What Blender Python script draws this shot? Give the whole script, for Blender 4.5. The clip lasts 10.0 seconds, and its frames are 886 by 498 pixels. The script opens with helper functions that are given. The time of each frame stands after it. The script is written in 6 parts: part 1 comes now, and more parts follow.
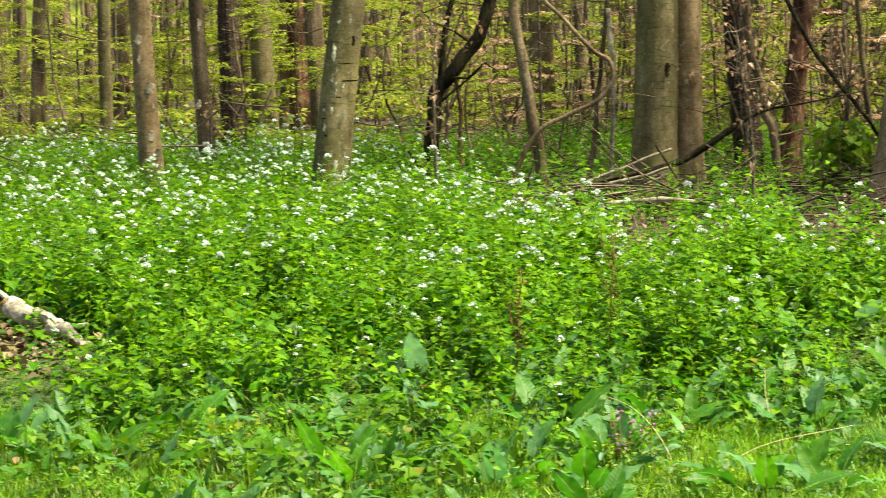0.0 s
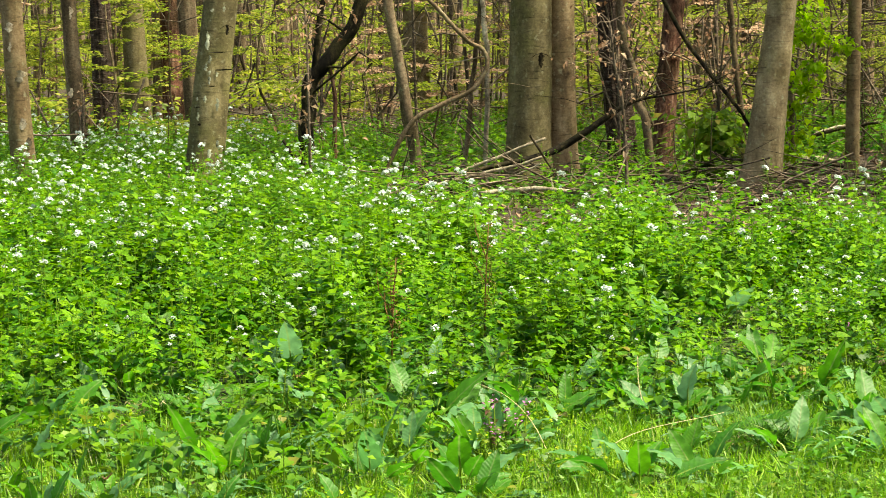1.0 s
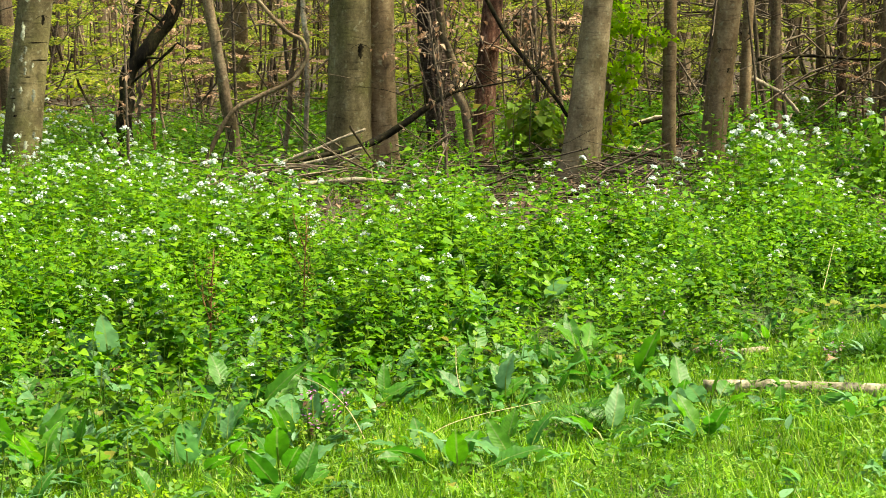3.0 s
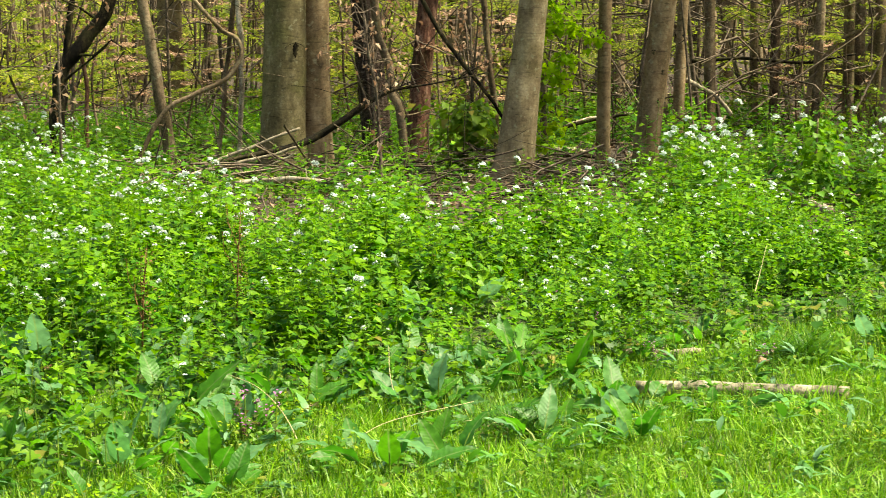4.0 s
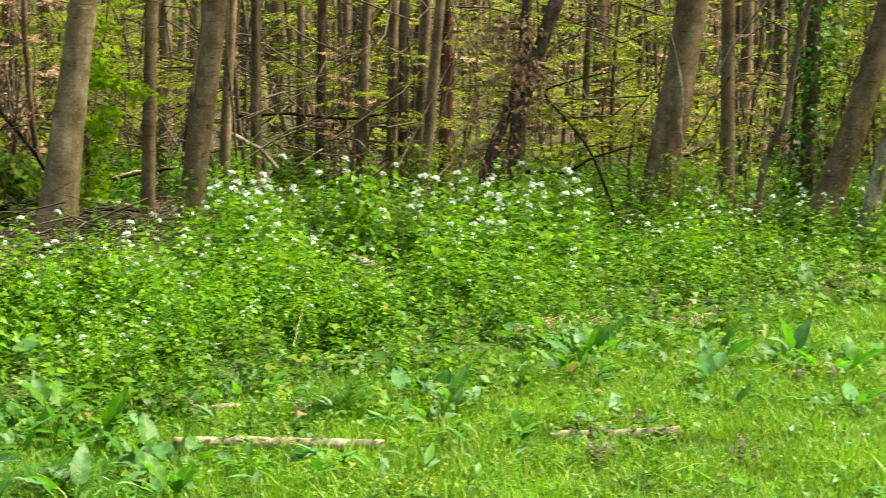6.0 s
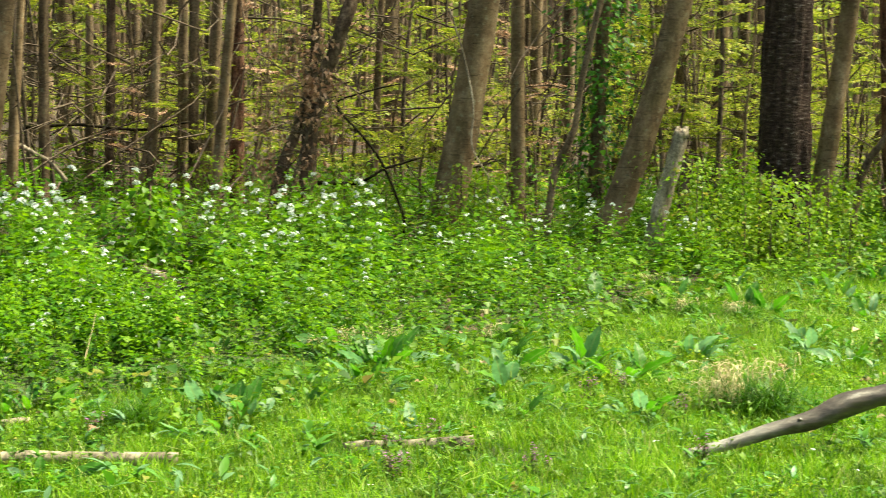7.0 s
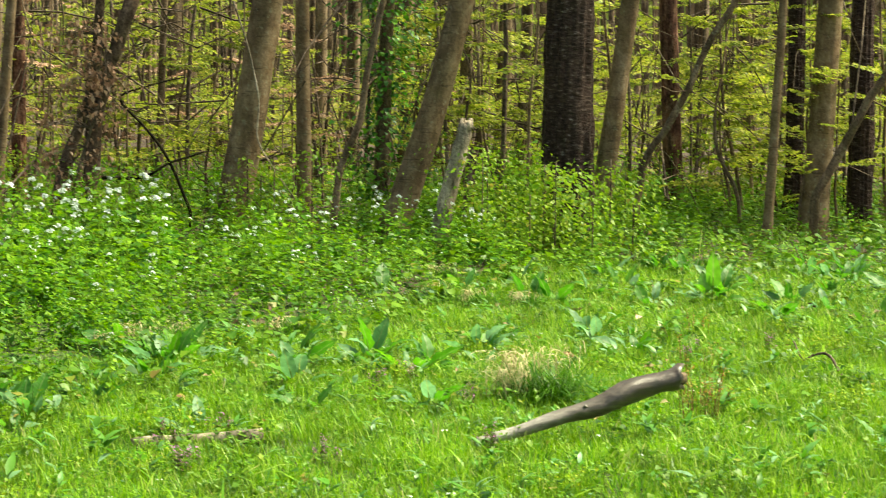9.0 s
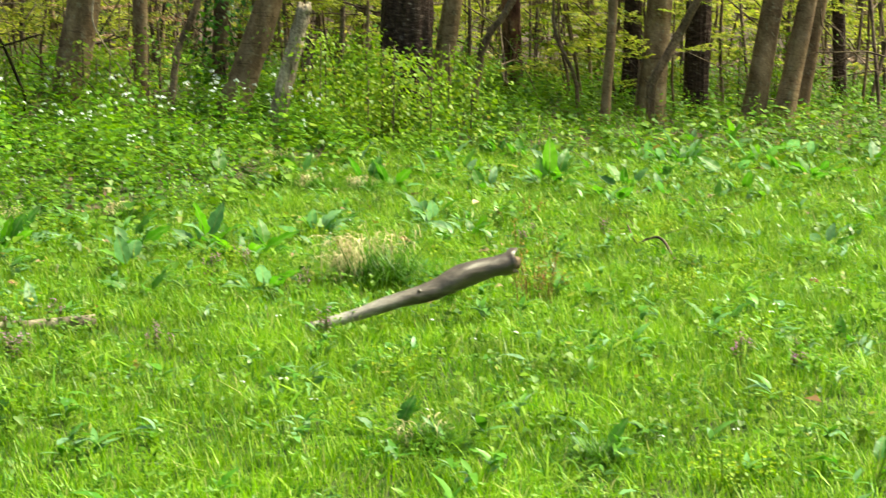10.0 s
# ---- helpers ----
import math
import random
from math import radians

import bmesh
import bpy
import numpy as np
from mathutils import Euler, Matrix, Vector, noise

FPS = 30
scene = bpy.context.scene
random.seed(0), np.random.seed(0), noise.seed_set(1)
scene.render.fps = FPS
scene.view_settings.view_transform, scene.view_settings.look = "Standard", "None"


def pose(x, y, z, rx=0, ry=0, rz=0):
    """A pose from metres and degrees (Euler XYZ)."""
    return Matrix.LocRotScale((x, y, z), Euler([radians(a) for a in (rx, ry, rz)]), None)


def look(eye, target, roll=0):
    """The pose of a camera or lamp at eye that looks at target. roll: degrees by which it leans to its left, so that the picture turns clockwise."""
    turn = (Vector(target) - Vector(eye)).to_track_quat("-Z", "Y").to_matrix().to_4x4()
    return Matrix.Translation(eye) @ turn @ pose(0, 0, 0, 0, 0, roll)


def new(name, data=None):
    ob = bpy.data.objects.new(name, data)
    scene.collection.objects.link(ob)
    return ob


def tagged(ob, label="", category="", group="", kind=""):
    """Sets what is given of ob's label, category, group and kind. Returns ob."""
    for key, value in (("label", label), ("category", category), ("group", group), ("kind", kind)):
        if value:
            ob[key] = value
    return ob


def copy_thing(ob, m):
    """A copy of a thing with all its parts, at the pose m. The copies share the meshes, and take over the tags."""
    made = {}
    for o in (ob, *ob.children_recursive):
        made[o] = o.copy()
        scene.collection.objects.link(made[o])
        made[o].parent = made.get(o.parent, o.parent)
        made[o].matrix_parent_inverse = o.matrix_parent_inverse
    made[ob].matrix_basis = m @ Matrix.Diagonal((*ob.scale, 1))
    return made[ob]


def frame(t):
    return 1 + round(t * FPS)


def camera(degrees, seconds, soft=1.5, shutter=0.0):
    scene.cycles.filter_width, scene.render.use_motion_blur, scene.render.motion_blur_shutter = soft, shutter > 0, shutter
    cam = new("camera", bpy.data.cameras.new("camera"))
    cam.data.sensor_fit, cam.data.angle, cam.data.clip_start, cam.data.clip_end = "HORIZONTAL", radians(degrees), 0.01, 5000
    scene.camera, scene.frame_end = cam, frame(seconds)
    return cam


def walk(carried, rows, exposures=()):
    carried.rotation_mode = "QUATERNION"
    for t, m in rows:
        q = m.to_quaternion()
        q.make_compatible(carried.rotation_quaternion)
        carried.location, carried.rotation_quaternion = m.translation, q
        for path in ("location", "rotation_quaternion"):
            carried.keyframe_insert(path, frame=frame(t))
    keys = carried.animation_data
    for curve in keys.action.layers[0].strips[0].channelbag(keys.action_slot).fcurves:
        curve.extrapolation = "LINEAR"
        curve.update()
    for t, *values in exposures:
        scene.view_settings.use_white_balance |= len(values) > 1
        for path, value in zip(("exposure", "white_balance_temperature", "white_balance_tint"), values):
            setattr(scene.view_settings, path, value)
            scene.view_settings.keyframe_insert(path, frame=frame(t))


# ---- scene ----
# camera: hand-held, standing at a meadow's edge, turning slowly to the right
EYE = 1.6
cam = camera(22.5, 10.0, soft=0.78, shutter=0.32)


def aimed(pan, tilt, roll, x, y):
    p, q = radians(pan), radians(tilt)
    way = Vector((math.sin(p) * math.cos(q), math.cos(p) * math.cos(q), math.sin(q)))
    eye = Vector((x, y, EYE))
    return look(eye, eye + way, roll)


walk(cam, [(row[0], aimed(*row[1:])) for row in (
    (0, 0.000, -5.697, -1.201, 0.000, 0.000),
    (0.5, 2.168, -5.882, -1.023, 0.001, 0.001),
    (1, 3.235, -6.029, -0.950, 0.000, -0.004),
    (1.5, 4.297, -6.165, -1.049, 0.008, -0.008),
    (2, 5.577, -6.267, -1.120, 0.014, -0.010),
    (2.5, 6.927, -6.320, -0.926, 0.019, -0.011),
    (2.7, 7.328, -6.333, -0.901, 0.019, -0.011),
    (3.8, 9.075, -6.328, -0.365, 0.023, -0.002),
    (4, 9.512, -6.355, -0.306, 0.023, -0.002),
    (4.5, 10.860, -6.305, -0.006, 0.036, 0.003),
    (5, 13.427, -5.806, 0.321, 0.061, 0.011),
    (5.5, 17.528, -5.181, 0.578, 0.085, 0.020),
    (6, 21.045, -4.916, 0.778, 0.092, 0.014),
    (6.2, 22.095, -4.843, 0.939, 0.092, 0.012),
    (7.3, 27.725, -4.486, 0.878, 0.071, 0.007),
    (7.5, 28.332, -4.465, 0.847, 0.070, 0.009),
    (8, 29.163, -4.425, 0.806, 0.066, 0.006),
    (8.5, 30.328, -4.424, 0.907, 0.064, -0.003),
    (9, 31.919, -4.652, 0.727, 0.063, -0.020),
    (9.5, 33.887, -6.164, 0.856, 0.077, -0.035),
    (10, 36.025, -7.552, 1.077, 0.098, -0.034),
)], exposures=[(0, 1.46, 8000, -8), (3, 1.5, 8000, -8), (9, 1.54, 8000, -8), (10, 1.57, 8000, -8)])

# ---- light: a bright, thinly clouded spring day ----
world = bpy.data.worlds.new("world")
scene.world = world
world.use_nodes = True
wn, wl = world.node_tree.nodes, world.node_tree.links
sky = wn.new("ShaderNodeTexSky")
sky.sky_type, sky.sun_disc = "NISHITA", False
sky.sun_elevation, sky.sun_rotation = radians(60), radians(108)
sky.dust_density, sky.air_density = 4.0, 1.0
wl.new(sky.outputs[0], wn["Background"].inputs[0])
wn["Background"].inputs[1].default_value = 0.085

sun = new("sun", bpy.data.lights.new("sun", "SUN"))
sun.data.energy, sun.data.angle, sun.data.color = 4.3, radians(7), (1.0, 0.95, 0.85)
# towards the light: high over the open meadow, from the right
sun_way = Vector((math.sin(radians(108)) * math.cos(radians(60)), math.cos(radians(108)) * math.cos(radians(60)), math.sin(radians(60))))
sun.matrix_world = look(sun_way * 60, (0, 0, 0))


# ---- materials ----
def material(name):
    m = bpy.data.materials.new(name)
    m.use_nodes = True
    return m, m.node_tree.nodes, m.node_tree.links, m.node_tree.nodes["Principled BSDF"]


def ramp(nodes, stops):
    r = nodes.new("ShaderNodeValToRGB")
    while len(r.color_ramp.elements) < len(stops):
        r.color_ramp.elements.new(0.5)
    for e, (p, c) in zip(r.color_ramp.elements, stops):
        e.position, e.color = p, (*c, 1)
    return r


def leaf_material(name, stops, through_light=0.35, rough=0.5, source="island", sheen=0.3, mottle=0.25):
    """Thin leaf: each leaf takes its own tone, with blotches, and lets light through."""
    m, n, l, b = material(name)
    if source == "island":
        rnd = n.new("ShaderNodeNewGeometry").outputs["Random Per Island"]
    else:
        rnd = n.new("ShaderNodeObjectInfo").outputs["Random"]
    r = ramp(n, stops)
    l.new(rnd, r.inputs[0])
    co = n.new("ShaderNodeTexCoord")
    ns = n.new("ShaderNodeTexNoise")
    ns.inputs["Scale"].default_value = 2.3
    ns.inputs["Detail"].default_value = 4
    l.new(co.outputs["Object"], ns.inputs["Vector"])
    hsv = n.new("ShaderNodeHueSaturation")
    mr = n.new("ShaderNodeMapRange")
    mr.inputs[1].default_value, mr.inputs[2].default_value = 0.3, 0.7
    mr.inputs[3].default_value, mr.inputs[4].default_value = 1 - mottle, 1 + mottle
    l.new(ns.outputs["Fac"], mr.inputs[0])
    l.new(mr.outputs[0], hsv.inputs["Value"])
    l.new(r.outputs[0], hsv.inputs["Color"])
    l.new(hsv.outputs[0], b.inputs["Base Color"])
    b.inputs["Roughness"].default_value = rough
    b.inputs["Specular IOR Level"].default_value = sheen
    tr = n.new("ShaderNodeBsdfTranslucent")
    l.new(hsv.outputs[0], tr.inputs["Color"])
    mix = n.new("ShaderNodeMixShader")
    mix.inputs[0].default_value = through_light
    l.new(b.outputs[0], mix.inputs[1])
    l.new(tr.outputs[0], mix.inputs[2])
    l.new(mix.outputs[0], n["Material Output"].inputs["Surface"])
    return m


def bark_material(name, stops, grain=(7, 7, 1.6), bump=0.4, lichen=None, rough=0.85, rings=0.0, green=0.18):
    m, n, l, b = material(name)
    co = n.new("ShaderNodeTexCoord")
    info = n.new("ShaderNodeObjectInfo")
    add = n.new("ShaderNodeVectorMath")
    add.operation = "ADD"
    sc = n.new("ShaderNodeVectorMath")
    sc.operation = "SCALE"
    cmb = n.new("ShaderNodeCombineXYZ")
    for k in range(3):
        l.new(info.outputs["Random"], cmb.inputs[k])
    l.new(cmb.outputs[0], sc.inputs[0])
    sc.inputs["Scale"].default_value = 37
    l.new(co.outputs["Object"], add.inputs[0])
    l.new(sc.outputs[0], add.inputs[1])
    mp = n.new("ShaderNodeMapping")
    mp.inputs["Scale"].default_value = grain
    l.new(add.outputs[0], mp.inputs[0])
    n1 = n.new("ShaderNodeTexNoise")
    n1.inputs["Scale"].default_value, n1.inputs["Detail"].default_value, n1.inputs["Roughness"].default_value = 1.0, 8, 0.65
    l.new(mp.outputs[0], n1.inputs["Vector"])
    r = ramp(n, stops)
    l.new(n1.outputs["Fac"], r.inputs[0])
    colour = r.outputs[0]
    # broad stains, and a tone of its own for each trunk
    n2 = n.new("ShaderNodeTexNoise")
    n2.inputs["Scale"].default_value, n2.inputs["Detail"].default_value = 2.2, 3
    l.new(add.outputs[0], n2.inputs["Vector"])
    mr = n.new("ShaderNodeMapRange")
    mr.inputs[1].default_value, mr.inputs[2].default_value = 0.3, 0.7
    mr.inputs[3].default_value, mr.inputs[4].default_value = (0.62, 1.2) if rings else (0.45, 1.3)
    l.new(n2.outputs["Fac"], mr.inputs[0])
    hs = n.new("ShaderNodeHueSaturation")
    l.new(mr.outputs[0], hs.inputs["Value"])
    l.new(colour, hs.inputs["Color"])
    colour = hs.outputs[0]
    if lichen:
        n3 = n.new("ShaderNodeTexNoise")
        n3.inputs["Scale"].default_value, n3.inputs["Detail"].default_value = 21, 6
        l.new(add.outputs[0], n3.inputs["Vector"])
        st = ramp(n, ((0.6, (0, 0, 0)), (0.68, (1, 1, 1))))
        l.new(n3.outputs["Fac"], st.inputs[0])
        mx = n.new("ShaderNodeMix")
        mx.data_type = "RGBA"
        mul = n.new("ShaderNodeMath")
        mul.operation, mul.inputs[1].default_value = "MULTIPLY", 0.55
        l.new(st.outputs[0], mul.inputs[0])
        l.new(mul.outputs[0], mx.inputs["Factor"])
        l.new(colour, mx.inputs["A"])
        mx.inputs["B"].default_value = (*lichen, 1)
        colour = mx.outputs["Result"]
    # rain streaks down the stem, and a greenish film in blotches
    mp3 = n.new("ShaderNodeMapping")
    mp3.inputs["Scale"].default_value = (9, 9, 0.8)
    l.new(add.outputs[0], mp3.inputs[0])
    n5 = n.new("ShaderNodeTexNoise")
    n5.inputs["Scale"].default_value, n5.inputs["Detail"].default_value = 1, 5
    l.new(mp3.outputs[0], n5.inputs["Vector"])
    streak = n.new("ShaderNodeMapRange")
    streak.inputs[1].default_value, streak.inputs[2].default_value = 0.4, 0.6
    streak.inputs[3].default_value, streak.inputs[4].default_value = (0.78, 1.1) if rings else (0.55, 1.15)
    l.new(n5.outputs["Fac"], streak.inputs[0])
    hs2 = n.new("ShaderNodeHueSaturation")
    l.new(streak.outputs[0], hs2.inputs["Value"])
    l.new(colour, hs2.inputs["Color"])
    n6 = n.new("ShaderNodeTexNoise")
    n6.inputs["Scale"].default_value, n6.inputs["Detail"].default_value = 3.7, 6
    l.new(add.outputs[0], n6.inputs["Vector"])
    film = n.new("ShaderNodeMapRange")
    film.inputs[1].default_value, film.inputs[2].default_value, film.inputs[4].default_value = 0.48, 0.66, green
    l.new(n6.outputs["Fac"], film.inputs[0])
    mg = n.new("ShaderNodeMix")
    mg.data_type = "RGBA"
    l.new(film.outputs[0], mg.inputs["Factor"])
    l.new(hs2.outputs[0], mg.inputs["A"])
    mg.inputs["B"].default_value = (0.13, 0.12, 0.045, 1)
    colour = mg.outputs["Result"]
    if rings:
        mp4 = n.new("ShaderNodeMapping")
        mp4.inputs["Scale"].default_value = (7, 7, 46)
        l.new(add.outputs[0], mp4.inputs[0])
        n7 = n.new("ShaderNodeTexNoise")
        n7.inputs["Scale"].default_value, n7.inputs["Detail"].default_value = 1, 3
        l.new(mp4.outputs[0], n7.inputs["Vector"])
        dash = n.new("ShaderNodeMapRange")
        dash.inputs[1].default_value, dash.inputs[2].default_value = 0.6, 0.68
        dash.inputs[3].default_value, dash.inputs[4].default_value = 1.0, 0.62
        l.new(n7.outputs["Fac"], dash.inputs[0])
        hs3 = n.new("ShaderNodeHueSaturation")
        l.new(dash.outputs[0], hs3.inputs["Value"])
        l.new(colour, hs3.inputs["Color"])
        colour = hs3.outputs[0]
    n8 = n.new("ShaderNodeTexNoise")
    n8.inputs["Scale"].default_value, n8.inputs["Detail"].default_value, n8.inputs["Roughness"].default_value = 42, 4, 0.7
    l.new(add.outputs[0], n8.inputs["Vector"])
    speck = n.new("ShaderNodeMapRange")
    speck.inputs[1].default_value, speck.inputs[2].default_value = 0.36, 0.64
    speck.inputs[3].default_value, speck.inputs[4].default_value = (0.76, 1.22) if rings else (0.55, 1.35)
    l.new(n8.outputs["Fac"], speck.inputs[0])
    hs4 = n.new("ShaderNodeHueSaturation")
    l.new(speck.outputs[0], hs4.inputs["Value"])
    l.new(colour, hs4.inputs["Color"])
    l.new(hs4.outputs[0], b.inputs["Base Color"])
    b.inputs["Roughness"].default_value = rough
    b.inputs["Specular IOR Level"].default_value = 0.12
    height = n1.outputs["Fac"]
    if rings:
        mp2 = n.new("ShaderNodeMapping")
        mp2.inputs["Scale"].default_value = (3, 3, 40)
        l.new(add.outputs[0], mp2.inputs[0])
        n4 = n.new("ShaderNodeTexNoise")
        n4.inputs["Scale"].default_value = 1.0
        l.new(mp2.outputs[0], n4.inputs["Vector"])
        ad = n.new("ShaderNodeMath")
        ad.operation = "MULTIPLY_ADD"
        l.new(n4.outputs["Fac"], ad.inputs[0])
        ad.inputs[1].default_value = rings
        l.new(n1.outputs["Fac"], ad.inputs[2])
        height = ad.outputs[0]
    bp = n.new("ShaderNodeBump")
    bp.inputs["Strength"].default_value, bp.inputs["Distance"].default_value = bump, 0.02
    l.new(height, bp.inputs["Height"])
    l.new(bp.outputs[0], b.inputs["Normal"])
    return m


BEECH_BARK = bark_material("beech_bark", ((0.25, (0.1, 0.062, 0.034)), (0.45, (0.19, 0.126, 0.074)), (0.6, (0.265, 0.187, 0.117)), (0.78, (0.39, 0.31, 0.22))), (8, 8, 6), 0.35, (0.24, 0.23, 0.16), 0.8, 0.35, 0.2)
PALE_BEECH = bark_material("pale_beech_bark", ((0.25, (0.15, 0.105, 0.06)), (0.45, (0.28, 0.205, 0.125)), (0.6, (0.37, 0.285, 0.18)), (0.78, (0.48, 0.41, 0.29))), (8, 8, 6), 0.35, (0.33, 0.32, 0.22), 0.8, 0.35, 0.25)
MOSSY_BARK = bark_material("mossy_beech_bark", ((0.25, (0.07, 0.052, 0.026)), (0.45, (0.145, 0.115, 0.06)), (0.6, (0.2, 0.16, 0.09)), (0.78, (0.3, 0.27, 0.18))), (8, 8, 6), 0.35, (0.24, 0.23, 0.16), 0.8, 0.35, 0.6)
GREY_BARK = bark_material("grey_bark", ((0.25, (0.08, 0.05, 0.032)), (0.5, (0.2, 0.138, 0.09)), (0.75, (0.34, 0.26, 0.19))), (8, 8, 1.6), 0.35, (0.2, 0.2, 0.14))
OAK_BARK = bark_material("furrowed_bark", ((0.36, (0.016, 0.009, 0.007)), (0.5, (0.05, 0.029, 0.023)), (0.6, (0.082, 0.055, 0.046)), (0.69, (0.27, 0.225, 0.215))), (15, 15, 42), 1.0, None, 0.55, 0.25, 0.04)
PINE_BARK = bark_material("reddish_bark", ((0.32, (0.04, 0.018, 0.013)), (0.5, (0.16, 0.072, 0.052)), (0.66, (0.34, 0.2, 0.15))), (22, 22, 7), 0.9)
UMBER_BARK = bark_material("umber_bark", ((0.32, (0.032, 0.019, 0.013)), (0.5, (0.095, 0.062, 0.044)), (0.68, (0.19, 0.135, 0.1))), (16, 16, 8), 0.7)
DARK_BARK = bark_material("dark_bark", ((0.36, (0.004, 0.003, 0.002)), (0.52, (0.018, 0.013, 0.008)), (0.66, (0.085, 0.065, 0.032))), (18, 18, 7), 0.8)
TWIG_BARK = bark_material("twig_bark", ((0.3, (0.06, 0.04, 0.03)), (0.6, (0.2, 0.15, 0.118))), (20, 20, 20), 0.2)
DEAD_WOOD = bark_material("weathered_wood", ((0.3, (0.13, 0.095, 0.065)), (0.5, (0.43, 0.35, 0.265)), (0.72, (0.6, 0.52, 0.42))), (22, 22, 5), 0.6, green=0.05)
PEELED = bark_material("peeled_wood", ((0.3, (0.22, 0.14, 0.09)), (0.5, (0.48, 0.38, 0.29)), (0.72, (0.68, 0.6, 0.52))), (14, 14, 14), 0.5)
PALE_LOG = bark_material("pale_log_bark", ((0.3, (0.18, 0.145, 0.1)), (0.5, (0.38, 0.32, 0.235)), (0.72, (0.52, 0.46, 0.36))), (16, 16, 16), 0.4)
ROTTEN = bark_material("rotten_wood", ((0.3, (0.12, 0.05, 0.02)), (0.5, (0.32, 0.17, 0.07)), (0.72, (0.5, 0.33, 0.17))), (25, 25, 25), 0.7)
CUT_WOOD = bark_material("broken_wood", ((0.3, (0.05, 0.035, 0.025)), (0.5, (0.15, 0.10, 0.07)), (0.72, (0.3, 0.23, 0.17))), (30, 30, 12), 0.8)
LICHEN = bark_material("pale_lichen", ((0.35, (0.2, 0.19, 0.13)), (0.5, (0.42, 0.41, 0.32)), (0.65, (0.55, 0.54, 0.45))), (30, 30, 30), 0.3)
WHITE_BARK = bark_material("peeling_white_bark", ((0.34, (0.08, 0.05, 0.03)), (0.44, (0.42, 0.36, 0.3)), (0.6, (0.72, 0.68, 0.6))), (12, 12, 12), 0.6)

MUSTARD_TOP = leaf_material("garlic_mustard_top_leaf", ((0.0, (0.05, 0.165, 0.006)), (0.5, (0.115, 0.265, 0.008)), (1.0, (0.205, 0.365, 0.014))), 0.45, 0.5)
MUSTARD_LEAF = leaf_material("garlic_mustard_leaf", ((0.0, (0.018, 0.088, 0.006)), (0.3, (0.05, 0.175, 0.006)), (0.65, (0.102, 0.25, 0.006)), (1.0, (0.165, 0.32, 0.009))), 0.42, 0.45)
HERB_LEAF = leaf_material("herb_leaf", ((0.0, (0.028, 0.095, 0.008)), (0.5, (0.08, 0.195, 0.009)), (0.93, (0.15, 0.275, 0.012)), (1.0, (0.24, 0.2, 0.04))), 0.35, 0.5)
STEM_GREEN = leaf_material("green_stem", ((0.0, (0.09, 0.19, 0.015)), (1.0, (0.19, 0.29, 0.03))), 0.15, 0.5)
PETAL = leaf_material("white_petal", ((0.0, (0.46, 0.54, 0.47)), (0.5, (0.6, 0.65, 0.65)), (1.0, (0.74, 0.79, 0.81))), 0.3, 0.6)
GRASS = leaf_material("grass_blade", ((0.0, (0.04, 0.13, 0.006)), (0.15, (0.078, 0.23, 0.02)), (0.3, (0.12, 0.285, 0.008)), (0.6, (0.2, 0.38, 0.010)), (0.85, (0.255, 0.41, 0.04)), (0.96, (0.32, 0.45, 0.08)), (1.0, (0.46, 0.42, 0.2))), 0.45, 0.42, sheen=0.35, mottle=0.3)
TUSSOCK = leaf_material("tussock_blade", ((0.0, (0.02, 0.08, 0.007)), (0.5, (0.05, 0.16, 0.008)), (1.0, (0.11, 0.26, 0.014))), 0.35, 0.45)
STRAW = leaf_material("dry_straw", ((0.0, (0.38, 0.29, 0.14)), (1.0, (0.7, 0.6, 0.37))), 0.25, 0.6)
LITTER = leaf_material("dead_leaf", ((0.0, (0.055, 0.03, 0.018)), (0.5, (0.14, 0.082, 0.052)), (0.85, (0.26, 0.175, 0.12)), (1.0, (0.4, 0.3, 0.23))), 0.1, 0.7)
BROWN_LEAF = leaf_material("withered_leaf", ((0.0, (0.22, 0.11, 0.065)), (0.6, (0.43, 0.26, 0.17)), (1.0, (0.62, 0.44, 0.33))), 0.35, 0.6)
FRESH_LEAF = leaf_material("fresh_beech_leaf", ((0.0, (0.1, 0.155, 0.015)), (0.45, (0.215, 0.275, 0.025)), (0.8, (0.33, 0.36, 0.04)), (1.0, (0.45, 0.41, 0.09))), 0.57, 0.45)
BRIGHT_LEAF = leaf_material("bright_maple_leaf", ((0.0, (0.06, 0.19, 0.008)), (0.5, (0.125, 0.28, 0.010)), (1.0, (0.2, 0.36, 0.016))), 0.5, 0.45)
MAPLE_LEAF = leaf_material("new_maple_leaf", ((0.0, (0.22, 0.42, 0.008)), (0.5, (0.36, 0.56, 0.014)), (1.0, (0.5, 0.66, 0.04))), 0.62, 0.45)
SHRUB_LEAF = leaf_material("young_shrub_leaf", ((0.0, (0.09, 0.2, 0.012)), (0.5, (0.19, 0.32, 0.016)), (0.9, (0.24, 0.36, 0.025)), (1.0, (0.34, 0.28, 0.06))), 0.5, 0.45)
# upper stops carry a painted bluish sheen, like the dock leaves
ROSETTE = leaf_material("rosette_leaf", ((0.0, (0.06, 0.2, 0.012)), (0.5, (0.1, 0.27, 0.02)), (0.75, (0.13, 0.3, 0.09)), (1.0, (0.22, 0.38, 0.22))), 0.4, 0.42, sheen=0.4)
IVY_LEAF = leaf_material("ivy_leaf", ((0.0, (0.018, 0.085, 0.012)), (0.5, (0.05, 0.18, 0.014)), (1.0, (0.15, 0.36, 0.02))), 0.35, 0.4)
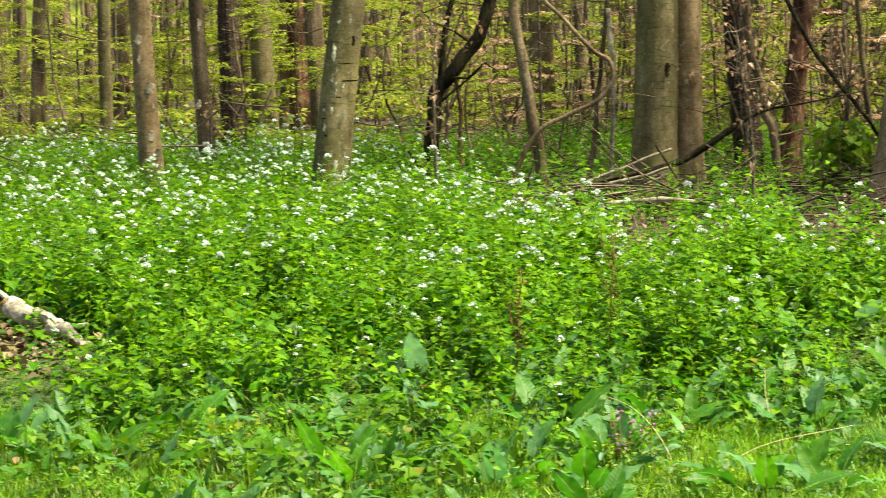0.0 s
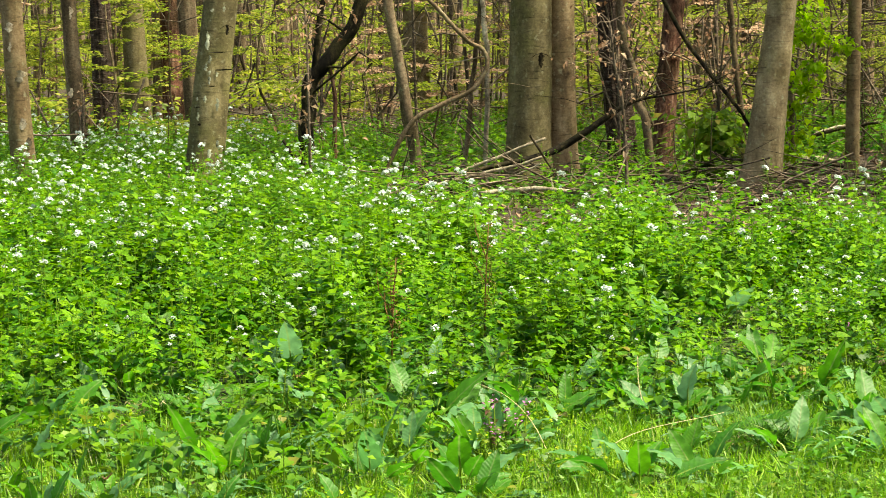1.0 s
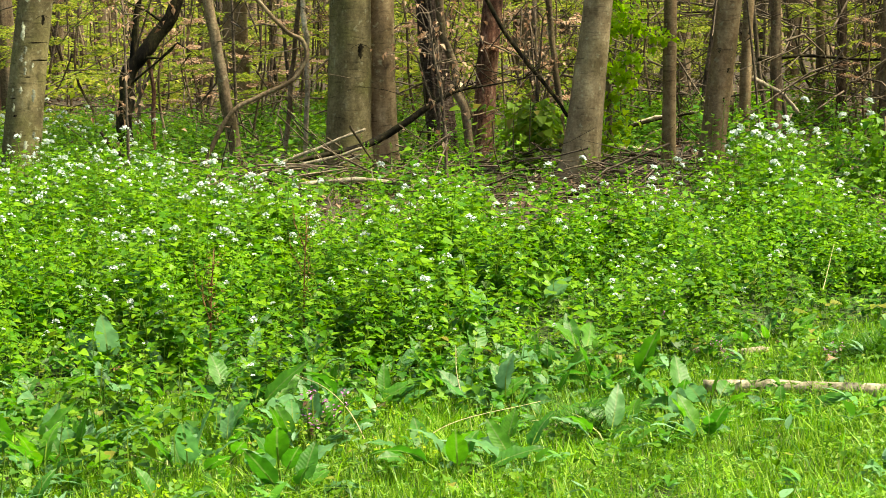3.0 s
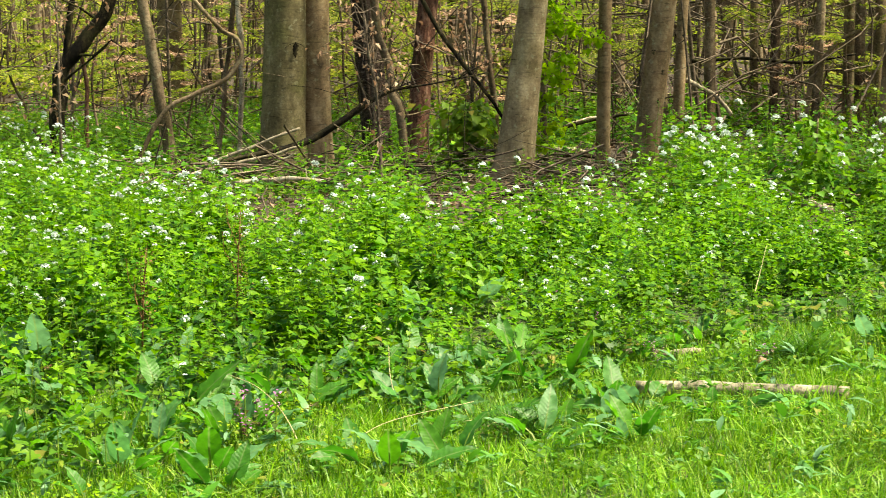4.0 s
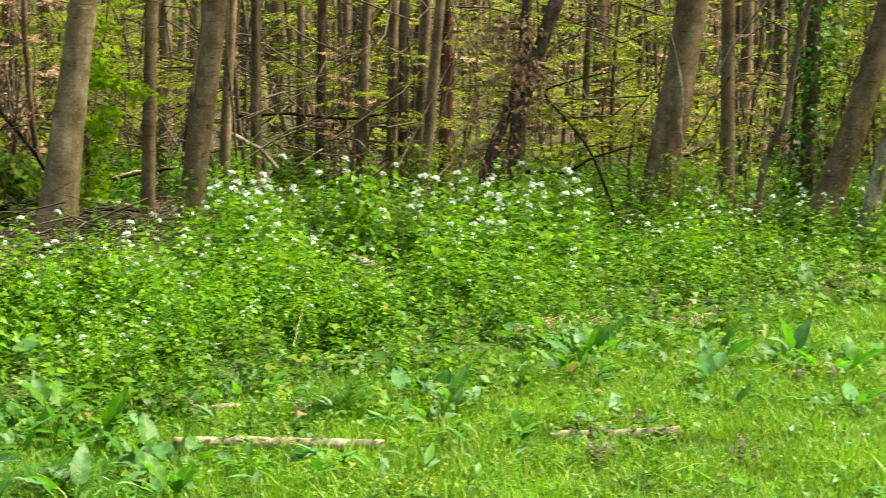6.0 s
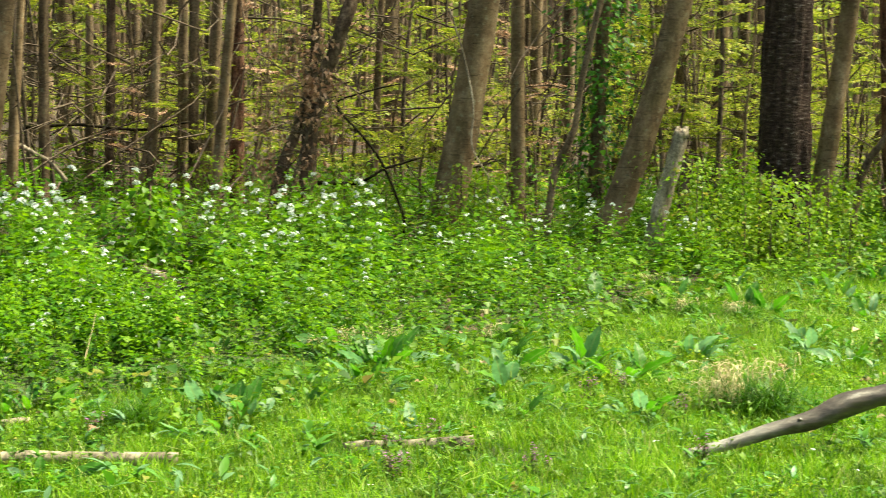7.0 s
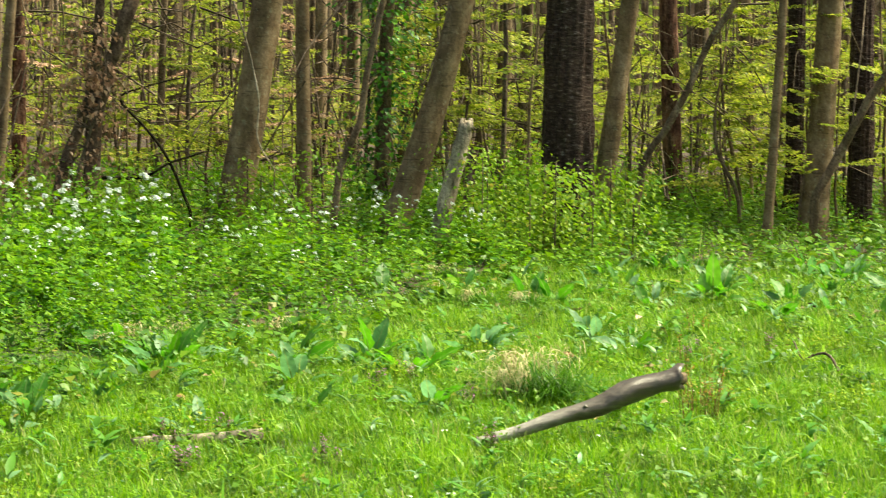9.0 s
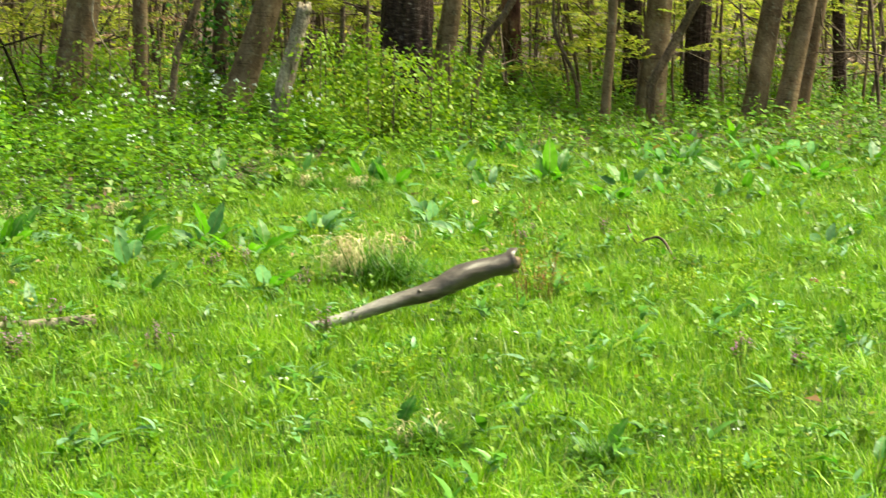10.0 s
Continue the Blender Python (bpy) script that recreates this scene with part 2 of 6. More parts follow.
PURPLE = leaf_material("purple_petal", ((0.0, (0.33, 0.10, 0.30)), (1.0, (0.56, 0.24, 0.52))), 0.3, 0.6)
NETTLE_LEAF = leaf_material("dead_nettle_leaf", ((0.0, (0.05, 0.11, 0.02)), (0.6, (0.10, 0.13, 0.03)), (1.0, (0.15, 0.07, 0.05))), 0.3, 0.5)
SEEDLING = leaf_material("seedling_leaf", ((0.0, (0.14, 0.2, 0.02)), (0.5, (0.3, 0.2, 0.03)), (0.8, (0.42, 0.14, 0.03)), (1.0, (0.4, 0.28, 0.22))), 0.3, 0.6)
YELLOW_HERB = leaf_material("yellow_herb_leaf", ((0.0, (0.13, 0.28, 0.010)), (0.7, (0.22, 0.36, 0.012)), (1.0, (0.36, 0.4, 0.02))), 0.4, 0.5)
CLOVER = leaf_material("clover_leaf", ((0.0, (0.07, 0.19, 0.015)), (0.6, (0.14, 0.3, 0.025)), (1.0, (0.24, 0.38, 0.1))), 0.4, 0.5)
RUST = leaf_material("rust_red_stalk", ((0.0, (0.09, 0.045, 0.018)), (1.0, (0.22, 0.115, 0.04))), 0.15, 0.7)


def worn_log_material():
    """Barkless log: bleached grey at the thin end, brown towards the broken one, cracked along the grain."""
    m, n, l, b = material("worn_log_wood")
    co = n.new("ShaderNodeTexCoord")
    sep = n.new("ShaderNodeSeparateXYZ")
    l.new(co.outputs["Object"], sep.inputs[0])
    patch = n.new("ShaderNodeTexNoise")
    patch.inputs["Scale"].default_value, patch.inputs["Detail"].default_value = 9, 5
    l.new(co.outputs["Object"], patch.inputs["Vector"])
    mr = n.new("ShaderNodeMapRange")
    mr.inputs[1].default_value, mr.inputs[2].default_value = 0.1, 0.75
    l.new(sep.outputs[0], mr.inputs[0])
    ad = n.new("ShaderNodeMath")
    ad.operation, ad.inputs[1].default_value = "MULTIPLY_ADD", 1.1
    l.new(patch.outputs["Fac"], ad.inputs[0])
    l.new(mr.outputs[0], ad.inputs[2])
    tone = ramp(n, ((0.35, (0.32, 0.3, 0.27)), (0.55, (0.14, 0.122, 0.104)), (0.75, (0.07, 0.054, 0.043)), (1.0, (0.05, 0.036, 0.028))))
    half = n.new("ShaderNodeMath")
    half.operation, half.inputs[1].default_value = "MULTIPLY", 0.62
    l.new(ad.outputs[0], half.inputs[0])
    l.new(half.outputs[0], tone.inputs[0])
    mp = n.new("ShaderNodeMapping")
    mp.inputs["Scale"].default_value, mp.inputs["Rotation"].default_value = (6, 70, 70), (0, 0.28, 0.3)
    l.new(co.outputs["Object"], mp.inputs[0])
    grain = n.new("ShaderNodeTexNoise")
    grain.inputs["Scale"].default_value, grain.inputs["Detail"].default_value = 1, 6
    l.new(mp.outputs[0], grain.inputs["Vector"])
    gr = n.new("ShaderNodeMapRange")
    gr.inputs[1].default_value, gr.inputs[2].default_value, gr.inputs[3].default_value, gr.inputs[4].default_value = 0.32, 0.66, 0.62, 1.2
    l.new(grain.outputs["Fac"], gr.inputs[0])
    hs = n.new("ShaderNodeHueSaturation")
    l.new(gr.outputs[0], hs.inputs["Value"])
    l.new(tone.outputs[0], hs.inputs["Color"])
    l.new(hs.outputs[0], b.inputs["Base Color"])
    b.inputs["Roughness"].default_value = 0.42
    b.inputs["Specular IOR Level"].default_value = 0.7
    bp = n.new("ShaderNodeBump")
    bp.inputs["Strength"].default_value, bp.inputs["Distance"].default_value = 0.5, 0.006
    l.new(grain.outputs["Fac"], bp.inputs["Height"])
    l.new(bp.outputs[0], b.inputs["Normal"])
    return m


LOG_WOOD = worn_log_material()


def dock_material():
    """Waxy dock leaf, some tinted bluish as painted sky sheen; pale midrib, ribbed veins."""
    m, n, l, b = material("dock_leaf")
    info, co = n.new("ShaderNodeObjectInfo"), n.new("ShaderNodeTexCoord")
    # the last two stops paint the sky's pale blue reflection into the leaf
    r = ramp(n, ((0.0, (0.05, 0.2, 0.012)), (0.4, (0.08, 0.27, 0.012)), (0.6, (0.12, 0.33, 0.012)), (0.7, (0.1, 0.28, 0.07)), (1.0, (0.18, 0.36, 0.17))))
    l.new(info.outputs["Random"], r.inputs[0])
    sep = n.new("ShaderNodeSeparateXYZ")
    l.new(co.outputs["Object"], sep.inputs[0])
    ab = n.new("ShaderNodeMath")
    ab.operation = "ABSOLUTE"
    l.new(sep.outputs[0], ab.inputs[0])
    rib = n.new("ShaderNodeMapRange")
    rib.inputs[1].default_value, rib.inputs[2].default_value, rib.inputs[3].default_value, rib.inputs[4].default_value = 0.0015, 0.005, 0.7, 0.0
    l.new(ab.outputs[0], rib.inputs[0])
    mx = n.new("ShaderNodeMix")
    mx.data_type = "RGBA"
    l.new(rib.outputs[0], mx.inputs["Factor"])
    l.new(r.outputs[0], mx.inputs["A"])
    mx.inputs["B"].default_value = (0.2, 0.3, 0.09, 1)
    ns = n.new("ShaderNodeTexNoise")
    ns.inputs["Scale"].default_value, ns.inputs["Detail"].default_value = 28, 4
    l.new(co.outputs["Object"], ns.inputs["Vector"])
    hs = n.new("ShaderNodeHueSaturation")
    mr = n.new("ShaderNodeMapRange")
    mr.inputs[1].default_value, mr.inputs[2].default_value, mr.inputs[3].default_value, mr.inputs[4].default_value = 0.3, 0.7, 0.75, 1.2
    l.new(ns.outputs["Fac"], mr.inputs[0])
    l.new(mr.outputs[0], hs.inputs["Value"])
    l.new(mx.outputs["Result"], hs.inputs["Color"])
    l.new(hs.outputs[0], b.inputs["Base Color"])
    b.inputs["Roughness"].default_value = 0.52
    b.inputs["Specular IOR Level"].default_value = 0.7
    # side veins: slanting bands mirrored at the midrib
    vy = n.new("ShaderNodeMath")
    vy.operation = "MULTIPLY_ADD"
    l.new(ab.outputs[0], vy.inputs[0])
    vy.inputs[1].default_value = -0.7
    l.new(sep.outputs[1], vy.inputs[2])
    sn = n.new("ShaderNodeMath")
    sn.operation = "MULTIPLY"
    sn.inputs[1].default_value = 330
    l.new(vy.outputs[0], sn.inputs[0])
    si = n.new("ShaderNodeMath")
    si.operation = "SINE"
    l.new(sn.outputs[0], si.inputs[0])
    bp = n.new("ShaderNodeBump")
    bp.inputs["Strength"].default_value, bp.inputs["Distance"].default_value = 0.12, 0.003
    l.new(si.outputs[0], bp.inputs["Height"])
    l.new(bp.outputs[0], b.inputs["Normal"])
    tr = n.new("ShaderNodeBsdfTranslucent")
    l.new(hs.outputs[0], tr.inputs["Color"])
    mix = n.new("ShaderNodeMixShader")
    mix.inputs[0].default_value = 0.58
    l.new(b.outputs[0], mix.inputs[1])
    l.new(tr.outputs[0], mix.inputs[2])
    l.new(mix.outputs[0], n["Material Output"].inputs["Surface"])
    return m


DOCK_LEAF = dock_material()


def ground_material():
    """Meadow soil with moss in the open, brown leaf mould under the trees."""
    m, n, l, b = material("woodland_ground")
    geo = n.new("ShaderNodeNewGeometry")
    a = n.new("ShaderNodeTexNoise")
    a.inputs["Scale"].default_value, a.inputs["Detail"].default_value = 38, 8
    l.new(geo.outputs["Position"], a.inputs["Vector"])
    green = ramp(n, ((0.36, (0.018, 0.018, 0.007)), (0.48, (0.034, 0.06, 0.008)), (0.62, (0.07, 0.12, 0.012))))
    brown = ramp(n, ((0.3, (0.025, 0.015, 0.009)), (0.5, (0.05, 0.031, 0.02)), (0.7, (0.095, 0.064, 0.042))))
    l.new(a.outputs["Fac"], green.inputs[0])
    l.new(a.outputs["Fac"], brown.inputs[0])
    c = n.new("ShaderNodeTexNoise")
    c.inputs["Scale"].default_value, c.inputs["Detail"].default_value = 0.5, 4
    l.new(geo.outputs["Position"], c.inputs["Vector"])
    ln = n.new("ShaderNodeVectorMath")
    ln.operation = "LENGTH"
    l.new(geo.outputs["Position"], ln.inputs[0])
    mr = n.new("ShaderNodeMapRange")
    mr.inputs[1].default_value, mr.inputs[2].default_value = 12.5, 17
    l.new(ln.outputs["Value"], mr.inputs[0])
    ad = n.new("ShaderNodeMath")
    ad.operation = "MULTIPLY_ADD"
    l.new(c.outputs["Fac"], ad.inputs[0])
    ad.inputs[1].default_value = 0.8
    l.new(mr.outputs[0], ad.inputs[2])
    st = n.new("ShaderNodeMapRange")
    st.inputs[1].default_value, st.inputs[2].default_value = 0.75, 1.1
    l.new(ad.outputs[0], st.inputs[0])
    mx = n.new("ShaderNodeMix")
    mx.data_type = "RGBA"
    l.new(st.outputs[0], mx.inputs["Factor"])
    l.new(green.outputs[0], mx.inputs["A"])
    l.new(brown.outputs[0], mx.inputs["B"])
    l.new(mx.outputs["Result"], b.inputs["Base Color"])
    b.inputs["Roughness"].default_value = 0.95
    bp = n.new("ShaderNodeBump")
    bp.inputs["Strength"].default_value, bp.inputs["Distance"].default_value = 0.8, 0.05
    l.new(a.outputs["Fac"], bp.inputs["Height"])
    l.new(bp.outputs[0], b.inputs["Normal"])
    return m


def distance_material():
    """Far woodland: leaf tones paled by painted-in sunlit haze, with dark upright trunks between."""
    m, n, l, b = material("far_woodland")
    geo = n.new("ShaderNodeNewGeometry")
    a = n.new("ShaderNodeTexNoise")
    a.inputs["Scale"].default_value, a.inputs["Detail"].default_value = 1.6, 9
    l.new(geo.outputs["Position"], a.inputs["Vector"])
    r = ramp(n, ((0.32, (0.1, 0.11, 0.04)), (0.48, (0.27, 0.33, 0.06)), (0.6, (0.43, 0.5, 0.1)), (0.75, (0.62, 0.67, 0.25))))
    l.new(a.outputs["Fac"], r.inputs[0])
    mp = n.new("ShaderNodeMapping")
    mp.inputs["Scale"].default_value = (1.5, 1.5, 0.03)
    l.new(geo.outputs["Position"], mp.inputs[0])
    t = n.new("ShaderNodeTexNoise")
    t.inputs["Scale"].default_value, t.inputs["Detail"].default_value = 1, 3
    l.new(mp.outputs[0], t.inputs["Vector"])
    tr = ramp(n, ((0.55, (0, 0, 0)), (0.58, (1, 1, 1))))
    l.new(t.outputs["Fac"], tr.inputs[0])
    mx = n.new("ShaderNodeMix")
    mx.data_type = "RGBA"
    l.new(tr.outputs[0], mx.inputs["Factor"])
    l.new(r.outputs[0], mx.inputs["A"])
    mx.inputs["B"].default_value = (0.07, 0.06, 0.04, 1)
    l.new(mx.outputs["Result"], b.inputs["Base Color"])
    b.inputs["Roughness"].default_value = 1
    return m


# ---- mesh tools: a shape is (vertices, triangles, material index per triangle) ----
R = np.random.default_rng(7)


def shape_mesh(name, shape, mats, smooth=True):
    v, f, k = shape
    me = bpy.data.meshes.new(name)
    me.vertices.add(len(v))
    me.vertices.foreach_set("co", np.ascontiguousarray(v, dtype=np.float32).ravel())
    me.loops.add(len(f) * 3)
    me.loops.foreach_set("vertex_index", np.ascontiguousarray(f, dtype=np.int32).ravel())
    me.polygons.add(len(f))
    me.polygons.foreach_set("loop_start", np.arange(0, len(f) * 3, 3, dtype=np.int32))
    me.polygons.foreach_set("material_index", np.ascontiguousarray(k, dtype=np.int32))
    me.polygons.foreach_set("use_smooth", np.full(len(f), smooth))
    for m in mats:
        me.materials.append(m)
    me.update(calc_edges=True)
    return me


def joined(shapes):
    vs, fs, ks, n = [], [], [], 0
    for v, f, k in shapes:
        vs.append(v), fs.append(f + n), ks.append(k)
        n += len(v)
    return np.concatenate(vs), np.concatenate(fs), np.concatenate(ks)


def moved(shape, at=(0, 0, 0), yaw=0.0, pitch=0.0, roll=0.0, size=1.0):
    """Roll about its length (y), pitch up, then yaw, in radians."""
    v, f, k = shape
    m = np.array(Matrix.Rotation(yaw, 3, "Z") @ Matrix.Rotation(pitch, 3, "X") @ Matrix.Rotation(roll, 3, "Y"))
    return (v * size) @ m.T + np.array(at), f, k


def painted(shape, k):
    return shape[0], shape[1], np.full(len(shape[1]), k)


def scattered(shapes, pick, x, y, z, yaw, size, lean=0.12, rng=R):
    """Copies of the shapes, joined into one."""
    out_v, out_f, out_k, base = [], [], [], 0
    for i, (v, f, k) in enumerate(shapes):
        q = np.where(pick == i)[0]
        if not len(q):
            continue
        c, s = np.cos(yaw[q])[:, None], np.sin(yaw[q])[:, None]
        w = v[None] * size[q][:, None, None]
        lx, ly = rng.normal(0, lean, (2, len(q), 1))
        px = w[..., 0] * c - w[..., 1] * s + w[..., 2] * lx + x[q][:, None]
        py = w[..., 0] * s + w[..., 1] * c + w[..., 2] * ly + y[q][:, None]
        pz = w[..., 2] + z[q][:, None]
        out_v.append(np.stack([px, py, pz], -1).reshape(-1, 3))
        out_f.append((f[None] + (np.arange(len(q)) * len(v))[:, None, None]).reshape(-1, 3) + base)
        out_k.append(np.tile(k, len(q)))
        base += len(v) * len(q)
    return np.concatenate(out_v), np.concatenate(out_f), np.concatenate(out_k)


def tube(points, radii, sides=8, rough=0.0, seed=0, flare=0.0, cap=True, flare_high=0.16, ridges=0.0):
    """A limb along points; rough: unevenness of the skin; flare: root swelling at the foot."""
    p, r = np.array(points, float), np.array(radii, float)
    g = np.random.default_rng(seed)
    t = np.gradient(p, axis=0)
    t /= np.linalg.norm(t, axis=1)[:, None] + 1e-9
    ref = np.array([1.0, 0, 0]) if abs(t[0][0]) < 0.8 else np.array([0, 1.0, 0])
    a = np.cross(t, ref)
    a /= np.linalg.norm(a, axis=1)[:, None] + 1e-9
    b = np.cross(t, a)
    th = np.linspace(0, 2 * np.pi, sides, endpoint=False)
    ph = g.uniform(0, 6.28, 6)
    dist = np.concatenate([[0], np.cumsum(np.linalg.norm(np.diff(p, axis=0), axis=1))])
    rr = r[:, None] * np.ones(sides)[None]
    if rough:
        for q in range(1, 5):
            rr = rr * (1 + rough / q * np.sin(q * th[None] + ph[q] + dist[:, None] * g.uniform(0.6, 3.0) / max(r[0] * 6, 0.05)))
        rr = rr * (1 + rough * 0.35 * g.normal(0, 1, rr.shape))
    if ridges:
        # deep furrows that run up the stem, wander and break
        for q, amp in ((9, 0.8), (14, 1.0), (19, 0.9), (23, 0.6)):
            wander = 0.9 * np.sin(dist * g.uniform(0.7, 1.5) + g.uniform(0, 6)) + 0.4 * np.sin(dist * g.uniform(3, 5) + g.uniform(0, 6))
            rr = rr * (1 + ridges * amp * np.sin(q * th[None] + g.uniform(0, 6) + wander[:, None] * g.uniform(0.6, 1.6)) * (0.7 + 0.3 * np.sin(dist * g.uniform(4, 9))[:, None]))
    if flare:
        low = np.exp(-dist / flare_high)[:, None]
        rr = rr * (1 + low * flare * (0.55 + 0.6 * np.clip(np.cos(4 * th[None] + ph[0]) + 0.4 * np.cos(3 * th[None] + ph[1]), -0.4, 2)))
    v = p[:, None] + rr[..., None] * (np.cos(th)[None, :, None] * a[:, None] + np.sin(th)[None, :, None] * b[:, None])
    n, m = len(p), sides
    i, j = np.meshgrid(np.arange(n - 1), np.arange(m), indexing="ij")
    q0, q1, q2, q3 = i * m + j, i * m + (j + 1) % m, (i + 1) * m + (j + 1) % m, (i + 1) * m + j
    f = np.concatenate([np.stack([q0, q2, q1], -1).reshape(-1, 3), np.stack([q0, q3, q2], -1).reshape(-1, 3)])
    v = v.reshape(-1, 3)
    if cap:
        v = np.concatenate([v, p[:1], p[-1:]])
        js = np.arange(m)
        f = np.concatenate([f, np.stack([js, (js + 1) % m, np.full(m, n * m)], -1),
                            np.stack([(n - 1) * m + (js + 1) % m, (n - 1) * m + js, np.full(m, n * m + 1)], -1)])
    return v, f, np.zeros(len(f), int)


def curve_through(points, n):
    """A smooth line through a few points."""
    p = np.array(points, float)
    p = np.concatenate([2 * p[:1] - p[1:2], p, 2 * p[-1:] - p[-2:-1]])
    out = []
    for s in np.linspace(0, len(p) - 3 - 1e-6, n):
        i = int(s)
        u = s - i
        a, b, c, d = p[i:i + 4]
        out.append(0.5 * (2 * b + (c - a) * u + (2 * a - 5 * b + 4 * c - d) * u * u + (3 * b - a - 3 * c + d) * u ** 3))
    return np.array(out)


def flat_leaf(length, width, fold=0.12):
    """A small pointed leaf, two triangles folded at the midrib, along y."""
    v = np.array([(0, 0, 0), (-width / 2, length * 0.45, fold * width), (0, length, -0.1 * length), (width / 2, length * 0.45, fold * width)])
    return v, np.array([(0, 2, 1), (0, 3, 2)]), np.zeros(2, int)


def heart_leaf(length, fine=True, droop=0.18):
    """Toothed heart-shaped leaf along y."""
    if fine:
        o = np.array([(0, 0.12), (-0.28, -0.03), (-0.5, 0.16), (-0.43, 0.3), (-0.45, 0.42), (-0.28, 0.6), (-0.24, 0.74), (0, 1.0), (0.24, 0.74), (0.28, 0.6), (0.45, 0.42), (0.43, 0.3), (0.5, 0.16), (0.28, -0.03)])
    else:
        o = np.array([(0, 0.05), (-0.46, 0.15), (-0.3, 0.66), (0, 1.0), (0.3, 0.66), (0.46, 0.15)])
    z = 0.16 * np.abs(o[:, 0]) - droop * o[:, 1] ** 2
    v = np.concatenate([np.column_stack([o, z]), [(0, 0.38, -0.03)]]) * length
    n = len(o)
    f = np.array([(n, (i + 1) % n, i) for i in range(n)])
    return v, f, np.zeros(n, int)


# ---- naming tools ----
def thing(name, at, label, category, group=""):
    ob = new(name)
    ob.empty_display_size = 0.2
    ob.location = at
    return tagged(ob, label, category, group)


def part(name, me, parent, label="", m=None, kind=""):
    ob = new(name, me)
    ob.parent = parent
    if m is not None:
        ob.matrix_basis = m
    return tagged(ob, label, kind=kind)


def stuff(name, me, label, category):
    return tagged(new(name, me), label, category, kind="stuff")


def height_at(x, y):
    """Gentle lie of the ground."""
    return 0.012 * np.sin(x * 0.9 + 0.4 * y) + 0.01 * np.sin(1.3 * y - 0.7 * x + 1.0) + 0.006 * np.sin(3.1 * x + 2.3 * y)


def polar(x, y):
    return np.degrees(np.arctan2(x, y)), np.hypot(x, y)


def sown(az0, az1, r0, r1, per_m2, rng=R):
    """Random places in a sector round the camera's stand."""
    n = int(per_m2 * 0.5 * (r1 ** 2 - r0 ** 2) * radians(az1 - az0))
    r = np.sqrt(rng.uniform(r0 ** 2, r1 ** 2, n))
    a = np.radians(rng.uniform(az0, az1, n))
    return r * np.sin(a), r * np.cos(a)


def clumping(x, y, size, seed):
    """Smooth noise of about 0 to 1 over the ground."""
    g = np.random.default_rng(seed)
    s = np.zeros_like(x)
    for _ in range(7):
        d, p, k = g.uniform(0, 6.28), g.uniform(0, 6.28), g.uniform(0.6, 1.7) * 6.28 / size
        s = s + np.sin(k * (x * math.cos(d) + y * math.sin(d)) + p)
    return 1 / (1 + np.exp(-s * 1.1))


# the sown patch's near and far edge, by bearing
EDGE_A = (-14, -9, -4, 6, 12, 17, 21, 25, 30, 32.5, 35)
EDGE_NEAR = (8.9, 8.6, 8.4, 8.7, 9.3, 10.0, 10.9, 12.0, 14.0, 16.0, 18.4)
BACK_A = (-14, -3, 0.5, 3, 11, 13, 17, 24, 31, 35)
EDGE_FAR = (27, 26, 19.5, 14.8, 14.2, 15.6, 19.5, 19.2, 19.3, 20.5)

# where the big docks stand: x, y, size
DOCK_SPOTS = []
DOCK_SPOTS += [(0.43, 8.50, 1.0), (0.23, 9.84, 1.1), (-0.19, 9.63, 0.9), (0.87, 8.65, 1.0), (1.51, 10.59, 1.1), (1.44, 8.59, 1.0), (2.53, 11.05, 0.9), (1.96, 9.62, 1.0), (2.00, 8.80, 1.1), (0.27, 7.97, 0.8), (-0.34, 8.43, 0.9), (-0.40, 7.85, 1.0)]
DOCK_SPOTS += [(-0.06, 8.37, 0.8), (1.06, 7.28, 1.0), (1.28, 11.24, 0.9), (2.44, 9.51, 0.8), (0.74, 9.50, 0.8), (0.72, 8.44, 0.7), (1.47, 9.57, 0.9), (2.72, 9.77, 0.7), (2.02, 11.07, 0.9), (0.06, 10.04, 0.8)]
DOCK_SPOTS += [(-1.02, 8.54, 1.1), (-1.59, 8.26, 1.0), (-1.19, 10.32, 0.9), (-0.12, 9.55, 1.0), (1.69, 11.02, 0.9), (-0.39, 8.83, 0.9), (1.71, 9.10, 0.9), (-1.20, 8.00, 0.8)]
DOCK_SPOTS += [(3.64, 9.57, 0.9), (3.70, 9.28, 0.8), (5.04, 10.90, 1.0), (5.63, 10.35, 0.8), (6.07, 10.36, 1.0), (5.92, 9.72, 0.9), (6.77, 10.33, 1.0), (7.83, 13.27, 0.9), (10.14, 13.73, 0.9), (7.89, 10.85, 0.9), (9.23, 13.60, 0.8), (9.62, 11.84, 1.1)]
DOCK_SPOTS += [(7.44, 9.81, 0.8), (4.78, 10.19, 0.5), (8.46, 13.24, 0.7), (8.68, 12.38, 0.7)]
DOCK_SPOTS += [(4.60, 5.30, 0.5), (5.12, 4.60, 0.9), (4.20, 5.88, 0.55), (6.70, 6.98, 0.7), (5.68, 6.71, 0.6), (7.15, 10.76, 0.9), (6.08, 10.34, 1.0), (5.70, 10.55, 0.8), (9.75, 11.91, 1.1), (7.85, 10.71, 0.8), (9.30, 10.80, 0.7), (11.78, 13.27, 1.0)]
DOCK_SPOTS += [(11.56, 12.61, 1.0), (12.65, 13.41, 1.0), (12.21, 12.56, 1.0), (12.98, 12.99, 1.1), (11.56, 11.24, 1.0), (12.77, 11.80, 1.0), (13.26, 14.32, 0.9), (13.78, 14.41, 0.9), (9.12, 8.73, 0.6), (6.82, 6.35, 0.6), (10.22, 9.33, 0.7), (8.66, 12.64, 0.8)]


